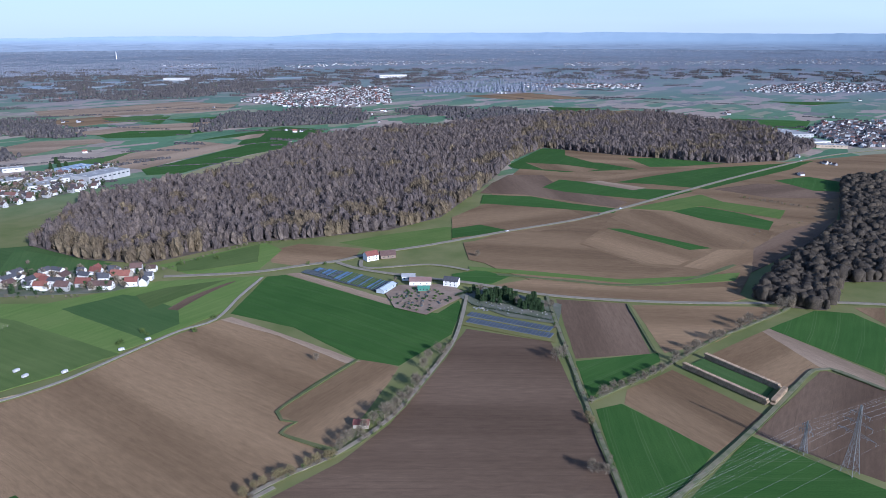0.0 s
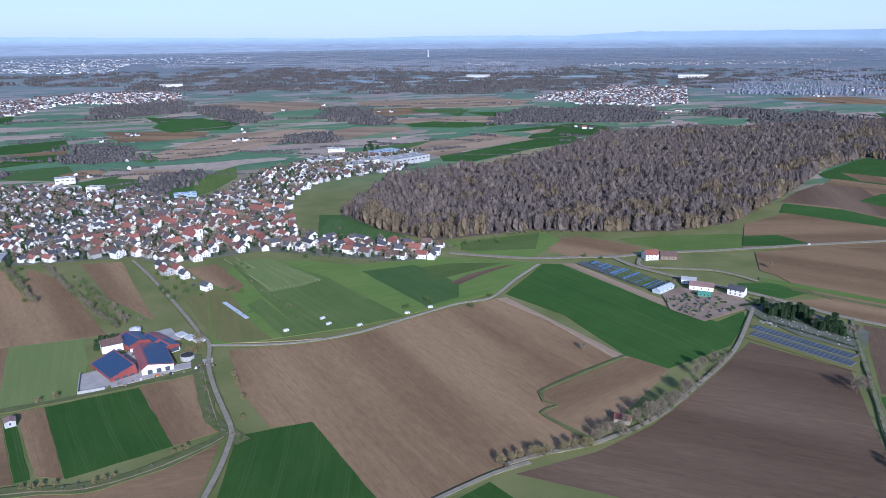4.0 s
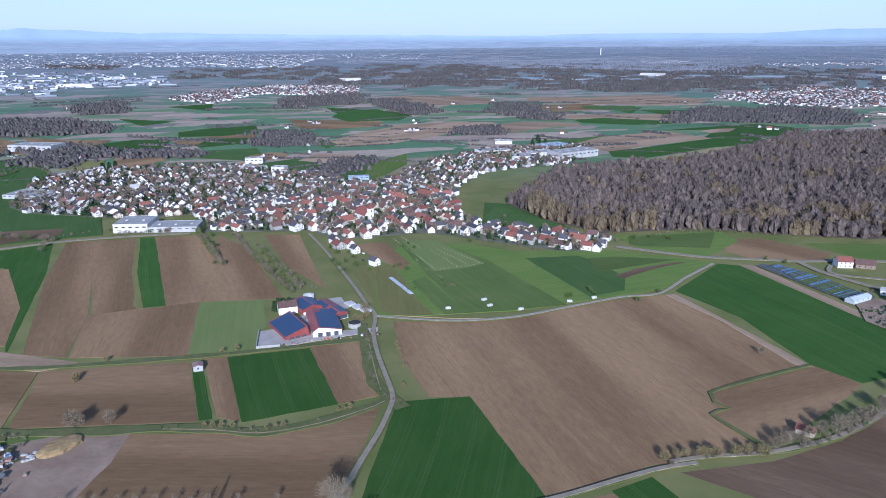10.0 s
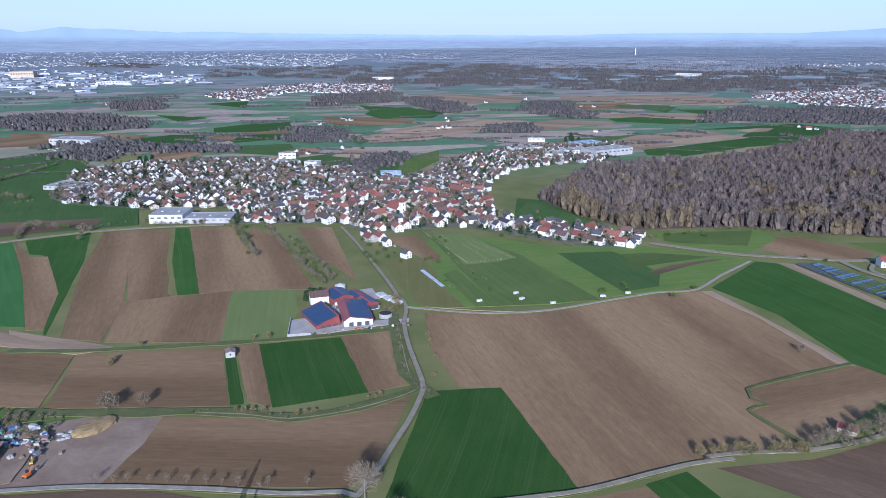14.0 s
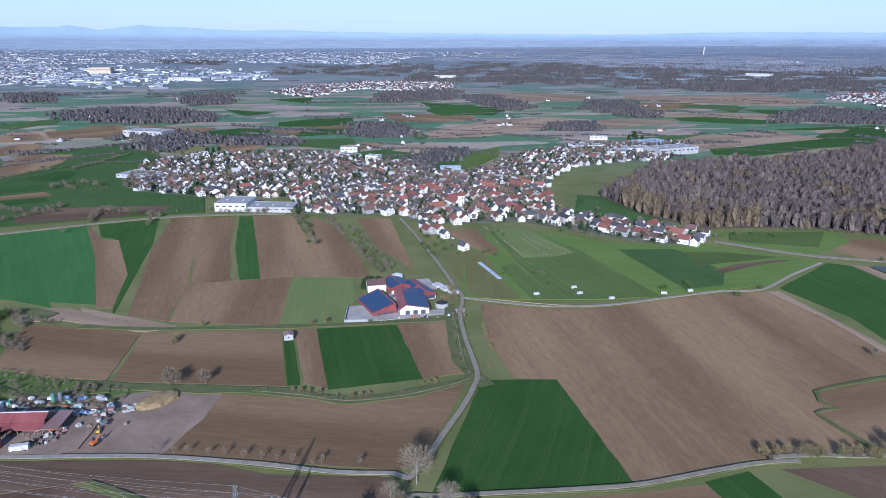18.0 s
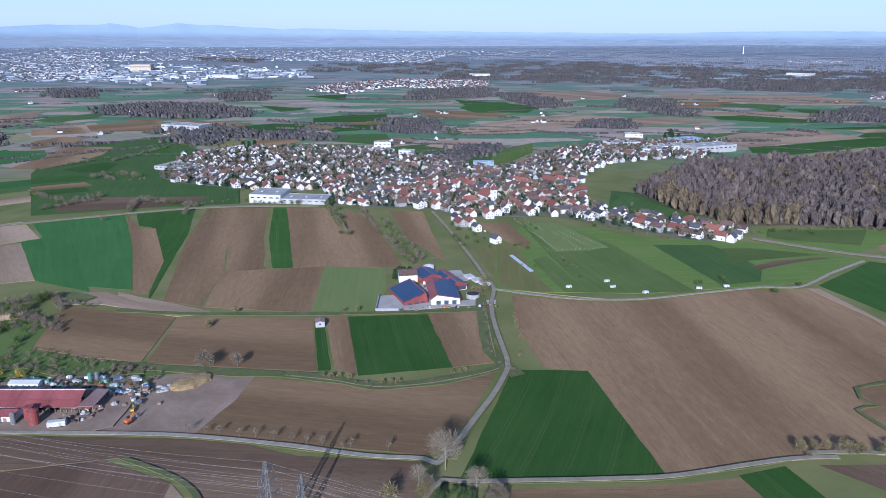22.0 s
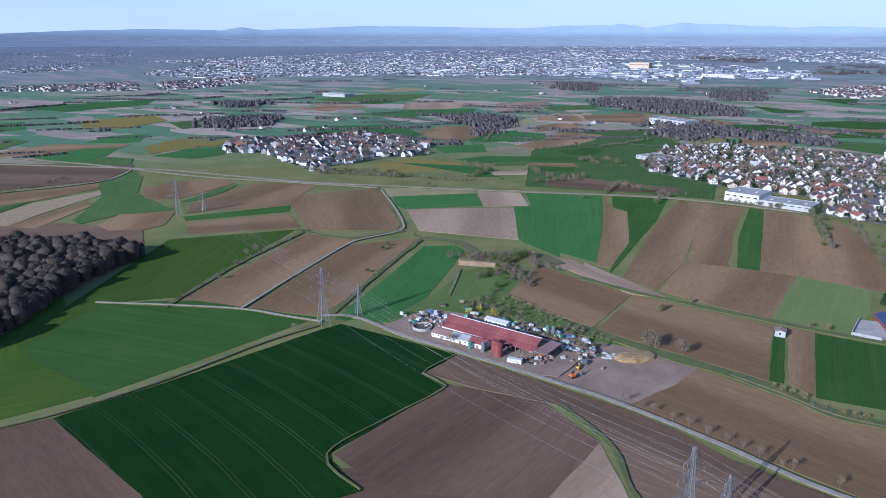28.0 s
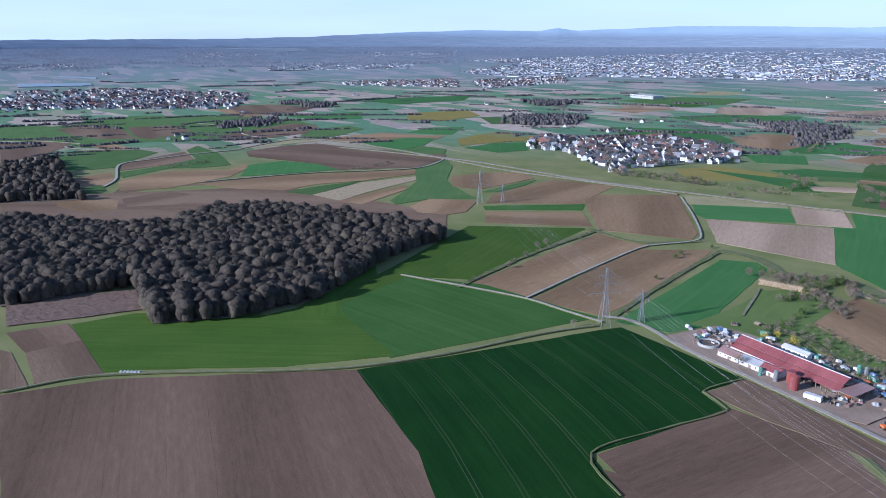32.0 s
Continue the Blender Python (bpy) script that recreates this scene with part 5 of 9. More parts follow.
# ---- hills at the rim ----
def hills_mat():
    m, n, l, b = material("haze_painted_hills")
    v = coords(n, l)
    # aerial haze is painted into these blue hill and plain colours
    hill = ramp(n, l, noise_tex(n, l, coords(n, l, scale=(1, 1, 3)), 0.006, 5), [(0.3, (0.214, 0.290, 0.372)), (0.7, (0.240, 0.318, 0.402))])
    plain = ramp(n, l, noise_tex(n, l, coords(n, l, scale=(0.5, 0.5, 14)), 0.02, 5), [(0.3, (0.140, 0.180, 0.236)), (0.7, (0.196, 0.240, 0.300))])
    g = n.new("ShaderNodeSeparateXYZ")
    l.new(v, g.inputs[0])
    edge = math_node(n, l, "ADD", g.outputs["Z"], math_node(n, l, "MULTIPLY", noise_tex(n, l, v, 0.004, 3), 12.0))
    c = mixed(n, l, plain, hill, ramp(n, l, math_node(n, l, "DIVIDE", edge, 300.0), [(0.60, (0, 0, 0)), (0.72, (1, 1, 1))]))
    l.new(c, b.inputs["Base Color"])
    b.inputs["Roughness"].default_value = 1.0
    b.inputs["Specular IOR Level"].default_value = 0.0
    return m


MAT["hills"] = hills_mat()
az_at, rise_at = [r[0] for r in RIDGE], [r[1] for r in RIDGE]
hv, hf, HN = [], [], 720
for i in range(HN + 1):
    az = -20 + 220 * i / HN
    a = radians(az)
    wob = 0.05 * noise.noise((az * 0.5, 2, 0)) + 0.025 * noise.noise((az * 2.0, 5, 0))
    rise = float(np.interp(az, az_at, rise_at)) + wob
    crest = rim(az) + 4870 * math.tan(radians(rise))
    foot = rim(az) * (1 - 4834 / 16000)
    for r, z in ((4826, foot - 4), (4852, foot + (crest - foot) * 0.55), (4875, crest), (4960, foot - 40)):
        hv.append((EYE[0] + r * math.cos(a), EYE[1] + r * math.sin(a), z))
for i in range(HN):
    for k in range(3):
        a, b = i * 4 + k, (i + 1) * 4 + k
        hf.extend(((a, b, b + 1), (a, b + 1, a + 1)))
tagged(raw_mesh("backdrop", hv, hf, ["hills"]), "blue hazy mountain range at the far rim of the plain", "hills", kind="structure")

# ---- the woods and towns of the plain ----
def in_sight(pts, count, seed):
    """Places inside an outline, spread as evenly over the view as over the land."""
    rng = random.Random(seed)
    pol = [(math.atan2(y - EYE[1], x - EYE[0]), 1000.0 / math.dist((x, y), EYE)) for x, y in pts]
    lo = [min(p[k] for p in pol) for k in (0, 1)]
    hi = [max(p[k] for p in pol) for k in (0, 1)]
    out, tries = [], 0
    while len(out) < count and tries < count * 20:
        tries += 1
        a, q = rng.uniform(lo[0], hi[0]), rng.uniform(lo[1], hi[1])
        if inside(a, q, pol):
            d = 1000.0 / q
            x, y, z = lift(EYE[0] + d * math.cos(a), EYE[1] + d * math.sin(a))
            out.append((x, y, z, math.dist((x, y), EYE) / d))
    return out


def clump(seed, n, lx, ly, h):
    """A piece of far wood: bare trees with close round crowns that stand into each other."""
    rng = random.Random(seed)
    V, F = [], []
    for i in range(n):
        x, y = rng.gauss(0, lx * 0.4), rng.gauss(0, ly * 0.4)
        hh, w, t0 = h * rng.uniform(0.65, 1.05), rng.uniform(3.4, 6.2), rng.uniform(0, 6)
        o = len(V)
        V.append((x + rng.uniform(-1, 1), y + rng.uniform(-1, 1), hh))
        for up, out in ((0.78, 0.66), (0.10, 1.0)):
            for k in range(5):
                a, r = t0 + k * 1.2566 + rng.uniform(-0.3, 0.3), w * out * rng.uniform(0.7, 1.2)
                V.append((x + r * math.cos(a), y + r * math.sin(a), hh * up * rng.uniform(0.85, 1.12)))
        for k in range(5):
            j = (k + 1) % 5
            F.extend(((o, o + 1 + k, o + 1 + j), (o + 1 + k, o + 6 + k, o + 6 + j), (o + 1 + k, o + 6 + j, o + 1 + j)))
    return np.array(V), np.array(F), np.zeros(len(F), int)


WOODS_MID, WOODS_FAR = [], []
wood_seed = [500]


def far_wood(count, far, *pts):
    rng = random.Random(wood_seed[0])
    wood_seed[0] += 1
    if not far and max(math.dist(p, EYE) for p in pts) < 3400:
        tagged(slab("forest_floor", pts, LEVEL[0], "floor"), "leaf litter under a far bare wood", "ground", kind="structure")
        LEVEL[0] += 0.003
    for x, y, z, k in in_sight(pts, count, wood_seed[0]):
        (WOODS_FAR if far else WOODS_MID).append((x, y, z, rng.uniform(0.7, 1.2) * k, rng.uniform(-0.4, 0.4) + math.atan2(y - EYE[1], x - EYE[0]) + 1.57, rng.randrange(3)))


TOWN_HOUSES, TOWN_BLOCKS, TOWN_TREES = [], [], []


def far_town(count, city, *pts):
    wood_seed[0] += 1
    rng = random.Random(wood_seed[0])
    for x, y, z, k in in_sight(pts, int(count * (3.4 if city == 1 else 2.6)), wood_seed[0]):
        if city and rng.random() < (0.75 if city == 1 else 1.0):
            TOWN_BLOCKS.append((x, y, z, rng.uniform(0.4, 1.2) * k * (0.8 if city == 2 else 0.62), math.atan2(y - EYE[1], x - EYE[0]) + 1.57 + rng.gauss(0, 0.3), rng.choice((0, 0, 0, 1, 1, 2, 3))))
        else:
            TOWN_HOUSES.append((x, y, z, rng.uniform(0.75, 1.15) * k, rng.uniform(0, 6.28), rng.randrange(6)))
        if rng.random() < 0.6:
            TOWN_TREES.append((x + rng.uniform(-15, 15), y + rng.uniform(-15, 15), z, 0.62 * max(k, 0.4), rng.uniform(0, 3), rng.randrange(3)))


def block(w, d, h):
    """A flat-roofed far building: walls and a roof with a raised edge."""
    V = [(x, y, z) for z in (-2, h) for x, y in ((-w, -d), (w, -d), (w, d), (-w, d))] + [(x * 0.94, y * 0.94, h - 0.4) for x, y in ((-w, -d), (w, -d), (w, d), (-w, d))]
    F, K = [], []
    for i in range(4):
        j = (i + 1) % 4
        F.extend(((i, j, 4 + j), (i, 4 + j, 4 + i), (4 + i, 4 + j, 8 + j), (4 + i, 8 + j, 8 + i)))
        K.extend((0, 0, 1, 1))
    F.extend(((8, 9, 10), (8, 10, 11)))
    K.extend((1, 1))
    return np.array(V, float), np.array(F), np.array(K)


def house_shell(w, d, h, rise):
    """A far house as one small mesh: walls, two roof slopes that stand over, and dark windows."""
    V = [(x, y, z) for z in (-1, h) for x, y in ((-w, -d), (w, -d), (w, d), (-w, d))] + [(0, -d, h + rise), (0, d, h + rise)]
    F = [(0, 1, 5), (0, 5, 4), (1, 2, 6), (1, 6, 5), (2, 3, 7), (2, 7, 6), (3, 0, 4), (3, 4, 7), (4, 5, 8), (6, 7, 9)]
    K = [0] * 10
    o = len(V)
    e, dd = 0.5, d + 0.5
    V += [(-w - e, -dd, h - 0.4), (0, -dd, h + rise + 0.2), (w + e, -dd, h - 0.4), (-w - e, dd, h - 0.4), (0, dd, h + rise + 0.2), (w + e, dd, h - 0.4)]
    F += [(o, o + 1, o + 4), (o, o + 4, o + 3), (o + 1, o + 2, o + 5), (o + 1, o + 5, o + 4)]
    K += [1] * 4
    for sx in (-0.5, 0.5):
        for z in (1.2, 3.9):
            if z < h:
                for y, s in ((-d - 0.04, 1), (d + 0.04, -1)):
                    o = len(V)
                    V += [(sx * w - 0.55 * s, y, z), (sx * w + 0.55 * s, y, z), (sx * w + 0.55 * s, y, z + 1.3), (sx * w - 0.55 * s, y, z + 1.3)]
                    F += [(o, o + 1, o + 2), (o, o + 2, o + 3)]
                    K += [2, 2]
    return np.array(V, float), np.array(F), np.array(K)


MAT["plaster_far"] = island_mat("town_plaster", [(0, (0.30, 0.30, 0.30)), (0.45, (0.52, 0.52, 0.52)), (1, (0.74, 0.74, 0.73))], 0.8)
MAT["roof_far"] = island_mat("town_roofs", [(0, (0.05, 0.048, 0.053)), (0.40, (0.085, 0.068, 0.065)), (0.62, (0.14, 0.075, 0.060)), (0.70, (0.075, 0.075, 0.08)), (0.84, (0.22, 0.095, 0.070)), (0.9, (0.10, 0.10, 0.105)), (1, (0.42, 0.42, 0.42))], 0.7)
# city walls carry the blue-grey of distance haze in their colour
MAT["plaster_hazed"] = island_mat("haze_tinted_walls", [(0, (0.13, 0.155, 0.20)), (0.55, (0.24, 0.27, 0.32)), (0.8, (0.46, 0.49, 0.53)), (1, (0.70, 0.71, 0.72))], 0.8)
MAT["window_far"] = plain_mat("town_windows", (0.03, 0.035, 0.045), (0.06, 0.065, 0.08), 1.0, 0.25)
# same painted haze tint on the city's flat roofs
MAT["roof_hazed"] = island_mat("haze_tinted_roofs", [(0, (0.12, 0.135, 0.16)), (0.55, (0.22, 0.235, 0.265)), (0.8, (0.40, 0.41, 0.43)), (1, (0.70, 0.70, 0.70))], 0.8)
# bare wood tinted blue-grey: the haze of distance is in the colour
MAT["wood_hazed"] = island_mat("haze_tinted_wood", [(0, (0.130, 0.146, 0.180)), (0.6, (0.185, 0.203, 0.240)), (1, (0.220, 0.235, 0.265))], 0.95, 0.05)
MAT["wood_far"] = island_mat("far_bare_wood", [(0, (0.066, 0.063, 0.066)), (0.6, (0.085, 0.080, 0.081)), (0.93, (0.106, 0.098, 0.092)), (1, (0.048, 0.064, 0.046))], 0.95, 0.05, stand=True)
SHELLS = [house_shell(4.0 + 0.4 * (i % 3), 5.2 + 0.6 * (i % 2), 4.4 + 0.7 * (i % 2), 3.4 + 0.3 * (i % 3)) for i in range(6)]
# woods on the plain: outline, number of clumps, and whether they lie far out
far_wood(260, 0, (1340, 3885), (2992, 3103), (3816, 4053), (1815, 5347))
far_wood(700, 1, (1938, 5727), (7223, -81), (29181, 898), (9231, 28182))
far_wood(380, 0, (2580, 2629), (4601, -198), (6273, -123), (3555, 3753))
far_wood(60, 0, (1668, 2242), (2085, 2321), (2701, 2181), (2948, 2412), (2428, 2898), (2110, 2921))
far_wood(160, 0, (631, 3480), (1428, 3431), (1984, 4903), (1272, 5625))
far_wood(200, 1, (1005, 5701), (2855, 5785), (6768, 14207), (2481, 11254))
far_wood(420, 1, (-4682, -318), (-4099, 1942), (-4168, 2890), (-12358, 9291), (-21813, -45))
far_wood(110, 0, (1411, 1541), (1802, 1338), (1485, 1034), (1196, 1204))
far_wood(70, 0, (440, 2948), (1196, 2818), (1293, 3075), (503, 3405))
far_wood(50, 0, (1959, 1113), (2043, 910), (2010, 667), (1798, 690), (1719, 911))
far_wood(16, 0, (1748, 1140), (1991, 1137), (1772, 972))
far_wood(40, 0, (-1203, 770), (-1170, 909), (-1043, 763), (-1105, 685))
far_wood(14, 0, (-1523, 1083), (-1418, 1156), (-1312, 1021))
far_wood(40, 0, (-838, 1138), (-723, 1118), (-657, 1097), (-605, 865), (-674, 968))
far_wood(14, 0, (-1922, 523), (-1796, 596), (-1699, 535))
far_wood(16, 0, (-1426, 159), (-1528, 325), (-1435, 269))
far_wood(30, 0, (-346, 1169), (-300, 1253), (-138, 1110), (-14, 1052), (-34, 1008), (-231, 1064))
far_wood(300, 0, (789, 2696), (1273, 2641), (1520, 2172), (2097, 2102), (2900, 3200), (2100, 4300), (983, 3691))
far_wood(300, 1, (2900, 3200), (4860, 5390), (3965, 6283), (1779, 5583), (2100, 4300))
far_wood(200, 0, (1117, 2414), (1618, 2165), (1864, 2075), (2224, 1863), (2948, 1859), (4200, 2900), (3600, 3900), (1900, 3300))
far_wood(200, 1, (2497, 1519), (2971, 1192), (5527, 1183), (6820, 389), (10924, 863), (6332, 4412))
far_wood(70, 0, (-522, 1498), (-426, 1412), (-244, 1459), (-250, 1624), (-378, 1803), (-647, 1804), (-617, 1602))
far_wood(30, 0, (-897, 2058), (-776, 2084), (-874, 2407), (-1008, 2424))
far_wood(30, 0, (-360, 1891), (-233, 1913), (-284, 2256), (-409, 2221))
far_wood(30, 0, (85, 1117), (187, 1103), (190, 1327), (100, 1339))
far_wood(30, 0, (487, 1880), (536, 1597), (623, 1671), (632, 2091), (547, 2153))
far_wood(40, 0, (208, 1916), (456, 1994), (532, 2381), (248, 2326))
far_wood(26, 0, (514, 1151), (587, 1141), (636, 1265), (562, 1252))
far_wood(20, 0, (137, 732), (228, 837), (254, 918), (167, 815))
far_wood(10, 0, (755, 1489), (874, 1504), (990, 1754), (873, 1874))
far_wood(26, 0, (1081, 1203), (1390, 1261), (1521, 1417), (1270, 1420))
far_wood(14, 0, (761, 1557), (833, 1571), (933, 1793), (904, 1901))
far_wood(14, 0, (778, 1419), (844, 1366), (917, 1539), (861, 1572))
far_wood(26, 0, (1573, 754), (1780, 706), (1918, 830), (1731, 888))
far_wood(10, 0, (-312, 1029), (-239, 950), (-253, 1036), (-314, 1090))
far_wood(110, 0, (-197, 3805), (620, 3362), (916, 5120), (-176, 5198))
far_wood(60, 0, (-1147, 5767), (-579, 5227), (-689, 6341), (-1321, 6719))

# towns on the plain: outline, number of houses, and whether a village, a city or works
far_town(330, 0, (-147, 2387), (0, 2768), (352, 3059), (618, 2816), (502, 2340), (163, 2495), (-5, 2151))
far_town(330, 0, (1705, 1860), (2121, 2096), (2470, 2173), (2639, 1949), (1993, 1376), (1660, 1509))
far_town(110, 0, (3204, 1552), (3578, 1083), (3255, 965), (3030, 1432))
far_town(160, 0, (3366, 539), (3721, 564), (4375, 388), (4278, 66), (3768, 32), (3426, 305))
far_town(150, 0, (2012, 4), (2320, 20), (2460, -160), (1875, -217), (1780, -121))
far_town(330, 0, (-2799, 1), (-2707, 327), (-2246, 579), (-1804, 331), (-2142, -163))
far_town(120, 0, (-2342, 1574), (-2353, 2117), (-2058, 1807), (-2004, 1346))
far_town(90, 0, (-2612, 1113), (-2480, 1596), (-2113, 1305), (-2445, 1042))
far_town(900, 1, (-3048, 2045), (-3832, 3253), (-3745, 5141), (-3297, 10391), (-1068, 3170), (-1634, 2656), (-1991, 2570), (-2471, 1969))
far_town(420, 1, (-4516, 3208), (-6119, 19534), (-3297, 10391), (-3832, 3253))
far_town(620, 1, (-6726, 17326), (1741, 10072), (571, 5080), (-61, 5612), (-2336, 5703))
far_town(150, 2, (-1791, 5080), (-713, 4528), (-211, 3838), (-221, 3222), (-686, 3187), (-1129, 3021))
far_town(60, 1, (1966, 11405), (3075, 10111), (2086, 6754), (1009, 7066))
far_town(150, 0, (6107, 2848), (9519, 700), (7545, 472), (5403, 2476))
far_town(90, 0, (4117, 4400), (6979, 4000), (5774, 3245), (3871, 3987))
far_town(26, 1, (3473, 5176), (4174, 5386), (3622, 4630), (3280, 4871))
far_town(90, 0, (11939, 7106), (29797, 3045), (14401, 1264), (8270, 4809))
far_town(30, 0, (-9472, 2775), (-7187, 3183), (-6820, 1891))
far_town(60, 1, (-4233, 1498), (-4329, 2634), (-3550, 2093), (-3786, 1332))
far_town(60, 1, (-8136, 4423), (-7934, 5915), (-5940, 4335), (-6074, 3454))
far_town(20, 0, (-5368, 359), (-5580, 721), (-4955, 597), (-5072, 318))
far_town(200, 1, (-3048, 2045), (-3832, 3253), (-3745, 5141), (-3297, 10391), (-1068, 3170), (-1634, 2656), (-1991, 2570), (-2471, 1969))
far_town(250, 1, (-6726, 17326), (1741, 10072), (571, 5080), (-61, 5612), (-2336, 5703))
far_town(140, 2, (-1293, 2933), (-553, 2511), (-580, 3052), (-173, 3237), (-213, 4161), (-2693, 6609))

# single trees and hedge lines across the open plain
lrng = random.Random(91)
FAR_ROWS = []
for k in range(480):
    a, d = lrng.uniform(0.1, 3.05), 1000 / lrng.uniform(0.24, 0.82)
    cx, cy = EYE[0] + d * math.cos(a), EYE[1] + d * math.sin(a)
    if inside(cx, cy, WOOD_BIG) or inside(cx, cy, TOWN_MAIN) or inside(cx, cy, TOWN_SECOND) or (d < 1900 and a < 0.6):
        continue
    t = a + 1.57 + lrng.choice((0, 0, 0, 0.5, -0.5)) + lrng.gauss(0, 0.12)
    size = lrng.choice((0.35, 0.45, 0.55, 0.8))
    for j in range(lrng.choice((1, 2, 4, 7, 10, 14, 18, 22))):
        w = (j + lrng.uniform(-0.4, 0.4)) * 16 * size * 1.2
        x, y, z = lift(cx + w * math.cos(t), cy + w * math.sin(t))
        FAR_ROWS.append((x, y, z, size * lrng.uniform(0.7, 1.25), t, lrng.randrange(3)))
for k in range(80):                     # lone farms and sheds
    a, d = lrng.uniform(0.1, 3.05), 1000 / lrng.uniform(0.22, 0.75)
    cx, cy = EYE[0] + d * math.cos(a), EYE[1] + d * math.sin(a)
    if inside(cx, cy, WOOD_BIG) or inside(cx, cy, TOWN_MAIN):
        continue
    for j in range(lrng.choice((1, 1, 2, 3))):
        x, y, z = lift(cx + lrng.gauss(0, 18), cy + lrng.gauss(0, 18))
        TOWN_HOUSES.append((x, y, z, lrng.uniform(0.6, 0.95), lrng.uniform(0, 6.28), lrng.randrange(6)))
        FAR_ROWS.append((x + 12, y + 9, z, 0.5, 0.0, 0))
stamp("far_hedges", [clump(80 + i, 5, 18, 5, 6.5) for i in range(3)], FAR_ROWS, ["wood_far"], "rows of bare bushes between far fields", "hedge", smooth=True)
stamp("town_trees", [clump(90 + i, 4, 16, 10, 9) for i in range(3)], TOWN_TREES, ["wood_far"], "bare trees between the houses of distant villages", "trees", smooth=True)
stamp("far_woods", [clump(40 + i, 20, 48, 28, 10) for i in range(3)], WOODS_MID, ["wood_far"], "belts of bare grey brown woods across the plain", "woods", smooth=True)
stamp("distant_woods", [clump(60 + i, 26, 190, 70, 11) for i in range(3)], WOODS_FAR, ["wood_hazed"], "endless bare river forests towards the horizon", "woods", smooth=True)
stamp("distant_villages", SHELLS, TOWN_HOUSES, ["plaster_far", "roof_far", "window_far"], "white gabled houses of distant villages", "village")
stamp("distant_city", [block(13, 7, 7), block(24, 10, 6), block(7, 6, 15), block(44, 16, 6)], TOWN_BLOCKS, ["plaster_hazed", "roof_hazed"], "white blocks and halls of the distant city", "city")


# ---- single trees ----
PLANTS = {
    "avenue": ([twig_tree(300 + i, 1.0, 0.30, 150, 0.38, 0.012, 5, 0.17, 5) for i in range(3)], ["bark", "twig_pale"], "small bare avenue tree beside the gravel road", "tree"),
    "big": ([twig_tree(310 + i, 1.0, 0.44, 1500, 0.24, 0.0042, 24, 0.10, 7) for i in range(2)], ["light_bark", "twig_light"], "large pale bare tree with spreading limbs", "tree"),
    "round": ([twig_tree(320 + i, 1.0, 0.38, 620, 0.18, 0.0115, 9, 0.14, 5) for i in range(4)], ["bark", "twig_pale"], "bare deciduous tree with a rounded twiggy crown", "tree"),
    "bud": ([twig_tree(330 + i, 1.0, 0.44, 560, 0.08, 0.017, 7, 0.16, 4) for i in range(3)], ["bark", "bud"], "budding yellowish shrub on the bank of a ditch", "shrub"),
    "leafy": ([bush(340 + i, 1.0, 0.46, 420, 0.075) for i in range(3)], ["bark", "leaf"], "green leafing shrub among meadows and gardens", "shrub"),
    "forsythia": ([bush(350 + i, 1.0, 0.5, 520, 0.07) for i in range(2)], ["bark", "forsythia"], "yellow blossoming shrub behind the barn", "shrub"),
    "conifer": ([conifer(360 + i, 1.0, 0.26, 11, 12) for i in range(3)], ["bark", "needle"], "dark evergreen conifer with dense boughs", "tree"),
}
PLANT_PARTS = {}
for kind, (shapes, mats, label, cat) in PLANTS.items():
    PLANT_PARTS[kind] = []
    for v, f, k in shapes:
        pieces = []
        for which, nm in ((0, "trunk"), (1, "crown")):
            if (k == which).any():
                fs = f[k == which]
                used, inv = np.unique(fs, return_inverse=True)
                me_ob = raw_mesh(nm, v[used], inv.reshape(fs.shape), [mats[which]])
                pieces.append((nm, me_ob.data))
                bpy.data.objects.remove(me_ob)
        PLANT_PARTS[kind].append(pieces)
plant_rng = random.Random(77)


def plant(kind, height, *places):
    shapes, mats, label, cat = PLANTS[kind]
    for x, y in places:
        h = height * plant_rng.uniform(0.82, 1.18)
        root = empty("tree" if cat == "tree" else "shrub", x, y, 0, plant_rng.uniform(0, 360))
        root.scale = (h, h, h)
        tagged(root, label, cat, group=kind + " plants")
        for nm, me in plant_rng.choice(PLANT_PARTS[kind]):
            new(nm, me).parent = root


# single trees: kind, height, places in metres
plant("avenue", 5.5, (-90.1, -33.1), (-81.5, -35.5), (-74.7, -36.2), (-64.8, -39.2), (-57.0, -41.6), (-48.0, -46.1), (-39.3, -47.9), (-32.5, -50.6), (-25.0, -53.4), (-15.7, -57.2), (-11.8, -56.1), (5.8, -61.2))
plant("big", 19, (30.2, -78.8))
plant("big", 12, (17.0, -89.4), (40.8, -98.7))
plant("leafy", 5, (27.2, -101.0), (31.0, -99.1), (22.2, -103.2), (35.1, -103.5), (42.9, -106.8))
plant("conifer", 7, (24.4, -103.8), (34.0, -100.3), (37.6, -104.6))
plant("round", 9, (20.6, -96.3), (47.7, -106.6), (50.8, -108.5), (44.9, -108.5))
plant("bud", 8, (3.7, -99.1), (18.5, -97.7), (48.7, -107.4))
plant("round", 11, (-95.8, 40.2), (-91.9, 41.1), (-76.1, 39.9))
plant("round", 9, (37.1, -69.1))
plant("bud", 3.5, (-26.4, 21.3), (-21.9, 18.1), (-17.3, 17.5), (-11.3, 15.1), (6.7, 7.5), (11.3, 7.5), (16.0, 8.1), (47.4, 16.1), (51.4, 16.3), (54.8, 16.8))
plant("bud", 6, (196.8, -85.8), (204.8, -85.0), (209.5, -86.2), (217.5, -88.2), (220.7, -89.0), (224.9, -91.1), (235.7, -92.8), (240.9, -94.1), (247.5, -96.3), (250.6, -97.6))
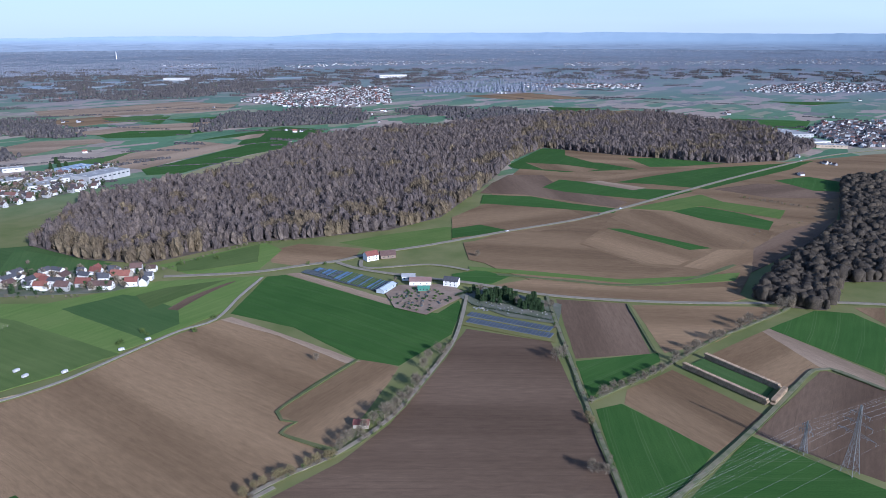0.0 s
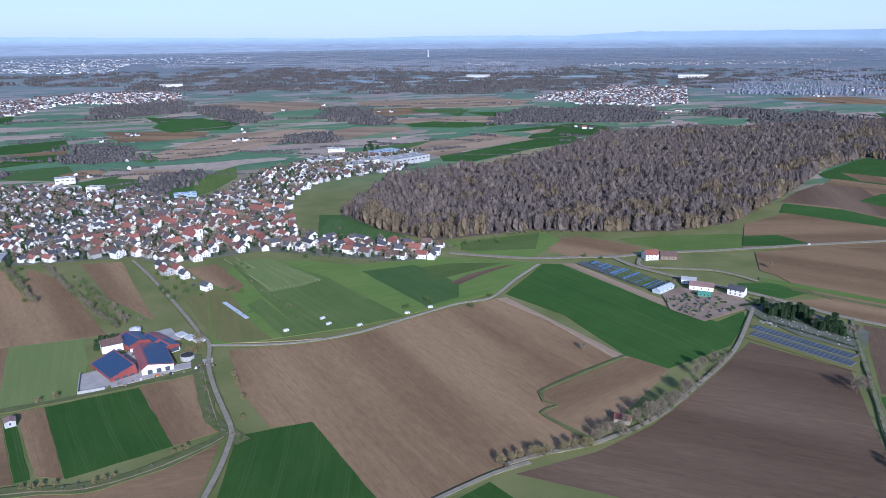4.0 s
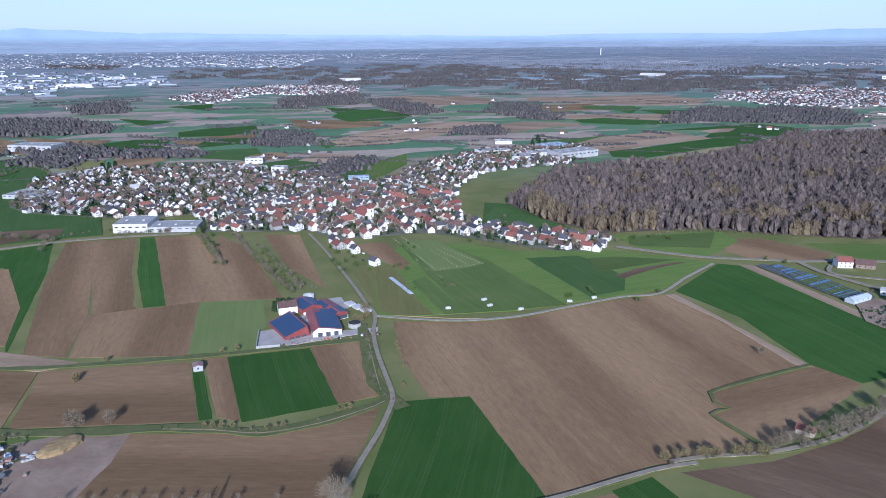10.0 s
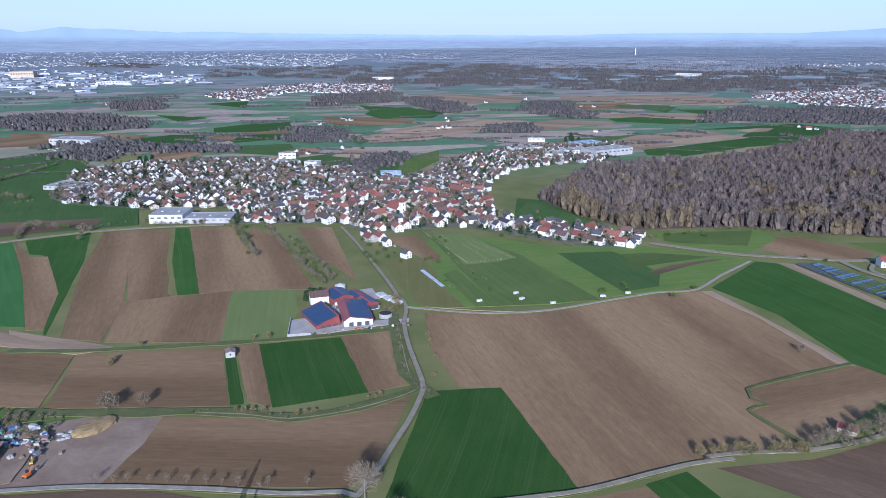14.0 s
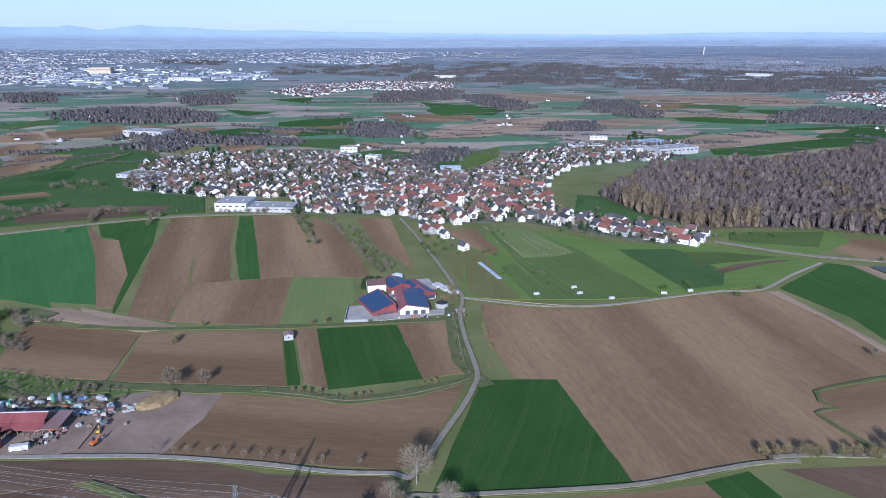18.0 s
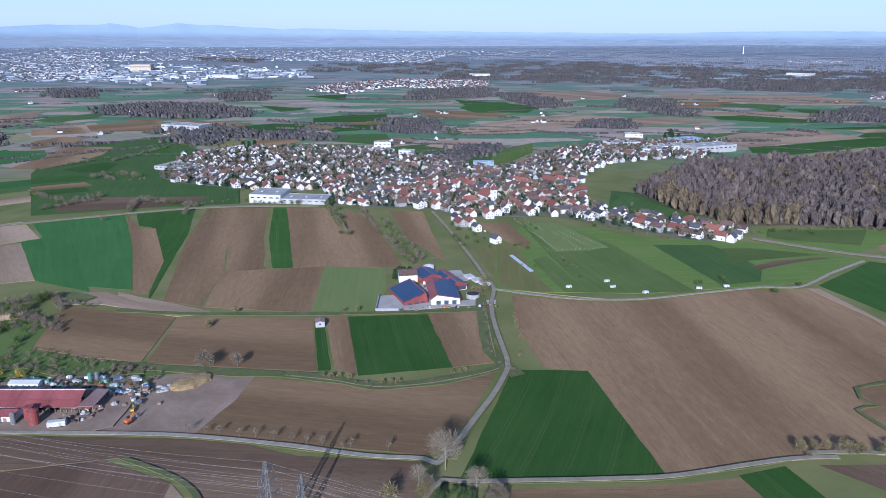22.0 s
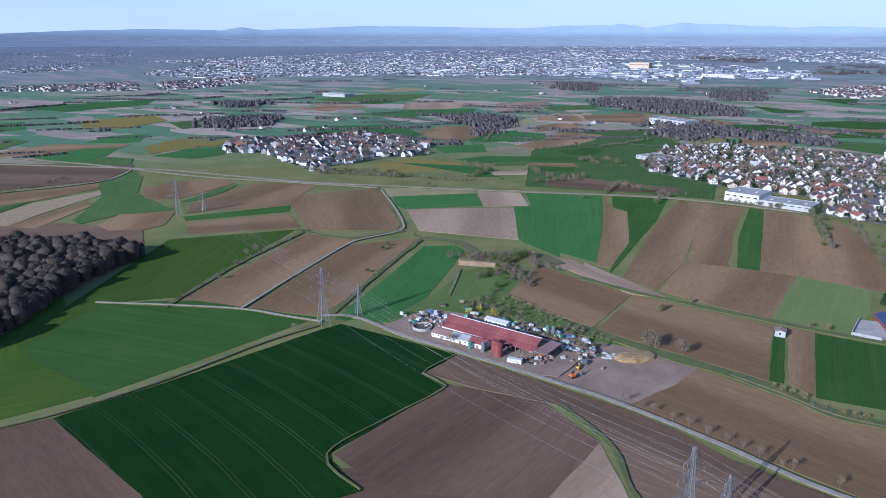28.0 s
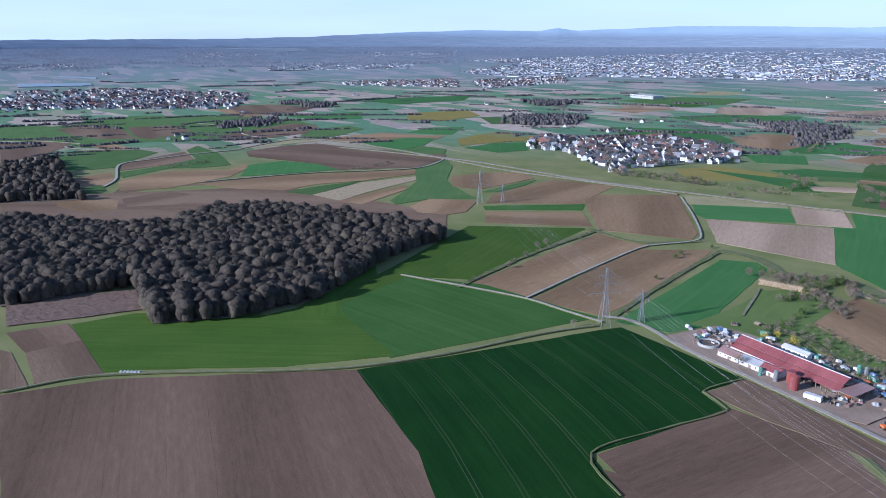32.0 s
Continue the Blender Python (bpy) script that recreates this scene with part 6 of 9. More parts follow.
plant("round", 9, (257.6, -95.2), (264.3, -94.1), (270.7, -92.4), (275.7, -93.7), (282.4, -92.0), (292.0, -90.2))
plant("round", 12, (299.8, -92.6), (307.2, -90.8), (313.2, -90.4), (321.0, -88.5), (330.2, -88.0), (344.3, -82.8))
plant("round", 9, (350.1, -76.7), (370.9, -67.6), (384.0, -61.4), (400.1, -58.0))
plant("round", 9, (327.5, -224.6), (326.2, -221.2), (328.8, -228.0))
plant("bud", 6, (378.4, -192.8), (373.4, -197.6))
plant("round", 11, (441.3, -136.8), (448.2, -137.8))
plant("round", 8, (413.5, -187.2), (424.9, -188.9), (428.4, -193.5), (437.0, -198.0), (449.8, -200.8), (459.2, -203.2), (469.8, -205.3))
plant("round", 10, (494.4, -206.7), (507.2, -210.6), (521.2, -212.3), (547.5, -216.8), (553.8, -221.5))
plant("round", 12, (584.6, -228.0), (597.6, -231.2), (648.9, -243.5), (659.3, -248.1), (674.4, -249.5))
plant("conifer", 11, (516.9, -23.6), (524.4, -23.6), (527.5, -27.7), (528.1, -33.5), (528.8, -39.1), (523.8, -47.0), (530.3, -60.2), (538.0, -60.9), (529.3, -70.5))
plant("conifer", 8, (523.0, -1.8), (531.4, 0.1), (524.7, -9.0))
plant("conifer", 9, (515.0, -16.2), (512.3, -22.4), (515.8, -31.7), (517.1, -38.1), (537.3, -30.7), (535.4, -38.0), (535.6, -43.3), (519.6, -57.8), (518.5, -63.1), (520.9, -68.6), (522.1, -72.4), (522.7, -77.7))
plant("round", 9, (529.6, -77.8), (536.3, -79.7), (528.8, -9.3), (524.1, -52.1))
plant("big", 7, (-293.4, -42.1))
plant("round", 7, (-447.6, 377.4), (-447.1, 387.9), (-282.2, 138.2), (-275.5, 142.5), (-259.3, 157.3), (-251.5, 163.1), (-241.9, 173.6), (-235.6, 177.6))
plant("round", 6, (-237.3, 115.7), (-229.7, 116.5), (-229.4, 135.5), (-219.0, 158.8), (-222.1, 174.5))
plant("forsythia", 6, (-208.4, 44.7), (-211.8, 36.0))
plant("conifer", 8, (27.2, 191.4), (30.7, 195.8), (34.7, 200.1), (39.1, 198.8))
plant("bud", 7, (86.3, 144.5), (92.3, 152.5), (94.4, 167.2), (83.9, 150.0))
plant("bud", 4, (102.6, 95.5), (99.8, 76.5), (98.3, 58.5), (91.1, 33.7), (101.4, 85.8))
plant("leafy", 7, (96.1, 273.7), (93.4, 289.1), (91.4, 303.0), (103.4, 299.6), (112.7, 310.8), (100.4, 330.6), (97.2, 353.1), (108.5, 361.1), (111.3, 327.6), (109.8, 284.5))
plant("leafy", 6, (-18.5, 437.5), (-14.3, 395.7), (-13.6, 362.8), (-16.7, 333.5), (-19.9, 408.8))
plant("leafy", 5, (26.5, 384.2), (28.7, 350.9), (32.9, 319.5), (36.1, 294.3), (39.2, 272.3), (41.2, 251.8), (45.6, 237.9), (34.4, 338.9))
plant("leafy", 5, (168.0, 333.1), (176.4, 341.9), (178.1, 325.8), (143.4, 269.4), (149.8, 273.2), (152.4, 257.8))
plant("leafy", 5, (340.0, 134.1), (311.6, 121.2), (260.7, 147.7), (263.8, 147.3), (286.0, 154.9), (285.5, 146.0))
plant("leafy", 6, (502.1, 168.9), (491.3, 183.0), (431.1, 288.2), (446.3, 274.9), (411.5, 287.6))
plant("round", 7, (-263.0, 411.5), (-183.9, 444.7), (-183.7, 428.6))
plant("bud", 5, (-104.0, 102.5), (-103.8, 105.5), (-89.3, 129.1), (-14.6, 120.7), (-4.7, 121.8))
plant("round", 6, (-408.0, 7.4), (-422.2, 39.2), (-434.5, 64.3), (-436.4, 76.4), (-431.1, 113.6))
plant("leafy", 5, (-347.3, 145.6), (-344.3, 133.7), (-320.8, 76.4), (-343.4, 184.2))
plant("round", 7, (505.5, 74.6), (624.1, 59.1), (334.1, 4.2), (314.3, 415.0))
plant("leafy", 8, (-236.6, 107.7), (-235.4, 117.3), (-236.3, 132.6), (-235.3, 148.7), (-218.1, 91.8), (-234.3, 165.8), (-230.5, 171.4), (-247.1, 150.0))
plant("leafy", 4, (119.9, 269.5), (147.2, 272.3), (146.0, 206.2), (174.5, 219.3), (174.6, 172.9), (172.1, 203.3))
plant("conifer", 13, (-181.8, 912.4), (-175.4, 938.9), (-165.6, 938.0))
plant("conifer", 14, (603.8, 973.2), (624.5, 984.8), (626.8, 962.4), (639.3, 1025.8))
plant("leafy", 7, (249.5, 365.5), (240.4, 330.0), (279.7, 362.3), (291.1, 343.7), (295.2, 324.3))
hrng = random.Random(19)
HEDGE_BARE, HEDGE_LEAF = [], []


def hedge(gap, high, *pts):
    for p in smooth_line(pts, gap):
        if hrng.random() < 0.82:
            s = (p.x + hrng.uniform(-1.8, 1.8), p.y + hrng.uniform(-1.8, 1.8), 0.3, high * hrng.uniform(0.6, 1.3), hrng.uniform(0, 6.28), hrng.randrange(2))
            (HEDGE_LEAF if hrng.random() < 0.28 else HEDGE_BARE).append(s)


# hedges and bushes along tracks and ditches: spacing, height, line
hedge(6, 5, (-567.2, 794.8), (-624.9, 964.1), (-699.3, 1182.1))
hedge(4, 5, (-558.8, 415.0), (-535.6, 417.8), (-509.0, 414.2))
hedge(5, 5, (-486.0, 552.3), (-467.3, 560.8), (-435.8, 553.7))
hedge(8, 6, (-695.3, 1155.5), (-660.5, 1273.7), (-619.7, 1386.8))
hedge(5, 5, (-341.2, 511.4), (-322.9, 522.5), (-301.4, 537.3))
hedge(6, 4, (-424.0, 447.3), (-404.2, 459.7), (-385.2, 471.3))
hedge(10, 5, (-1199.1, 1557.5), (-1042.0, 1645.7), (-833.6, 1592.2))
hedge(8, 5, (-1025.9, 895.0), (-949.9, 1014.7), (-865.0, 1011.0))
hedge(8, 4, (-628.5, 697.7), (-566.9, 740.1), (-562.9, 799.6))
hedge(2.2, 5, (28.9, 301.8), (36.0, 264.7), (45.4, 227.2))
hedge(2.5, 5, (30.2, 372.0), (38.1, 318.0), (49.0, 269.5), (52.6, 235.9))
hedge(1.8, 5.5, (-33.6, 467.5), (-24.5, 410.1), (-16.4, 363.6), (-9.0, 325.6))
hedge(2, 4.5, (-29.2, 448.1), (-18.8, 397.0), (-12.9, 342.2))
hedge(2, 4, (1.8, 452.3), (14.6, 376.4), (27.0, 311.6), (35.6, 259.9))
hedge(3, 4.5, (5.5, 438.3), (18.9, 353.6), (30.5, 288.7))
hedge(2.5, 5, (-120.3, 473.8), (-90.9, 473.2), (-60.9, 470.0))
hedge(3, 5, (-128.5, 494.3), (-98.3, 491.1))
hedge(3, 2.2, (-205.9, 81.8), (-172.4, 63.9), (-140.1, 47.0), (-118.6, 35.1))
hedge(3, 2.4, (-195.4, 71.7), (-160.8, 52.2))
hedge(3, 3, (38.9, 176.4), (44.2, 166.1), (49.9, 159.6))
hedge(4, 2.6, (-397.9, -46.3), (-422.2, 39.2), (-442.9, 153.7))
hedge(7, 2.6, (-291.0, 1.0), (-311.7, 77.6), (-334.0, 182.3))
hedge(6, 2.2, (-456.8, 145.7), (-393.0, 148.4), (-361.9, 195.4))
hedge(2.5, 4.5, (-285.8, 156.3), (-259.3, 157.3), (-230.0, 174.4), (-192.1, 148.1))
hedge(3, 3.5, (-215.6, 135.0), (-216.4, 90.7), (-213.2, 63.4))
hedge(4.5, 2.4, (-49.1, 26.4), (-21.9, 16.8), (1.9, 5.6), (33.0, 5.9))
hedge(3, 2.8, (86.1, 124.3), (78.3, 67.5), (75.1, 33.0), (83.9, 12.6))
hedge(4, 4.5, (399.6, -184.4), (474.3, -203.6), (547.5, -216.8), (644.6, -244.5))
hedge(9, 3.0, (536.3, -79.7), (463.1, -132.3), (384.1, -192.0), (333.1, -232.0))
hedge(9, 2.2, (832.1, -159.3), (926.4, -160.1), (1002.2, -189.5))
hedge(4, 3.5, (1112.9, -81.4), (1098.4, -155.1), (1099.0, -212.7))
hedge(3, 3.2, (250.6, -97.6), (219.3, -90.7), (197.1, -90.1))
hedge(3, 4.0, (423.6, -54.0), (366.2, -76.4), (309.4, -93.6), (272.1, -99.4))
hedge(4, 3, (40.8, 289.3), (46.4, 245.5), (64.3, 232.6))
hedge(9, 1.8, (101.1, 272.3), (131.6, 221.5), (159.5, 148.8))
hedge(5, 2, (165.6, 312.2), (171.5, 252.4), (181.3, 199.6))
hedge(6, 3.5, (389.1, 285.6), (486.5, 293.4), (557.3, 259.1))
hedge(4, 4, (-137.2, 571.8), (-76.9, 545.5), (-31.0, 541.8))
hedge(5, 3, (-178.9, 482.8), (-146.8, 499.5))
hedge(4, 4, (-875.4, 203.1), (-860.0, 146.6), (-853.2, 98.9))
hedge(2, 4, (-1028.7, -60.7), (-1041.9, -0.1))
hedge(9, 3, (-499.1, 344.8), (-473.9, 431.6), (-405.1, 484.1))
hedge(7, 3, (-259.8, 476.6), (-231.2, 492.5), (-193.8, 502.2))
hedge(6, 4, (235.4, 360.8), (255.1, 326.6), (295.9, 275.5))
hedge(3, 5, (-247.7, 133.9), (-237.0, 143.4), (-230.8, 177.6), (-211.8, 146.1))
hedge(3, 5, (-238.1, 103.2), (-235.7, 122.3), (-220.5, 110.7))
hedge(3, 2.5, (-205.8, 73.1), (-172.9, 62.8), (-135.8, 45.2))
hedge(2.5, 5, (-445, 743), (-413, 785), (-379, 830))
hedge(2.5, 5, (-363, 802), (-339, 867), (-314, 948))
hedge(4, 7, (-350, 655), (-330, 684), (-288, 661))
hedge(3, 6, (-389, 558), (-330, 513), (-301, 538))
hedge(3, 6, (-345, 472), (-324, 495), (-300, 514))
hedge(5, 6, (-328, 652), (-301, 633), (-280, 644))
hedge(4, 7, (-247, 451), (-244, 500), (-179, 467))
hedge(5, 5, (-306, 1000), (-260, 908), (-234, 768))
hedge(2.6, 7, (-637, 400), (-587, 418), (-524, 437))
hedge(3, 6, (-619, 389), (-568, 405), (-507, 424))
hedge(5, 6, (-511, 430), (-459, 431), (-410, 442))
hedge(5, 7, (-463, 542), (-428, 516), (-435, 463))
stamp("hedge_row", [twig_tree(601 + i, 1.0, 0.46, 170, 0.08, 0.022, 4, 0.2, 4) for i in range(2)], HEDGE_BARE, ["bark", "twig_pale"], "bare brown hedge bushes along tracks and ditches", "hedge")
stamp("hedge_green", [bush(611 + i, 1.0, 0.5, 130, 0.1) for i in range(2)], HEDGE_LEAF, ["bark", "leaf"], "greening hedge bushes along tracks and ditches", "hedge")

# ---- building materials ----
def corrugated(name, c1, c2, period=0.35, rough=0.55, metal=0.0):
    """Sheet roofing: ribs down the slope, sheets of slightly different shade, streaks of dirt."""
    m, n, l, b = material(name)
    v = coords(n, l)
    c = ramp(n, l, noise_tex(n, l, coords(n, l, scale=(0.22, 0.05, 0.05)), 1.0, 4), [(0.3, c1), (0.7, c2)])
    c = mixed(n, l, c, ramp(n, l, noise_tex(n, l, v, 1.5, 4), [(0.3, (0.78, 0.78, 0.78)), (0.7, (1.15, 1.15, 1.15))]), 0.7, "MULTIPLY")
    l.new(c, b.inputs["Base Color"])
    w = n.new("ShaderNodeTexWave")
    w.inputs["Scale"].default_value = 0.314 / period / 2
    l.new(v, w.inputs["Vector"])
    bumped(n, l, b, w.outputs["Fac"], 0.4, 0.05)
    b.inputs["Roughness"].default_value, b.inputs["Metallic"].default_value = rough, metal
    return m


def tiled(name, c1, c2):
    """Roof tiles: courses across the slope and single tiles of uneven firing."""
    m, n, l, b = material(name)
    v = coords(n, l)
    c = ramp(n, l, noise_tex(n, l, v, 3.2, 3), [(0.3, c1), (0.7, c2)])
    c = mixed(n, l, c, ramp(n, l, noise_tex(n, l, v, 0.5, 4), [(0.3, (0.75, 0.75, 0.75)), (0.7, (1.2, 1.2, 1.2))]), 0.8, "MULTIPLY")
    l.new(random_tint(n, l, c, 0.75, 1.2), b.inputs["Base Color"])
    w = n.new("ShaderNodeTexWave")
    w.bands_direction = "Z"
    w.inputs["Scale"].default_value = 0.6
    l.new(v, w.inputs["Vector"])
    bumped(n, l, b, w.outputs["Fac"], 0.4, 0.04)
    b.inputs["Roughness"].default_value = 0.75
    return m


MAT.update({
    "plaster": plain_mat("white_plaster", (0.64, 0.63, 0.61), (0.80, 0.79, 0.77), 0.4, 0.85, tint=(0.86, 1.05)),
    "cream": plain_mat("cream_plaster", (0.46, 0.41, 0.33), (0.58, 0.52, 0.43), 0.4, 0.85, tint=(0.8, 1.05)),
    "grey_wall": plain_mat("grey_plaster", (0.30, 0.30, 0.29), (0.42, 0.42, 0.40), 0.4, 0.85, tint=(0.8, 1.1)),
    "tile_red": tiled("red_tiles", (0.165, 0.055, 0.042), (0.235, 0.085, 0.064)),
    "tile_orange": tiled("orange_red_tiles", (0.190, 0.074, 0.052), (0.275, 0.110, 0.078)),
    "tile_brown": tiled("brown_tiles", (0.080, 0.048, 0.040), (0.135, 0.080, 0.066)),
    "tile_grey": tiled("slate_grey_tiles", (0.044, 0.045, 0.052), (0.088, 0.088, 0.096)),
    "pane": plain_mat("window_glass", (0.025, 0.030, 0.040), (0.05, 0.06, 0.075), 0.8, 0.15),
    "timber": plain_mat("grey_timber", (0.16, 0.12, 0.09), (0.27, 0.21, 0.16), 0.6, 0.9),
    "red_sheet": corrugated("faded_red_sheet", (0.20, 0.055, 0.055), (0.29, 0.090, 0.085)),
    "red_wall": corrugated("red_cladding", (0.20, 0.042, 0.038), (0.27, 0.066, 0.058)),
    "brown_sheet": corrugated("brown_fibre_sheet", (0.22, 0.13, 0.11), (0.31, 0.20, 0.17)),
    "grey_sheet": corrugated("grey_fibre_sheet", (0.30, 0.30, 0.30), (0.44, 0.44, 0.44)),
    "white_sheet": corrugated("white_cladding", (0.46, 0.455, 0.44), (0.60, 0.595, 0.58)),
    "damp_litter": plain_mat("dark_dry_crust", (0.05, 0.04, 0.032), (0.13, 0.10, 0.075), 0.3, 0.95),
    "flat_roof": plain_mat("gravel_roof", (0.24, 0.24, 0.235), (0.36, 0.36, 0.35), 0.12, 0.9),
    "blue_sheet": corrugated("blue_grey_cladding", (0.20, 0.27, 0.36), (0.30, 0.37, 0.46)),
    "tan_sheet": corrugated("tan_cladding", (0.42, 0.33, 0.24), (0.55, 0.44, 0.33)),
    "solar": plain_mat("solar_cells", (0.022, 0.050, 0.105), (0.034, 0.072, 0.145), 0.15, 0.4, spec=0.3),
    "steel": plain_mat("galvanised_steel", (0.22, 0.23, 0.23), (0.32, 0.33, 0.33), 1.0, 0.55, 0.5),
    "cable": plain_mat("aluminium_cable", (0.22, 0.22, 0.22), (0.32, 0.32, 0.32), 1.0, 0.6, 0.2),
    "rubber": plain_mat("black_rubber", (0.02, 0.02, 0.02), (0.04, 0.04, 0.04), 2.0, 0.9),
    "orange": plain_mat("orange_machine_paint", (0.55, 0.13, 0.03), (0.65, 0.17, 0.04), 1.0, 0.5),
    "yellow": plain_mat("yellow_machine_paint", (0.60, 0.38, 0.04), (0.70, 0.46, 0.06), 1.0, 0.5),
    "tarp": plain_mat("blue_tarpaulin", (0.06, 0.12, 0.22), (0.11, 0.19, 0.30), 1.0, 0.5),
    "green_paint": plain_mat("green_paint", (0.06, 0.20, 0.14), (0.10, 0.28, 0.20), 1.0, 0.6),
    "bale": plain_mat("pressed_straw", (0.26, 0.185, 0.115), (0.40, 0.30, 0.195), 1.6, 0.95, bump=0.1, tint=(0.75, 1.1)),
    "heap": plain_mat("sandy_spoil", (0.19, 0.13, 0.062), (0.32, 0.23, 0.115), 0.3, 0.95, bump=0.3),
    "glass_house": plain_mat("greenhouse_film", (0.36, 0.42, 0.46), (0.52, 0.57, 0.60), 0.5, 0.3),
    "frame_glass": plain_mat("cold_frame_glass", (0.035, 0.045, 0.06), (0.075, 0.09, 0.115), 0.5, 0.45),
    "nursery": plain_mat("nursery_rows", (0.035, 0.045, 0.055), (0.13, 0.14, 0.13), 0.35, 0.8),
    "car_white": plain_mat("white_car_paint", (0.70, 0.70, 0.70), (0.78, 0.78, 0.78), 1.0, 0.3),
    "car_dark": plain_mat("dark_car_paint", (0.04, 0.045, 0.055), (0.07, 0.075, 0.09), 1.0, 0.3),
})


# ---- village houses ----
def gable_walls(w, d, h, rise):
    bm = bmesh.new()
    lo = [bm.verts.new((x, y, -0.4)) for x, y in ((-w, -d), (w, -d), (w, d), (-w, d))]
    hi = [bm.verts.new((x, y, h)) for x, y in ((-w, -d), (w, -d), (w, d), (-w, d))]
    a, b = bm.verts.new((0, -d, h + rise)), bm.verts.new((0, d, h + rise))
    bm.faces.new((lo[0], lo[1], hi[1], a, hi[0]))
    bm.faces.new((lo[2], lo[3], hi[3], b, hi[2]))
    bm.faces.new((lo[1], lo[2], hi[2], hi[1]))
    bm.faces.new((lo[3], lo[0], hi[0], hi[3]))
    bm.faces.new(lo[::-1])
    return bm


def roof_slopes(w, d, h, rise, over=0.5, thick=0.22, left=True, right=True):
    """Two slopes that stand over the walls, as solid slabs."""
    bm = bmesh.new()
    k = rise / w
    for s, on in ((-1, left), (1, right)):
        if not on:
            continue
        e = w + over
        pts = [(0, h + rise + 0.03), (s * e, h + rise + 0.03 - k * e), (s * e, h + rise + 0.03 + thick - k * e), (0, h + rise + 0.03 + thick)]
        f = [bm.verts.new((x, -d - over, z)) for x, z in pts]
        r = [bm.verts.new((x, d + over, z)) for x, z in pts]
        for i in range(4):
            bm.faces.new((f[i], f[(i + 1) % 4], r[(i + 1) % 4], r[i]))
        bm.faces.new(f[::-1])
        bm.faces.new(r)
    bmesh.ops.recalc_face_normals(bm, faces=bm.faces[:])
    return bm


MESHES = {}


def shared(key, make, mat):
    """One mesh for all alike pieces."""
    if (key, mat) not in MESHES:
        bm = make()
        me = bpy.data.meshes.new(key)
        bm.to_mesh(me)
        bm.free()
        me.materials.append(MAT[mat])
        MESHES[key, mat] = me
    return MESHES[key, mat]


def piece(name, key, make, mat, parent, x=0.0, y=0.0, z=0.0, rx=0.0, ry=0.0, rz=0.0, label=""):
    ob = new(name, shared(key, make, mat))
    ob.parent = parent
    ob.matrix_basis = pose(x, y, z, rx, ry, rz)
    if label:
        ob["label"] = label
    return ob


def window_box():
    return boxes((-0.5, -0.06, 0, 0.5, 0.06, 1.3))


def house(root, w, d, h, rise, wall, roof, rooms=True):
    """A gabled house: walls, roof, chimney, windows, door."""
    part("wall", gable_walls(w, d, h, rise), wall, root)
    part("roof", roof_slopes(w, d, h, rise), roof, root)
    part("chimney", boxes((0.6, d * 0.3, h + rise * 0.4, 1.2, d * 0.3 + 0.7, h + rise + 0.9)), "tile_brown", root, "brick chimney")
    if rooms:
        for z in (1.0, 3.7):
            if z + 1.3 < h + rise * 0.4:
                for x in (-0.5, 0.5):
                    piece("window", "window", window_box, "pane", root, x * w, -d, z)
        for y in (-0.45, 0.45):
            piece("window", "window", window_box, "pane", root, w, y * d, 1.0, 0, 0, 90)
        piece("door", "door", lambda: boxes((-0.5, -0.06, 0, 0.5, 0.06, 2.1)), "timber", root, 0, -d, 0)
    return root


HOUSES = [
    (3.7, 5.0, 4.8, 3.3, "plaster", "tile_grey", "white gabled house with a slate grey roof"),
    (4.0, 5.4, 4.5, 3.5, "plaster", "tile_brown", "white gabled house with a brown tiled roof"),
    (4.0, 5.8, 5.0, 3.5, "plaster", "tile_red", "white gabled house with a red tiled roof"),
    (4.4, 5.0, 4.4, 3.2, "cream", "tile_brown", "cream house with a brown tiled roof"),
    (3.5, 4.6, 4.8, 3.0, "plaster", "tile_grey", "small white house with a dark roof"),
    (4.4, 6.6, 4.8, 3.8, "grey_wall", "tile_brown", "grey rendered house with a brown roof"),
    (4.8, 7.2, 4.2, 4.0, "grey_wall", "tile_red", "old farmhouse with a broad red roof"),
    (3.9, 4.9, 5.6, 2.8, "plaster", "tile_grey", "tall white house with a flat-pitched grey roof"),
    (4.2, 6.4, 5.0, 3.4, "plaster", "tile_orange", "white house with a bright orange red tiled roof"),
    (5.4, 9.5, 4.6, 4.2, "cream", "tile_orange", "long cream farm building with an orange red roof"),
    (4.6, 8.2, 6.2, 2.4, "plaster", "tile_grey", "white apartment house with a low grey roof"),
]
HOUSE_MODELS = []
for w, d, h, rise, wall, roof, label in HOUSES:
    root = empty("house", 0, 0)
    house(root, w, d, h, rise, wall, roof)
    tagged(root, label, "house", group="village houses")
    HOUSE_MODELS.append(root)

CHURCH = (159.0, 446.0)
KEEP_CLEAR = [(CHURCH, 17), ((-105, 500), 40), ((-60, 490), 40), ((-257, 715), 34), ((76, 806), 14), ((130, 765), 24), ((197, 708), 22), ((615, 800), 44), ((560, 826), 30), ((505, 815), 28), ((492, 885), 28), ((626, 915), 30), ((50, 910), 18)]
LANE = smooth_line([(118.0, 405.0), (122.0, 345.0), (111.0, 262.0)], 8)
vrng = random.Random(5)
sites = []
for x, y in scatter(TOWN_MAIN, 18.3, 21, 0.40):
    if any(math.dist((x, y), c) < r for c, r in KEEP_CLEAR):
        continue
    street = 25 + 55 * noise.noise((x * 0.004, y * 0.004, 9))
    sites.append((math.dist((x, y), EYE), x, y, street + vrng.choice((0, 0, 90, 180)) + vrng.gauss(0, 5)))
sites.sort()
spare = []
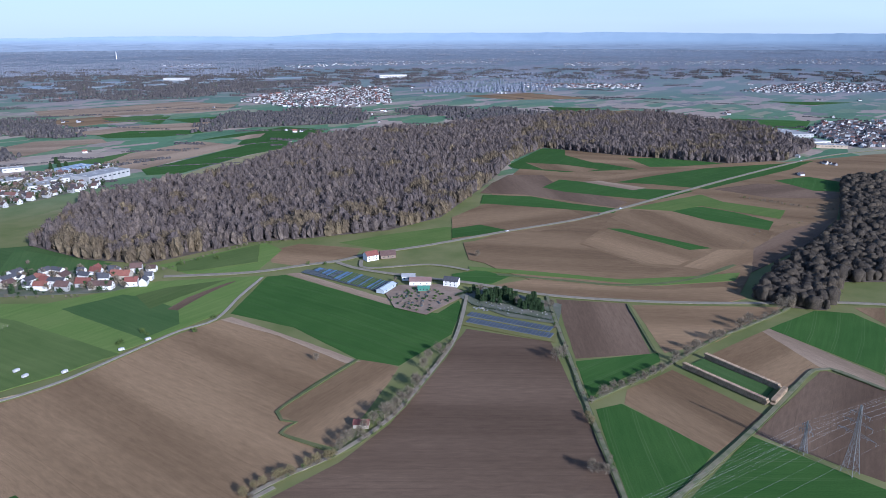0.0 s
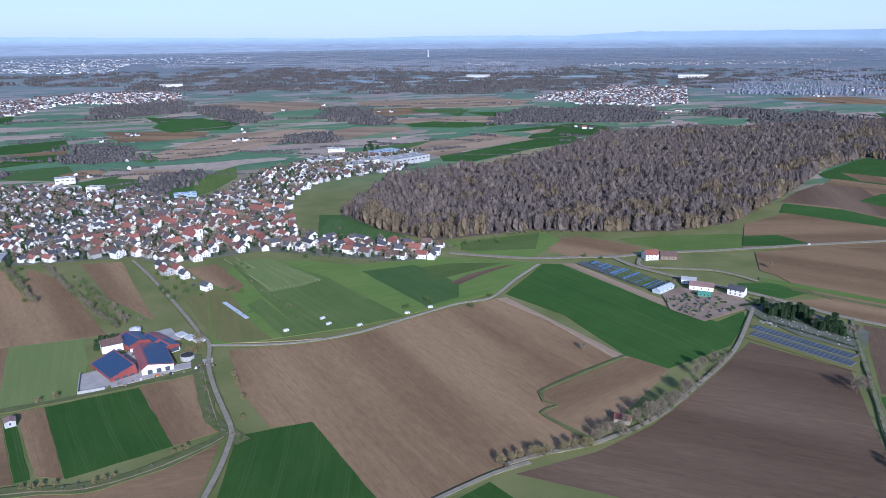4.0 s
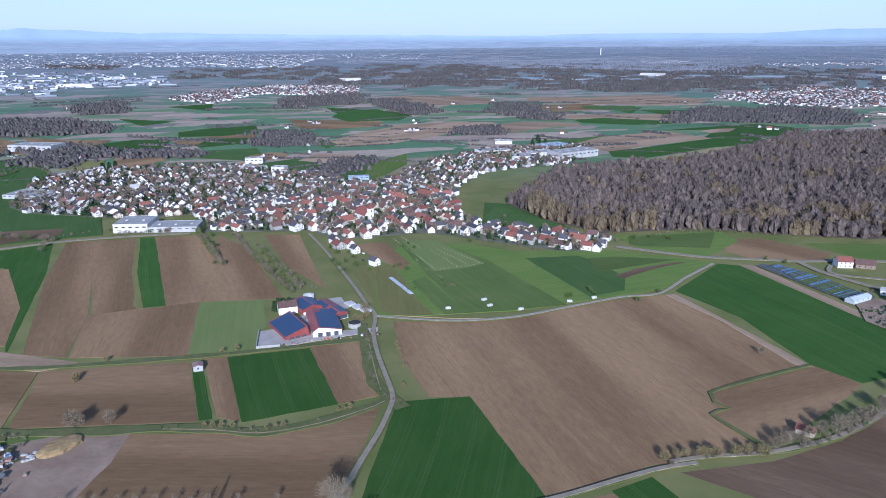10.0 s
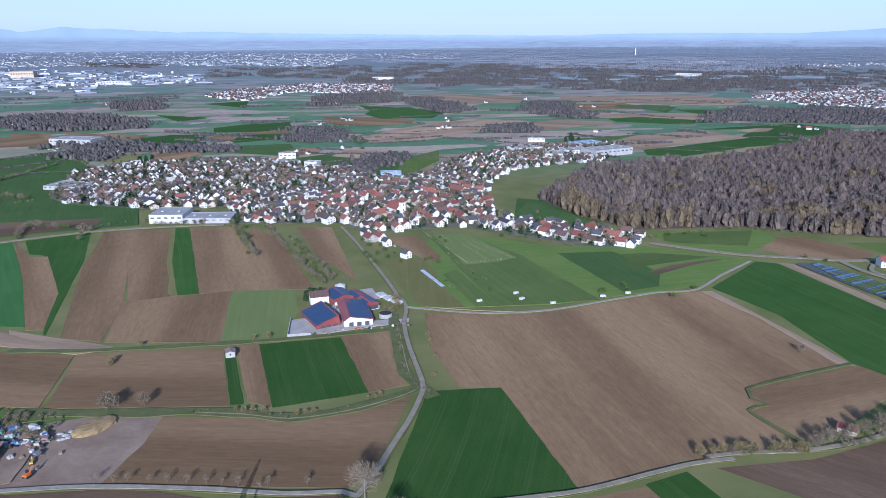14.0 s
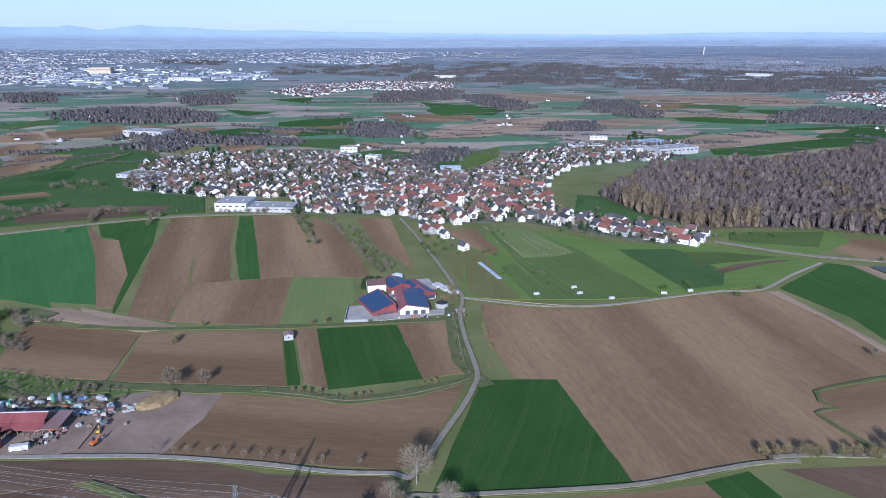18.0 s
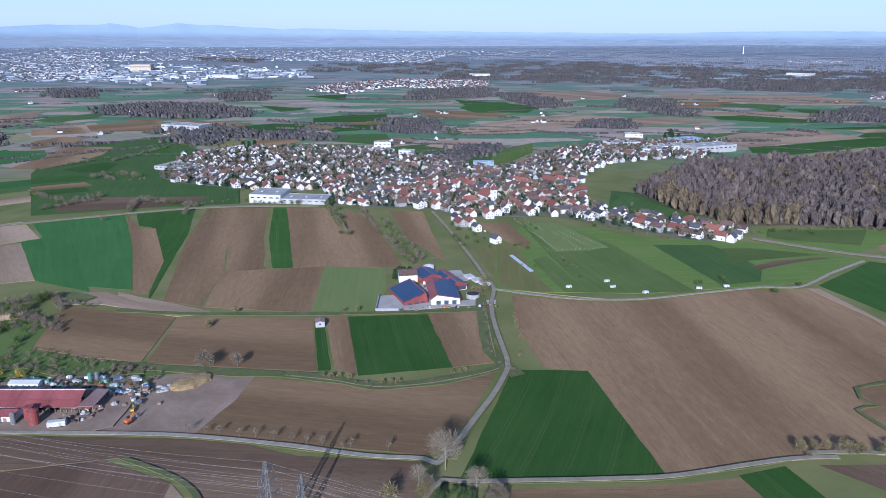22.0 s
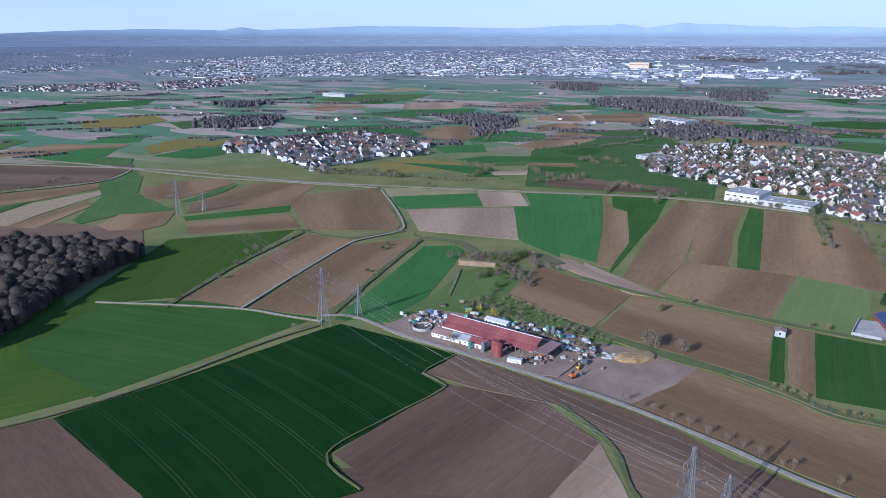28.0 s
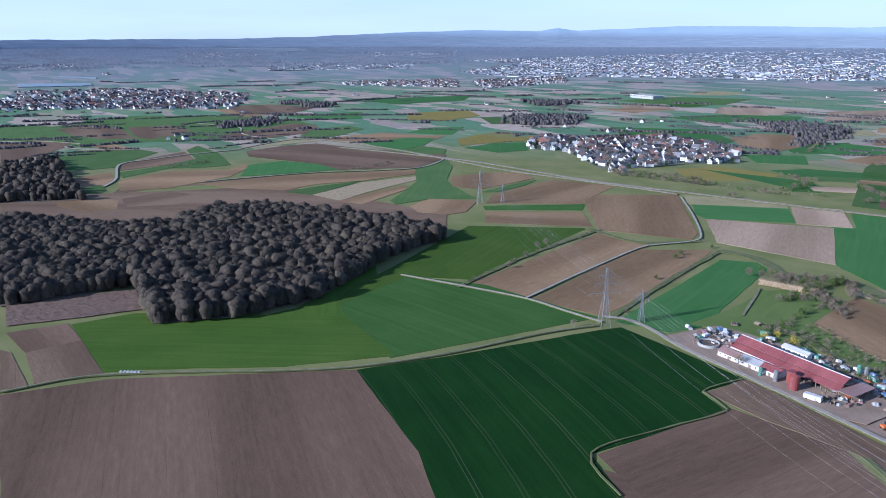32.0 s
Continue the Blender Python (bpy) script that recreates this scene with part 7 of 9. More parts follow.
for i, (d, x, y, turn) in enumerate(sites):
    core = math.dist((x, y), (170, 480)) < 130
    if i < 260:
        k = vrng.choice((0, 0, 1, 1, 2, 3, 5, 5, 6, 7, 8, 9) if core else (0, 0, 1, 1, 2, 3, 4, 4, 7, 7, 8, 10))
        if i < len(HOUSE_MODELS):
            HOUSE_MODELS[i].matrix_basis = pose(x, y, 0.9, 0, 0, turn)
        else:
            copy_thing(HOUSE_MODELS[k], pose(x, y, 0.9, 0, 0, turn) @ Matrix.Diagonal((vrng.uniform(0.78, 1.15), vrng.uniform(0.78, 1.3), vrng.uniform(0.78, 1.12), 1)))
    else:
        spare.append((x, y, 0.8, vrng.uniform(0.7, 0.98), radians(turn), vrng.randrange(6)))
stamp("village_houses", SHELLS, spare, ["plaster_far", "roof_far", "window_far"], "white houses at the far end of the village", "village")
near_second = sorted(scatter(TOWN_SECOND, 18.2, 31, 0.36), key=lambda p: math.dist(p, EYE))
for x, y in near_second[:50]:
    copy_thing(HOUSE_MODELS[vrng.choice((0, 0, 1, 4, 4, 7))], pose(x, y, 0.9, 0, 0, vrng.uniform(0, 360)))
stamp("village_houses", SHELLS, [(x, y, 0.8, vrng.uniform(0.8, 1.05), vrng.uniform(0, 6.28), vrng.randrange(6)) for x, y in near_second[50:]], ["plaster_far", "roof_far", "window_far"], "white houses of the second village", "village")
# the row of houses along the main road and the lane to the farm
for x, y, turn, k in ((118.0, 330.0, 20, 4), (116.0, 350.0, 15, 2), (104.0, 372.0, 20, 0),
                      (128.0, 284.0, 25, 4), (105.0, 352.0, 15, 6), (-640.0, 405.0, 30, 4), (-628.0, 415.0, 75, 1)):
    copy_thing(HOUSE_MODELS[k], pose(x, y, 0.7, 0, 0, turn))
# garden trees between the houses
gspots = []
for poly, gap, seed in ((TOWN_MAIN, 8.8, 41), (TOWN_SECOND, 15.0, 42)):
    for x, y in scatter(poly, gap, seed):
        k = vrng.choice((0, 0, 1, 1, 2, 2, 2, 3, 3))
        gspots.append((x, y, 0.6, vrng.uniform(3.5, 9.5), vrng.uniform(0, 6.28), k))
GARDEN = [twig_tree(401, 1.0, 0.42, 110, 0.2, 0.05, 3, 0.24, 4), twig_tree(402, 1.0, 0.38, 110, 0.25, 0.05, 3, 0.24, 4), bush(403, 0.7, 0.45, 90, 0.17), conifer(404, 1.1, 0.28, 6, 8)]
stamp("garden_trees", GARDEN[:2], [s for s in gspots if s[5] < 2], ["bark", "twig_pale"], "bare garden trees between village houses", "trees")
stamp("garden_shrubs", [GARDEN[2], GARDEN[3]], [(*s[:5], s[5] - 2) for s in gspots if s[5] >= 2], ["bark", "needle"], "green garden shrubs between village houses", "shrubs")

# the village church
church = empty("church", *CHURCH, 0.6, 20)
part("tower", boxes((-2.8, -2.8, -0.5, 2.8, 2.8, 17)), "plaster", church, "white plastered tower")
bm = bmesh.new()
tip = bm.verts.new((0, 0, 24))
foot = [bm.verts.new((sx * 3.2, sy * 3.2, 16.9)) for sx, sy in ((-1, -1), (1, -1), (1, 1), (-1, 1))]
for i in range(4):
    bm.faces.new((foot[i], foot[(i + 1) % 4], tip))
bm.faces.new(foot[::-1])
part("spire", bm, "tile_red", church, "red pointed roof")
for z in (7.0, 13.0):
    piece("window", "church_window", lambda: boxes((-0.6, -0.1, 0, 0.6, 0.1, 2.4)), "pane", church, 0, -2.8, z)
nave = part("nave", gable_walls(5.5, 11.0, 8.5, 6.0), "plaster", church, "white nave")
nave.matrix_basis = pose(-1, 13.5, 0)
nroof = part("nave_roof", roof_slopes(5.5, 11.0, 8.5, 6.0), "tile_red", church, "steep red tiled roof")
nroof.matrix_basis = pose(-1, 13.5, 0)
tagged(church, "white village church with a red pointed tower roof", "church")


# ---- works and halls ----
def works(a, b, depth, high, look_of):
    """A flat-roofed hall on its front edge from a to b, with parapet, windows and roof lights."""
    ax, ay, az = lift(*a)
    bx, by, bz = lift(*b)
    k = math.dist((ax, ay), EYE) / math.dist(a, EYE)
    n, dp, h = math.dist((ax, ay), (bx, by)), depth * k, high * k
    root = empty("hall", ax, ay, az + 0.5, math.degrees(math.atan2(by - ay, bx - ax)))
    wall = {"white": "white_sheet", "grey": "grey_sheet", "red": "red_wall", "tan": "tan_sheet", "blue": "blue_sheet"}[look_of]
    part("wall", boxes((0, 0, -1, n, dp, h)), wall, root)
    part("roof", boxes((0.3, 0.3, h, n - 0.3, dp - 0.3, h + 0.25)), "blue_sheet" if look_of == "blue" else "flat_roof", root)
    part("parapet", boxes((-0.1, -0.1, h - 0.3, n + 0.1, 0.25, h + 0.6), (-0.1, dp - 0.25, h - 0.3, n + 0.1, dp + 0.1, h + 0.6), (-0.1, 0.25, h - 0.3, 0.25, dp - 0.25, h + 0.6), (n - 0.25, 0.25, h - 0.3, n + 0.1, dp - 0.25, h + 0.6)), wall, root)
    cols = max(3, min(9, int(n / 7)))
    ww = n / cols * 0.5
    for i in range(cols):
        piece("window", "band_window_%.1f_%.1f" % (ww, h), lambda: boxes((-ww / 2, -0.08, 0, ww / 2, 0.08, h * 0.16)), "pane", root, (i + 0.5) * n / cols, 0, h * 0.58)
    for i in range(max(2, cols // 2)):
        piece("roof_light", "roof_light", lambda: boxes((-1.2, -3, 0, 1.2, 3, 0.6)), "white_sheet", root, (i + 0.5) * n / max(2, cols // 2), dp * 0.5, h + 0.25)
    names = {"white": "white flat-roofed works hall with a window band", "grey": "grey metal-clad works hall with roof lights", "red": "long red industrial hall", "tan": "tan metal-clad warehouse beside the works", "blue": "blue grey hall with a blue roof"}
    return tagged(root, names[look_of], "hall", group="works halls")


# halls and works: front edge in metres, depth, height, look
works((1693, -9), (1795, -85), 60, 9, "white")
works((1855, 34), (1927, -26), 70, 7, "grey")
works((1974, 109), (1946, 35), 40, 6, "red")
works((1738, -67), (1761, -124), 30, 6, "tan")
works((574, 782), (658, 805), 40, 11, "grey")
works((535, 826), (585, 826), 35, 7, "white")
works((489, 807), (522, 797), 40, 6, "white")
works((469, 879), (515, 881), 40, 6, "white")
works((534, 1000), (567, 991), 22, 6, "white")
works((598, 902), (654, 917), 30, 7, "blue")
works((76, 806), (95, 795), 16, 10, "white")
works((114, 769), (148, 760), 14, 6, "white")
works((182, 710), (213, 706), 12, 5, "blue")
works((-380, 1194), (-299, 1155), 45, 12, "grey")
works((-284, 725), (-230, 698), 40, 5, "grey")
works((41, 908), (70, 906), 18, 9, "white")
works((3090, 2408), (3318, 2401), 60, 22, "white")
works((-1169, 3937), (-1051, 3904), 90, 34, "tan")
works((-617, 3249), (-490, 3172), 40, 12, "white")
works((618, 3319), (719, 3291), 60, 10, "white")
works((2287, 3248), (2337, 3110), 60, 12, "white")
works((-755, 526), (-738, 538), 18, 6, "white")
works((-1441, 1444), (-1346, 1429), 40, 9, "grey")
works((-122, 487.5), (-85.7, 478.7), 40, 9, "white")
works((-85, 478), (-33.5, 466.3), 30, 5, "grey")
x, y, z = lift(4323, 7297)
chimney = part("chimney_stack", bmesh.new(), "plaster")
bm = bmesh.new()
beam(bm, (0, 0, -3), (0, 0, 42), 6, 4, 12)
bm.to_mesh(chimney.data)
bm.free()
chimney.location = (x, y, z)
tagged(chimney, "tall white factory chimney far across the river", "chimney")

# ---- the farm with solar roofs ----
def farm_hall(a, b, depth, h, rise, ridge, walls, panels, label, lower="plaster"):
    """A hall whose ridge stands off the middle; panels: the slopes that carry solar cells, with the share that they cover."""
    n = math.dist(a, b)
    root = empty("farm_hall", (a[0] + b[0]) / 2, (a[1] + b[1]) / 2, 0.6, math.degrees(math.atan2(b[1] - a[1], b[0] - a[0])))
    w, rx = n / 2, (ridge - 0.5) * n
    bm = bmesh.new()
    prof = [(-w, -0.4), (w, -0.4), (w, h), (rx, h + rise), (-w, h)]
    f, r = [bm.verts.new((x, 0, z)) for x, z in prof], [bm.verts.new((x, depth, z)) for x, z in prof]
    for k in range(5):
        bm.faces.new((f[k], f[(k + 1) % 5], r[(k + 1) % 5], r[k]))
    bm.faces.new(f[::-1])
    bm.faces.new(r)
    bmesh.ops.recalc_face_normals(bm, faces=bm.faces[:])
    part("wall", bm, walls, root)
    for side in (-1, 1):
        run = (w - side * rx) + 0.7
        if run < 1.2:
            continue
        tilt = math.atan2(rise, run - 0.7)
        slope = part("roof", boxes((0, -0.7, 0.02, run / math.cos(tilt), depth + 0.7, 0.24)), "red_sheet", root)
        slope.matrix_basis = pose(rx, 0, h + rise, 0, math.degrees(tilt) if side > 0 else 180 - math.degrees(tilt), 0)
        if side < 0:
            slope.matrix_basis = pose(rx, depth, h + rise, 0, 0, 180) @ pose(0, 0, 0, 0, math.degrees(tilt), 0)
        for pside, x0, x1, y0, y1 in panels:
            if pside != side:
                continue
            long = run / math.cos(tilt)
            nx, ny = max(2, round((x1 - x0) * long / 2.4)), max(2, round((y1 - y0) * depth / 4.2))
            hx, hy = (x1 - x0) * long / nx / 2 - 0.06, (y1 - y0) * depth / ny / 2 - 0.07
            for p in range(nx):
                for q in range(ny):
                    piece("solar_panel", "solar_panel_%.2f_%.2f" % (hx, hy), lambda: boxes((-hx, -hy, 0, hx, hy, 0.06)), "solar", slope, (x0 + (p + 0.5) * (x1 - x0) / nx) * long, (y0 + (q + 0.5) * (y1 - y0) / ny) * depth, 0.27)
    part("ridge_cap", boxes((rx - 0.3, -0.7, h + rise + 0.15, rx + 0.3, depth + 0.7, h + rise + 0.42)), "red_sheet", root)
    part("plinth", boxes((-w - 0.05, -0.09, -0.4, w + 0.05, -0.02, h * 0.55)), lower, root, "pale lower wall")
    for x in (-0.5, 0.05, 0.6):
        piece("gate", "gate_%.1f" % h, lambda: boxes((-1.6, -0.14, 0, 1.6, 0.02, h * 0.72)), "frame_glass", root, x * w, -0.05, 0.0, label="dark sliding gate")
    return tagged(root, label, "barn", group="farm halls")


farm_hall((28.9, 127.0), (45.8, 131.5), 34, 2.6, 5.0, 0.94, "red_wall", ((-1, 0.03, 0.97, 0.02, 0.98),), "red farm hall under one slope of blue solar panels", "red_wall")
farm_hall((48.3, 126.7), (69.2, 126.3), 40, 4.4, 3.0, 0.20, "plaster", ((1, 0.05, 0.97, 0.02, 0.8), (1, 0.3, 0.97, 0.81, 0.99)), "broad white and red farm hall with solar panels on one slope")
farm_hall((47.1, 172.0), (63.3, 177.0), 24, 4.6, 2.4, 0.5, "red_wall", ((-1, 0.03, 0.97, 0.1, 0.97), (1, 0.03, 0.97, 0.05, 0.95)), "red barn with blue solar panels on both slopes")
farm_hall((69.4, 155.3), (79.5, 158.6), 34, 4.2, 2.0, 0.35, "red_wall", ((1, 0.05, 0.95, 0.02, 0.45), (-1, 0.05, 0.95, 0.02, 0.5), (-1, 0.2, 0.95, 0.62, 0.96)), "narrow red barn with blue solar panels")
farmhouse = empty("farmhouse", 36.3, 185.5, 0.5, 92)
house(farmhouse, 5.4, 7.2, 5.6, 3.2, "plaster", "tile_brown")
tagged(farmhouse, "white farmhouse with a brown roof beside conifers", "house")
field("yard", (12, 150), (27, 152), (30, 128), (24, 118), (8, 120))
field("yard", (28, 118), (95, 124), (97, 131), (70, 133), (66, 176), (84, 178), (82, 205), (46, 200), (46, 172), (27, 172), (27, 128))
bm = bmesh.new()
beam(bm, (0, 0, -0.3), (0, 0, 3.2), 9.0, 9.0, 20)
beam(bm, (0, 0, 3.2), (0, 0, 4.6), 9.0, 1.0, 20)
tank = part("round_tank", bm, "white_sheet")
tank.location = (56.3, 211, 0.5)
tagged(tank, "white round tank with a domed cover", "tank")
bm = bmesh.new()
beam(bm, (0, 0, -0.3), (0, 0, 3.0), 10.0, 10.0, 20)
slurry = part("slurry_tank", bm, "grey_wall")
slurry.location = (81, 140, 0.4)
tagged(slurry, "dark round slurry tank beside the barns", "tank")
part("cover", (lambda q: (beam(q, (0, 0, 3.0), (0, 0, 3.6), 9.4, 6.0, 20), q)[1])(bmesh.new()), "rubber", slurry, "black sheet cover")


def low_wall(name, pts, high, thick, mat, label, cat):
    bm = bmesh.new()
    for a, b in zip(pts, pts[1:]):
        d = (Vector(b) - Vector(a)).normalized()
        s = Vector((-d.y, d.x)) * thick / 2
        q = [Vector(a) - s, Vector(b) - s, Vector(b) + s, Vector(a) + s]
        lo = [bm.verts.new((p.x, p.y, 0)) for p in q]
        hi = [bm.verts.new((p.x, p.y, high)) for p in q]
        for i in range(4):
            bm.faces.new((lo[i], lo[(i + 1) % 4], hi[(i + 1) % 4], hi[i]))
        bm.faces.new(hi)
    ob = part(name, bm, mat)
    ob.location.z = 0.5
    return tagged(ob, label, cat)


low_wall("silage_wall", [(12, 150), (8, 120), (24, 118)], 2.0, 0.5, "grey_wall", "low concrete wall round a silage yard", "wall")
for i in range(3):
    pen = part("calf_shelter", boxes((-3, -4, 0, 3, 4, 1.6), (-3.3, -4.3, 1.6, 3.3, 4.3, 1.8)), "white_sheet")
    pen.matrix_basis = pose(86 + 4.5 * i, 185 - 9 * i, 0.5, 0, 0, 18)
    tagged(pen, "low pale shelter behind the farm", "shelter", group="calf shelters")

# ---- the long red barn ----
barn = empty("red_barn", -213.7, 2.4, 0.5, -7.1)
LB = 65.0


def sheet(name, y0, z0, y1, z1, x0, x1, mat, thick=0.18, label=""):
    """A roof slope from (y0, z0) to (y1, z1), as a slab."""
    bm = bmesh.new()
    pts = [(y0, z0), (y1, z1), (y1, z1 + thick), (y0, z0 + thick)]
    f = [bm.verts.new((x0, y, z)) for y, z in pts]
    r = [bm.verts.new((x1, y, z)) for y, z in pts]
    for i in range(4):
        bm.faces.new((f[i], f[(i + 1) % 4], r[(i + 1) % 4], r[i]))
    bm.faces.new(f[::-1])
    bm.faces.new(r)
    bmesh.ops.recalc_face_normals(bm, faces=bm.faces[:])
    return part(name, bm, mat, barn, label)


for i in range(4):
    xa, xb = i * LB / 4 + 0.05, (i + 1) * LB / 4 - 0.05
    sheet("lower_roof", -0.8, 3.5, 4.6, 5.2, xa, xb, "red_sheet")
    sheet("main_roof", 3.4, 5.9, 9.4, 8.2, xa, xb, "red_sheet")
    sheet("back_roof", 9.4, 8.2, 17.2, 5.0, xa, xb, "red_sheet")
part("ridge_cap", boxes((0, 9.1, 8.3, LB, 9.7, 8.6)), "white_sheet", barn, "pale ridge vent")
part("back_wall", boxes((0, 16.2, -0.4, LB, 16.5, 5.2)), "white_sheet", barn)
part("front_wall", boxes((0, 0.3, -0.4, LB * 0.62, 0.6, 3.7)), "plaster", barn, "white rendered front wall")
part("clerestory", boxes((0, 4.2, 4.9, LB, 4.4, 6.1)), "pane", barn, "dark window band")
part("gable", boxes((0.1, 0.6, -0.4, 0.4, 16.2, 5.0), (0.1, 4.6, 5.0, 0.4, 14.2, 6.6)), "red_wall", barn)
for i in range(9):
    piece("post", "barn_post", lambda: boxes((-0.15, -0.15, -0.4, 0.15, 0.15, 3.6)), "timber", barn, LB * 0.62 + 1.5 + i * 2.8, 0.0, 0)
canopy = part("canopy", boxes((LB, -1.5, 4.2, LB + 8.5, 18.0, 4.5)), "brown_sheet", barn, "brown sheet canopy on posts")
for x in (LB + 0.8, LB + 7.6):
    for y in (-1.0, 5.0, 11.0, 17.4):
        piece("post", "canopy_post", lambda: boxes((-0.15, -0.15, -0.4, 0.15, 0.15, 4.2)), "timber", barn, x, y, 0)
for i in range(14):
    piece("feed_gate", "feed_gate", lambda: boxes((-0.9, -0.05, 0, 0.9, 0.05, 0.15), (-0.9, -0.05, 0.6, 0.9, 0.05, 0.7), (-0.9, -0.05, 1.1, 0.9, 0.05, 1.2), (-0.05, -0.05, 0, 0.05, 0.05, 1.2)), "steel", barn, LB * 0.63 + 1.2 + i * 1.85, 0.8, 0)
tagged(barn, "long cattle barn with faded red sheet roofs", "barn")


def wing(x, y, turn, n, d, h, rise, wall, roof, label):
    root = empty("farm_building", x, y, 0.5, turn)
    part("wall", gable_walls(d / 2, n / 2, h, rise), wall, root).matrix_basis = pose(n / 2, d / 2, 0, 0, 0, 90)
    part("roof", roof_slopes(d / 2, n / 2, h, rise, 0.4), roof, root).matrix_basis = pose(n / 2, d / 2, 0, 0, 0, 90)
    for i in range(max(2, int(n / 3.2))):
        piece("window", "small_window", lambda: boxes((-0.45, -0.05, 0, 0.45, 0.05, 0.9)), "pane", root, (i + 0.5) * n / max(2, int(n / 3.2)), 0, 1.4)
    piece("door", "wing_door", lambda: boxes((-0.8, -0.06, 0, 0.8, 0.06, 2.2)), "timber", root, n * 0.55, 0, 0)
    return tagged(root, label, "outbuilding")


wing(-214.5, -8.6, -4, 13, 8.5, 3.0, 1.8, "plaster", "brown_sheet", "white outbuilding with a brown sheet roof")
wing(-200.8, -9.6, -4, 12, 8.5, 3.0, 1.9, "plaster", "grey_sheet", "white outbuilding with a grey sheet roof")
wing(-188.2, -10.5, -4, 10.5, 8.0, 3.2, 1.8, "plaster", "red_sheet", "white outbuilding with a red sheet roof")
wing(-196, 26.5, -7, 16, 6, 3.0, 1.0, "plaster", "white_sheet", "low white shed behind the barn")


def silo(name, x, y, r, h, mat, label):
    bm = bmesh.new()
    beam(bm, (0, 0, -0.3), (0, 0, h), 2 * r, 2 * r, 18)
    root = part(name, bm, mat)
    root.location = (x, y, 0.5)
    bm = bmesh.new()
    beam(bm, (0, 0, h), (0, 0, h + r * 0.5), 2.05 * r, 0.4, 18)
    part("cap", bm, mat, root)
    for k in range(3):
        bm = bmesh.new()
        beam(bm, (0, 0, h * (0.25 + 0.25 * k)), (0, 0, h * (0.25 + 0.25 * k) + 0.15), 2 * r + 0.12, 2 * r + 0.12, 18)
        part("band", bm, "steel" if mat != "red_wall" else "red_sheet", root)
    bm = bmesh.new()
    for s in (-0.25, 0.25):
        beam(bm, (s, -r - 0.15, 0), (s, -r - 0.15, h), 0.08)
    for k in range(int(h / 0.5)):
        beam(bm, (-0.25, -r - 0.15, 0.4 + 0.5 * k), (0.25, -r - 0.15, 0.4 + 0.5 * k), 0.05)
    part("ladder", bm, "steel", root)
    return tagged(root, label, "silo")


silo("silo", -167.4, -14.5, 2.6, 7.6, "red_wall", "stout red feed silo at the front of the barn")
silo("silo", -177.5, -13.5, 1.3, 6.0, "steel", "slim grey steel silo beside the barn")
silo("silo", -186.0, -13.5, 1.0, 4.6, "green_paint", "small green silo against the white wing")
silo("silo", -155.0, 30.5, 1.1, 5.0, "green_paint", "green steel silo behind the barn")
silo("silo", -151.5, 31.0, 1.1, 5.0, "steel", "grey steel silo behind the barn")
hoist = part("hoist_tower", boxes((-1.8, -1.8, -0.4, 1.8, 1.8, 6.2), (-2.1, -2.1, 6.2, 2.1, 2.1, 6.5)), "red_wall")
hoist.matrix_basis = pose(-172, -8, 0.5, 0, 0, -7)
tagged(hoist, "red boxed hoist tower beside the silo", "tower")
bm = bmesh.new()
rings = [[bm.verts.new((r * math.cos(6.2832 * k / 28), r * math.sin(6.2832 * k / 28), z)) for k in range(28)] for r, z in ((6.2, -0.3), (6.2, 2.0), (5.8, 2.0), (5.8, 0.3))]
for p, q in zip(rings, rings[1:]):
    for k in range(28):
        bm.faces.new((p[k], p[(k + 1) % 28], q[(k + 1) % 28], q[k]))
pit = part("slurry_pit", bm, "grey_wall")
pit.location = (-226, 0, 0.5)
part("surface", (lambda q: (beam(q, (0, 0, 0.4), (0, 0, 0.9), 11.5, 11.5, 28), q)[1])(bmesh.new()), "damp_litter", pit, "dark brown dry crust in the tank")
tagged(pit, "open round concrete slurry tank beside the road", "tank")
field("sand", (-250, -10), (-228, -14), (-140, -27), (-128, -22), (-122, 30), (-150, 40), (-220, 34), (-240, 30))


def trailer(x, y, turn, n, wd, h, mat, label, name="trailer"):
    root = empty(name, x, y, 0.6, turn)
    part("body", boxes((-n / 2, -wd / 2, 0.6, n / 2, wd / 2, h), (-n / 2 + 0.1, -wd / 2 + 0.1, h, n / 2 - 0.1, wd / 2 - 0.1, h + 0.12)), mat, root)
    for sx in (-0.3, 0.3):
        for sy in (-1, 1):
            piece("wheel", "trailer_wheel", lambda: (lambda q: (beam(q, (0, -0.14, 0), (0, 0.14, 0), 0.9, 0.9, 12), q)[1])(bmesh.new()), "rubber", root, sx * n, sy * (wd / 2 - 0.1), 0.45)
    piece("door", "trailer_door", lambda: boxes((-0.45, -0.04, 0, 0.45, 0.04, 1.8)), "grey_sheet", root, n * 0.2, -wd / 2, 0.7)
    part("drawbar", boxes((n / 2, -0.1, 0.5, n / 2 + 1.1, 0.1, 0.65)), "steel", root)
    return tagged(root, label, "trailer")


trailer(-155.4, -18.4, 6, 8.4, 2.8, 3.0, "white_sheet", "white box trailer parked by the road")
crng = random.Random(8)
LOOKS = [("white_sheet", "white caravan among stored machinery"), ("tarp", "trailer under a blue tarpaulin"), ("grey_sheet", "grey box trailer in the yard"), ("green_paint", "green farm trailer in the yard"), ("car_white", "white van parked behind the barn"), ("brown_sheet", "rusty brown trailer behind the barn")]
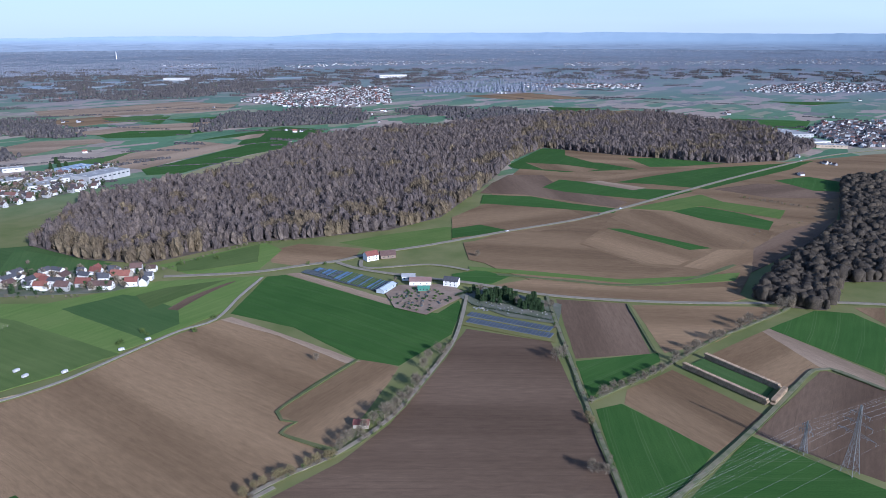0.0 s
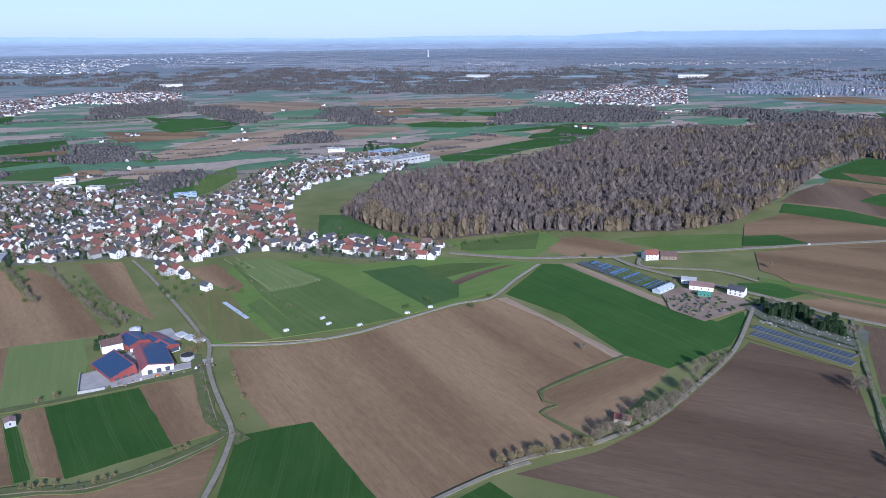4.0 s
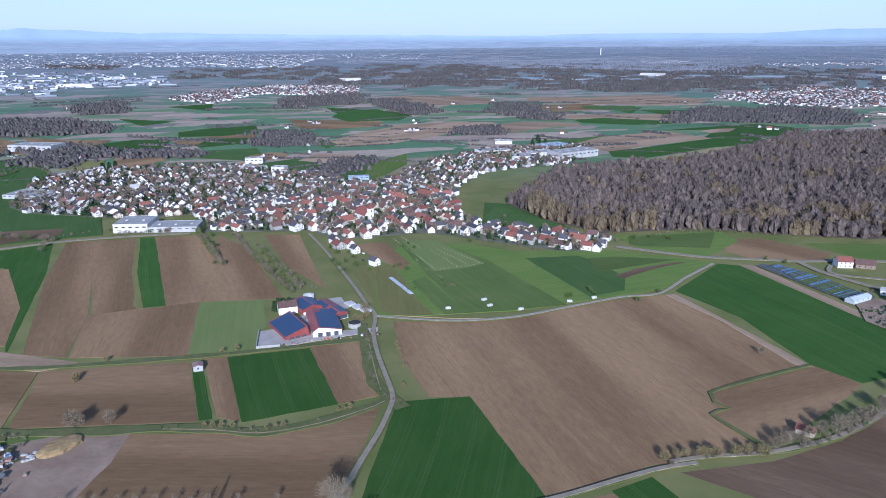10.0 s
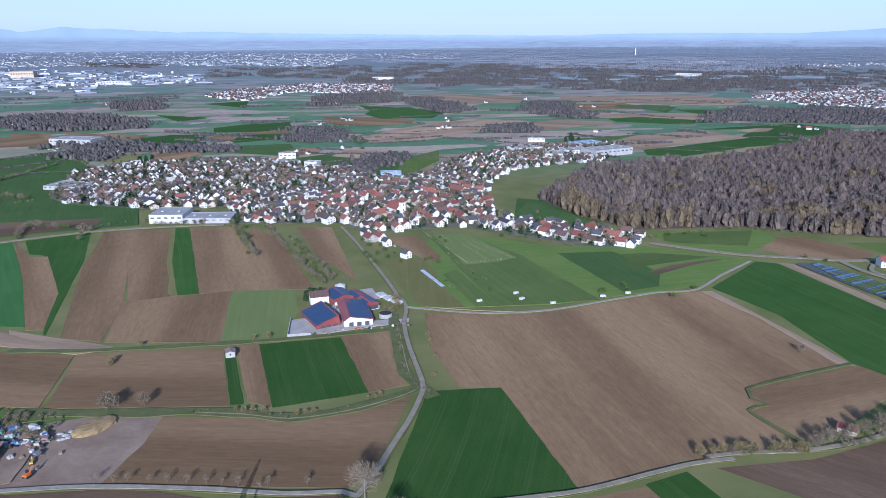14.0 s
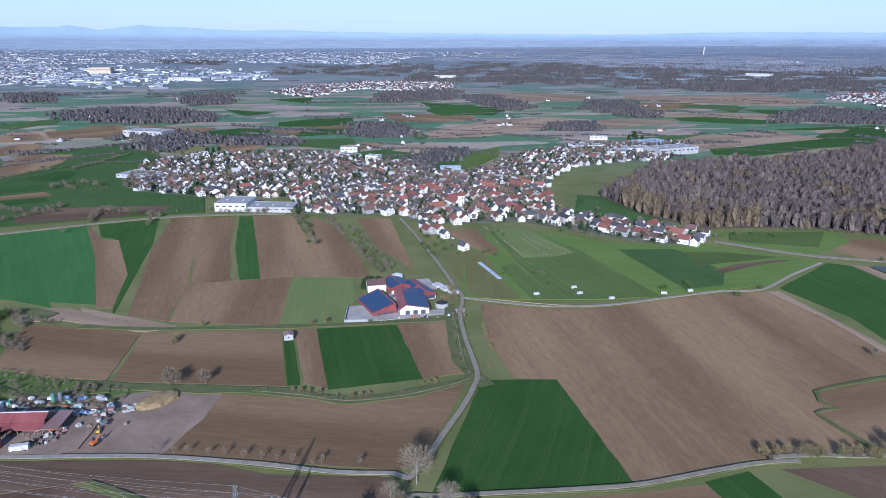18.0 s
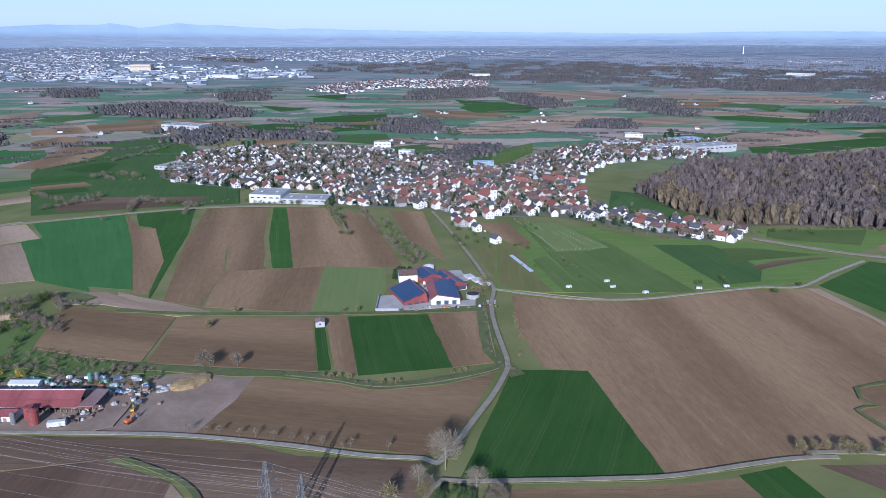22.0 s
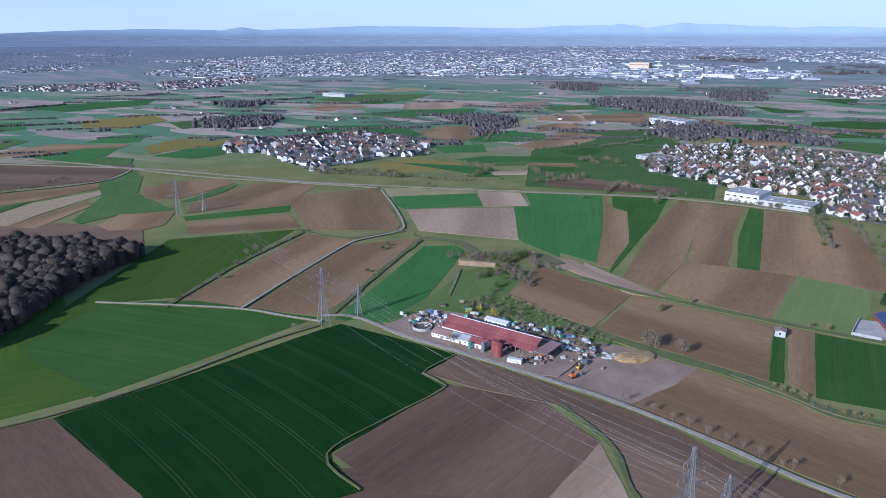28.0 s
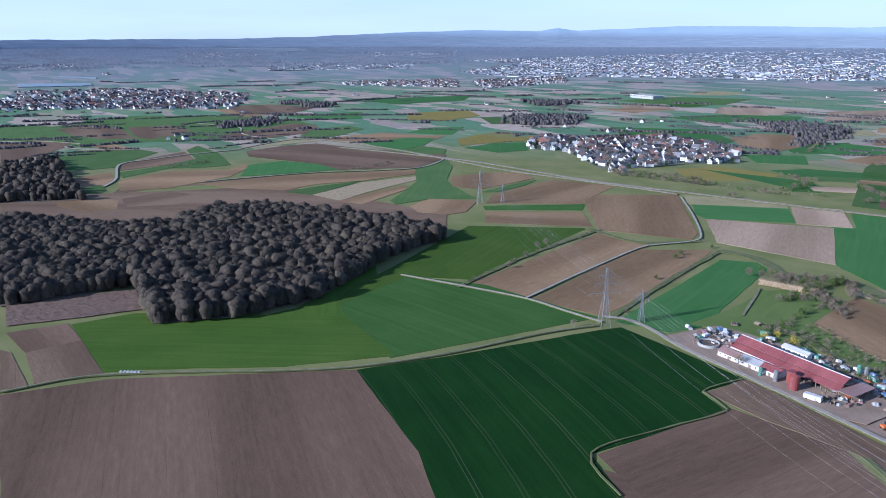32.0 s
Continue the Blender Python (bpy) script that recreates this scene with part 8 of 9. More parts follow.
for i in range(30):
    u = crng.random()
    x, y = -215 + 92 * u + crng.uniform(-2, 2), 21.5 - 11.5 * u + crng.choice((3.5, 9, 14, 19)) + crng.uniform(-1.5, 1.5)
    mat, label = crng.choice(LOOKS)
    trailer(x, y, crng.uniform(-30, 30), crng.uniform(2.6, 6.0), crng.uniform(1.8, 2.4), crng.uniform(1.5, 2.5), mat, label, "stored_trailer")
for i in range(12):
    x, y = -232 + crng.uniform(-9, 16), 12 + crng.uniform(-9, 14)
    mat, label = crng.choice(LOOKS)
    trailer(x, y, crng.uniform(0, 180), crng.uniform(3.0, 5.5), 2.2, crng.uniform(1.5, 2.4), mat, label, "stored_trailer")
for i in range(26):
    x, y = -210 + crng.uniform(0, 92), 30 + crng.uniform(-12, 8)
    plant(crng.choice(("bud", "round", "leafy")), crng.uniform(1.8, 3.6), (x, y + (-160 - x) * 0.12))


# ---- stored junk round the barn ----
def tyre_ring():
    bm = bmesh.new()
    for z in (0.0,):
        rr = [[bm.verts.new((r * math.cos(0.6283 * k), r * math.sin(0.6283 * k), z + dz)) for k in range(10)] for r, dz in ((0.55, 0.0), (0.6, 0.14), (0.55, 0.28), (0.32, 0.26), (0.32, 0.02))]
        for p, q in zip(rr, rr[1:] + rr[:1]):
            for k in range(10):
                bm.faces.new((p[k], p[(k + 1) % 10], q[(k + 1) % 10], q[k]))
    return bm


def rough_heap():
    """One lumpy mound."""
    bm, rr = bmesh.new(), random.Random(7)
    rows = [[bm.verts.new((r * rr.uniform(0.75, 1.2) * math.cos(0.5712 * k), r * rr.uniform(0.75, 1.2) * math.sin(0.5712 * k), z * rr.uniform(0.7, 1.2))) for k in range(11)] for r, z in ((1.2, -0.1), (0.95, 0.35), (0.55, 0.7), (0.2, 0.85))]
    for p, q in zip(rows, rows[1:]):
        for k in range(11):
            bm.faces.new((p[k], p[(k + 1) % 11], q[(k + 1) % 11], q[k]))
    bm.faces.new(rows[-1])
    return bm


def lying_drum(d, n):
    bm = bmesh.new()
    beam(bm, (0, -n / 2, 0), (0, n / 2, 0), d, d, 12)
    return bm


# each kind: name, label, and its parts: name, shape, surfaces, place
JUNK = [
    ("pallet_stack", "stack of weathered wooden pallets in the yard", [("pallet", lambda: boxes((-0.6, -0.5, 0, 0.6, 0.5, 0.14)), ("timber", "brown_sheet"), (0.05 * (k % 3), 0.04 * (k % 2), 0.17 * k)) for k in range(5)]),
    ("tyre_stack", "stack of worn black tyres in the yard", [("tyre", tyre_ring, ("rubber",), (0.06 * k, 0, 0.29 * k)) for k in range(3)]),
    ("farm_machine", "old farm machine stored in the open", [("body", lambda: boxes((-0.5, -0.8, 0.6, 1.0, 0.8, 1.3)), ("brown_sheet", "steel", "green_paint", "orange", "steel"), (0, 0, 0)), ("drawbar", lambda: boxes((-1.6, -0.15, 0.5, 1.8, 0.15, 0.6)), ("steel",), (0, 0, 0)), ("wheel", lambda: lying_drum(1.0, 0.25), ("rubber",), (-0.9, -0.7, 0.5)), ("wheel", lambda: lying_drum(1.0, 0.25), ("rubber",), (-0.9, 0.7, 0.5))]),
    ("rubble_heap", "low heap of rubble and scrap in the yard", [("heap", rough_heap, ("timber", "sand", "brown_sheet", "grey_wall"), (0, 0, 0))]),
    ("wrapped_bale", "wrapped silage bale lying in the yard", [("wrap", lambda: lying_drum(1.25, 1.2), ("white_sheet", "rubber", "white_sheet"), (0, 0, 0.6))]),
    ("crate", "open storage crate beside the barn", [("base", lambda: boxes((-0.8, -0.6, 0, 0.8, 0.6, 0.1)), ("timber", "grey_sheet"), (0, 0, 0)), ("side", lambda: boxes((-0.8, -0.04, 0.1, 0.8, 0.04, 1.0)), ("timber", "white_sheet", "grey_sheet"), (0, -0.56, 0)), ("side", lambda: boxes((-0.8, -0.04, 0.1, 0.8, 0.04, 1.0)), ("timber", "grey_sheet"), (0, 0.56, 0)), ("end", lambda: boxes((-0.04, -0.52, 0.1, 0.04, 0.52, 1.0)), ("timber",), (0.76, 0, 0))]),
]
jrng = random.Random(58)


def junk(x, y, size):
    name, label, bits = jrng.choice(JUNK)
    root = empty(name, x, y, 0.55, jrng.uniform(0, 360))
    s = size * jrng.uniform(0.8, 1.3)
    root.scale = (s, s, s)
    for nm, make, mats, at in bits:
        piece(nm, name + "_" + nm, make, jrng.choice(mats), root, *at)
    tagged(root, label, name.replace("_", " "), group="stored junk")


for i in range(90):
    u = jrng.random()
    junk(-216 + 96 * u, 20 - 11.5 * u + abs(jrng.gauss(0, 8)), 1.5)
for i in range(44):
    junk(-228 + jrng.gauss(0, 9), 13 + jrng.gauss(0, 6), 1.6)
for i in range(26):
    junk(-146 + jrng.gauss(0, 5), -6 + jrng.gauss(0, 5), 1.3)
for i in range(9):
    junk(-124 + jrng.gauss(0, 8), 6 + jrng.gauss(0, 5), 1.5)
for i in range(14):
    junk(18 + jrng.uniform(-6, 80), 120 + jrng.uniform(-3, 2), 1.1)
for i in range(6):
    ob = new("silage_bale", shared("silage_bale", lambda: lying_drum(1.25, 1.2), "white_sheet"))
    ob.matrix_basis = pose(-396.5 + 1.25 * i, -284.4 + 1.55 * i, 1.1, 0, 0, 50)
    ob.scale = (1.2, 1.2, 1.2)
    tagged(ob, "white wrapped silage bale beside the track", "bale", group="white bales")
plant("big", 7.5, (-199, -13))
plant("forsythia", 6.5, (-196, 40))


# ---- straw ----
def bale_row(a, b, gap, layers, label):
    n = int(math.dist(a, b) / gap)
    t = math.degrees(math.atan2(b[1] - a[1], b[0] - a[0]))
    for i in range(n):
        for k in range(layers):
            u = (i + 0.5 + 0.5 * (k % 2)) / n
            ob = new("straw_bale", shared("straw_bale", lambda: (lambda q: (beam(q, (0, -1.5, 0), (0, 1.5, 0), 1.7, 1.7, 10), q)[1])(bmesh.new()), "bale"))
            ob.matrix_basis = pose(a[0] + (b[0] - a[0]) * u, a[1] + (b[1] - a[1]) * u, 1.3 + 1.35 * k, 0, 0, t + crng.uniform(-5, 5))
            tagged(ob, label, "straw bale", group="straw bales")


bale_row((487, -215), (465, -278), 1.9, 3, "round straw bale in a long stacked wall")
bale_row((513, -222), (492, -279), 1.9, 3, "round straw bale in a long stacked wall")
bale_row((466, -281), (491, -283), 1.9, 3, "round straw bale closing the end of the stack")
bale_row((-268, 127), (-231, 137), 1.9, 3, "round straw bale in a wall beside the pasture")
field("lawn", (490, -216), (510, -222), (491, -276), (469, -275), label="fenced green pen between straw walls")


# ---- power line ----
def pylon(x, y, h, turn, arms, label):
    root = empty("pylon", x, y, 0.4, turn)
    base, neck, top = h * 0.085, h * 0.028, h * 0.010

    def half(z):
        return base + (neck - base) * z / (h * 0.55) if z < h * 0.55 else neck + (top - neck) * (z - h * 0.55) / (h * 0.45)

    levels = [0, 0.12, 0.23, 0.33, 0.42, 0.5, 0.57, 0.64, 0.71, 0.78, 0.85, 0.92, 1.0]
    for sx in (-1, 1):
        for sy in (-1, 1):
            bm = bmesh.new()
            for p, q in ((0, 0.55), (0.55, 1.0)):
                beam(bm, (sx * half(p * h), sy * half(p * h), p * h - (0.4 if p == 0 else 0)), (sx * half(q * h), sy * half(q * h), q * h), 0.30 if p == 0 else 0.22)
            part("leg", bm, "steel", root)
    for k, (p, q) in enumerate(zip(levels, levels[1:])):
        bm = bmesh.new()
        for s in (-1, 1):
            for (x0, y0), (x1, y1) in (((-1, s), (1, s)), ((s, -1), (s, 1))):
                beam(bm, (x0 * half(p * h), y0 * half(p * h), p * h), (x1 * half(q * h), y1 * half(q * h), q * h), 0.13)
                beam(bm, (x1 * half(p * h), y1 * half(p * h), p * h), (x0 * half(q * h), y0 * half(q * h), q * h), 0.13)
                beam(bm, (x0 * half(q * h), y0 * half(q * h), q * h), (x1 * half(q * h), y1 * half(q * h), q * h), 0.11)
        part("bracing", bm, "steel", root)
    for z, reach in arms:
        bm = bmesh.new()
        for s in (-1, 1):
            for e in (-1, 1):
                beam(bm, (s * half(z), e * half(z), z), (s * reach, 0, z), 0.15)
            beam(bm, (s * half(z + 1.8), 0, z + 1.8), (s * reach, 0, z), 0.13)
            for k in range(1, 4):
                w = half(z) + (reach - half(z)) * k / 4
                beam(bm, (s * w, 0, z + 1.8 * (1 - k / 4)), (s * (w - reach * 0.12), 0, z), 0.09)
        arm = part("crossarm", bm, "steel", root)
        for s in (-1, 1):
            for w in (0.55, 1.0):
                piece("insulator", "insulator", lambda: (lambda q: (beam(q, (0, 0, -2.0), (0, 0, 0), 0.22, 0.22, 6), q)[1])(bmesh.new()), "steel", arm, s * reach * w, 0, z)
    return tagged(root, label, "pylon", group="pylons")


BIG_ARMS = lambda h: [(h * 0.58, h * 0.26), (h * 0.74, h * 0.19), (h * 0.88, h * 0.13)]
SMALL_ARMS = lambda h: [(h * 0.70, h * 0.20), (h * 0.86, h * 0.14)]
LINE_BIG = [(-597.0, 137.0, 36.0), (-283.3, -25.7, 38.0), (-42.0, -127.0, 40.0), (412.0, -334.0, 41.0), (760.0, -480.0, 41.0)]
LINE_SMALL = [(-588.0, 162.0, 20.0), (-274.0, -1.0, 21.0), (-31.0, -109.0, 22.0), (418.0, -309.0, 20.5), (765.0, -455.0, 20.5)]
for line, arms, label in ((LINE_BIG, BIG_ARMS, "tall steel lattice pylon with three crossarms"), (LINE_SMALL, SMALL_ARMS, "smaller steel lattice pylon beside the main line")):
    ends = []
    for i, (x, y, h) in enumerate(line):
        p, q = line[max(i - 1, 0)], line[min(i + 1, len(line) - 1)]
        t = math.atan2(q[1] - p[1], q[0] - p[0])
        pylon(x, y, h, math.degrees(t) + 90, arms(h), label)
        ends.append([(x - math.sin(t) * s * r * w, y + math.cos(t) * s * r * w, z - 1.6) for z, r in arms(h) for s in (-1, 1) for w in (1.0,)] + [(x, y, h + 0.4)])
    for a, b in zip(ends, ends[1:]):
        for p, q in zip(a, b):
            bm = bmesh.new()
            sag = math.dist(p, q) * 0.022
            pts = [Vector(p).lerp(Vector(q), k / 14) - Vector((0, 0, 4 * sag * (k / 14) * (1 - k / 14))) for k in range(15)]
            side = Vector((q[1] - p[1], p[0] - q[0], 0)).normalized() * 0.02
            loops = [[bm.verts.new(u + o) for o in (side, -side, Vector((0, 0, 0.035)))] for u in pts]
            for u, v in zip(loops, loops[1:]):
                for k in range(3):
                    bm.faces.new((u[k], u[(k + 1) % 3], v[(k + 1) % 3], v[k]))
            tagged(part("power_cable", bm, "cable"), "bright aluminium power cable between pylons", "cable", group="power cables")


# ---- nursery and houses by the main road ----
def by_road(a, b, w, h, rise, wall, roof, label, name="house"):
    root = empty(name, (a[0] + b[0]) / 2, (a[1] + b[1]) / 2, 0.8, math.degrees(math.atan2(b[1] - a[1], b[0] - a[0])))
    n = math.dist(a, b)
    inner = empty("block", 0, 0)
    bpy.data.objects.remove(inner)
    part("wall", gable_walls(w, n / 2, h, rise), wall, root).matrix_basis = pose(0, w, 0, 0, 0, 90)
    part("roof", roof_slopes(w, n / 2, h, rise), roof, root).matrix_basis = pose(0, w, 0, 0, 0, 90)
    for i in range(3):
        for z in (1.0, 3.6):
            if z + 1.3 < h:
                piece("window", "window", window_box, "pane", root, (i - 1) * n * 0.3, 0, z)
    return tagged(root, label, name.replace("_", " "))


by_road((537.3, 141.3), (550.1, 136.2), 5.5, 5.6, 3.6, "plaster", "tile_red", "white house with a bright red roof at the road fork")
by_road((553, 136), (566, 126), 5.0, 3.6, 3.8, "timber", "tile_brown", "dark timber barn with a brown roof", "barn")
by_road((472.8, 60.8), (496.0, 65.8), 4.0, 2.6, 1.6, "glass_house", "glass_house", "long pale greenhouse of the nursery", "greenhouse")
by_road((504.9, 56.5), (517.8, 40.1), 6.5, 4.0, 2.2, "plaster", "brown_sheet", "white nursery hall with a brown roof", "hall")
by_road((497.4, 40.0), (504.0, 31.6), 3.5, 2.6, 1.4, "green_paint", "green_paint", "teal green greenhouse among plant beds", "greenhouse")
by_road((523.6, 30.1), (528.5, 17.0), 5.0, 5.4, 3.0, "plaster", "tile_grey", "white house with a dark roof by the nursery")
by_road((512, 72), (520, 62), 5.0, 3.6, 1.8, "plaster", "grey_sheet", "white nursery shop with a grey roof", "hall")
field("nursery", (470, 170), (480, 172), (505, 70), (474, 62), label="plant beds of a nursery in long rows")
field("sand", (474, 60), (500, 66), (530, 30), (520, -2), (455, -3), (452, 30), label="bare sales yard of the nursery")
NURSERY = random.Random(3)
for i in range(58):
    u = i / 58
    cx, cy = 474 + 2 * u + 12, 166 - 98 * u
    half = 4 + 9 * min(1, u * 2.2)
    row = part("plant_bed", boxes((-half, -0.45, 0, -0.4, 0.45, NURSERY.uniform(0.5, 1.0)), (0.4, -0.45, 0, half, 0.45, NURSERY.uniform(0.5, 1.0))), NURSERY.choice(("nursery", "frame_glass", "leaf", "tarp")))
    row.matrix_basis = pose(cx, cy, 0.9, 0, 0, 12)
    tagged(row, "long low bed of nursery plants under netting", "plant bed", group="nursery beds")
field("grassy", (482, -28), (496, -108), (470, -120), (455, -38), label="mown strip between the cold frames")
for r, (a, b) in enumerate((((478.4, -31.4), (491.4, -105.5)), ((466.5, -39.0), (479.5, -112.5)))):
    for i in range(22):
        u = (i + 0.5) / 22
        fr = empty("cold_frame", a[0] + (b[0] - a[0]) * u, a[1] + (b[1] - a[1]) * u, 0.7, 10)
        piece("box", "frame_box", lambda: boxes((-5.0, -1.3, 0, 5.0, -1.2, 0.6), (-5.0, 1.2, 0, 5.0, 1.3, 0.6), (-5.0, -1.2, 0, -4.9, 1.2, 0.6), (4.9, -1.2, 0, 5.0, 1.2, 0.6)), "steel", fr)
        piece("glass", "frame_glass", lambda: boxes((-4.95, -1.25, 0.6, 4.95, 1.25, 0.68)), "frame_glass", fr)
        tagged(fr, "long cold frame with a dark glass cover", "cold frame", group="cold frames")
for i in range(95):
    x, y = 470 + NURSERY.uniform(-14, 40), 15 + NURSERY.uniform(-14, 36)
    crate = part("plant_crate", boxes((-1.6, -0.9, 0, 1.6, 0.9, 0.25), (-1.4, -0.7, 0.25, 1.4, 0.7, NURSERY.uniform(0.5, 1.1))), NURSERY.choice(("leaf", "timber", "twig_pale", "needle", "needle", "nursery")))
    crate.matrix_basis = pose(x, y, 0.9, 0, 0, NURSERY.uniform(0, 90))
    tagged(crate, "wooden crate of young plants on the sales yard", "crate", group="plant crates")

# ---- huts, vehicles and small things ----
cottage = empty("cottage", 286.3, -86.0, 0.4, 35)
house(cottage, 3.0, 4.6, 2.6, 1.8, "cream", "tile_red")
tagged(cottage, "small hut with a red roof among trees", "hut")
store = empty("shed", -30.2, 98.5, 0.4, 2)
part("wall", gable_walls(3.0, 3.2, 3.2, 0.9), "grey_sheet", store)
part("roof", roof_slopes(3.0, 3.2, 3.2, 0.9, 0.4), "brown_sheet", store)
piece("window", "window", window_box, "pane", store, 0, -3.2, 1.2)
tagged(store, "grey metal shed with a brown roof beside fields", "shed")
for x, y in ((157.9, 150.5), (191.8, 146.2), (211.9, 131.0), (256.8, 135.0), (279.9, 136.7), (192.0, 160.0)):
    trailer(x, y, crng.uniform(-20, 20), 4.2, 2.0, 2.2, "white_sheet", "small white field trailer beside the track", "field_trailer")


def car(x, y, turn, mat, label):
    root = empty("car", x, y, 1.05, turn)
    part("body", boxes((-2.1, -0.85, 0.3, 2.1, 0.85, 0.85), (-1.95, -0.8, 0.85, 1.95, 0.8, 0.92)), mat, root)
    bm = bmesh.new()
    box(bm, -1.5, -0.75, 0.92, 1.0, 0.75, 1.42)
    for v in bm.verts:
        if v.co.z > 1:
            v.co.x *= 0.72
            v.co.y *= 0.86
    part("cabin", bm, "pane", root)
    part("car_roof", boxes((-1.05, -0.63, 1.42, 0.7, 0.63, 1.47)), mat, root)
    for sx in (-1.3, 1.3):
        for sy in (-0.8, 0.8):
            piece("wheel", "car_wheel", lambda: (lambda q: (beam(q, (0, -0.1, 0), (0, 0.1, 0), 0.62, 0.62, 12), q)[1])(bmesh.new()), "rubber", root, sx, sy, 0.31)
    return tagged(root, label, "car", group="cars")


for x, y, t, m in ((732.2, 89.5, -20, "car_white"), (931.0, 28.9, -19, "car_white"), (1523.9, -80.0, -15, "car_white"), (882.2, 38.1, -19, "car_dark"), (551.3, 154.4, -20, "car_white"), (125.0, 322.0, 95, "car_white"), (120.0, 300.0, 95, "car_dark")):
    car(x, y, t, m, "white car on the asphalt road" if m == "car_white" else "dark car on the asphalt road")
park = random.Random(6)
for i in range(46):
    car(-330 + park.uniform(-40, 90), 1120 + park.uniform(-16, 14), -25, park.choice(("car_white", "car_dark")), "car parked in rows outside the works")

# white stakes round the small parcels below the village
STAKES = [((166.3, 370.0), (178.7, 250.8), 26), ((177.2, 368.8), (183.7, 324.6), 9), ((178.7, 250.8), (225.8, 253.8), 12), ((206.2, 318.5), (225.8, 253.8), 15), ((192.9, 312.6), (199.6, 252.9), 11), ((199.0, 316.0), (212.0, 253.4), 12)]
for a, b, n in STAKES:
    for i in range(n):
        u = i / (n - 1)
        ob = new("stake", shared("stake", lambda: boxes((-0.1, -0.1, -0.2, 0.1, 0.1, 1.1)), "cream"))
        ob.location = (a[0] + (b[0] - a[0]) * u, a[1] + (b[1] - a[1]) * u, 0.6)
        tagged(ob, "white painted stake marking a garden parcel", "stake", group="parcel stakes")
bed = part("covered_bed", boxes((-1.8, -24, 0, 1.8, 24, 0.4)), "glass_house")
bed.matrix_basis = pose(136.6, 217.7, 0.6, 0, 0, 8)
tagged(bed, "long bed under pale blue plastic sheeting", "garden bed")

# spoil heap and diggers on the building site
bm = bmesh.new()
rings = []
for k, (s, z) in enumerate(((1.0, -0.3), (0.9, 1.2), (0.72, 2.0), (0.4, 2.3), (0.05, 2.35))):
    rings.append([bm.verts.new((s * 13 * (1 + 0.22 * noise.noise((math.cos(i * 0.35) * 2, math.sin(i * 0.35) * 2, k))) * math.cos(i * 0.349), s * 7.5 * (1 + 0.22 * noise.noise((math.cos(i * 0.35) * 2, math.sin(i * 0.35) * 2, k + 9))) * math.sin(i * 0.349), z + 0.35 * noise.noise((i * 0.8, k, 4)))) for i in range(18)])
for a, b in zip(rings, rings[1:]):
    for i in range(18):
        bm.faces.new((a[i], a[(i + 1) % 18], b[(i + 1) % 18], b[i]))
bm.faces.new(rings[-1])
mound = part("sand_mound", bm, "heap")
mound.matrix_basis = pose(-99, 23, 0.5, 0, 0, 38)
tagged(mound, "flat sandy spoil heap on the building site", "heap")


def digger(x, y, turn, mat, label, k=1.0):
    root = empty("excavator", x, y, 0.6, turn)
    root.scale = (k, k, k)
    for s in (-1, 1):
        part("crawler", boxes((-1.8, s * 1.1 - 0.3, 0, 1.8, s * 1.1 + 0.3, 0.8)), "rubber", root)
    part("body", boxes((-1.9, -1.2, 0.9, 1.2, 1.2, 1.9)), mat, root)
    part("cab", boxes((0.0, 0.2, 1.9, 1.3, 1.2, 3.1)), "pane", root)
    bm = bmesh.new()
    beam(bm, (1.0, -0.3, 1.6), (3.6, -0.3, 4.2), 0.5, 0.4)
    part("boom", bm, mat, root)
    bm = bmesh.new()
    beam(bm, (3.6, -0.3, 4.2), (5.4, -0.3, 1.6), 0.4, 0.3)
    part("stick", bm, mat, root)
    part("bucket", boxes((5.0, -0.8, 0.5, 5.9, 0.2, 1.5)), "steel", root)
    return tagged(root, label, "excavator")


digger(-121.4, -19.0, 60, "orange", "orange crawler excavator on the building site")
digger(-122.6, -7.5, 100, "yellow", "small yellow digger on the building site", 0.7)
for i in range(9):
    lump = part("broken_concrete", (lambda q: (bmesh.ops.create_icosphere(q, subdivisions=1, radius=1.6), q)[1])(bmesh.new()), "grey_wall")
    lump.matrix_basis = pose(-116 + crng.uniform(-6, 6), 17 + crng.uniform(-4, 4), 0.5) @ Matrix.Diagonal((crng.uniform(0.8, 1.6), crng.uniform(0.6, 1.2), 0.5, 1))
    tagged(lump, "pale heap of broken concrete", "rubble", group="broken concrete")

# ---- graveyard beside the nursery ----
field("garden", (512, 8), (545, 2), (548, -84), (505, -104), (494, -60), (500, -20), label="lawns and paths of a small graveyard")
grng = random.Random(44)
for i in range(60):
    u = grng.random()
    gx, gy = 500 + 10 * u + grng.uniform(-8, 14), -22 - 66 * u
    stone = new("gravestone", shared("gravestone", lambda: boxes((-0.5, -0.15, -0.2, 0.5, 0.15, 1.1), (-0.7, 0.15, -0.2, 0.7, 1.9, 0.15)), grng.choice(("grey_wall", "tile_grey", "grey_wall", "cream"))))
    stone.matrix_basis = pose(gx, gy, 0.6, 0, 0, grng.uniform(-20, 20) + 90)
    tagged(stone, "pale gravestone on the small graveyard", "gravestone", group="gravestones")
yard_hedge = []
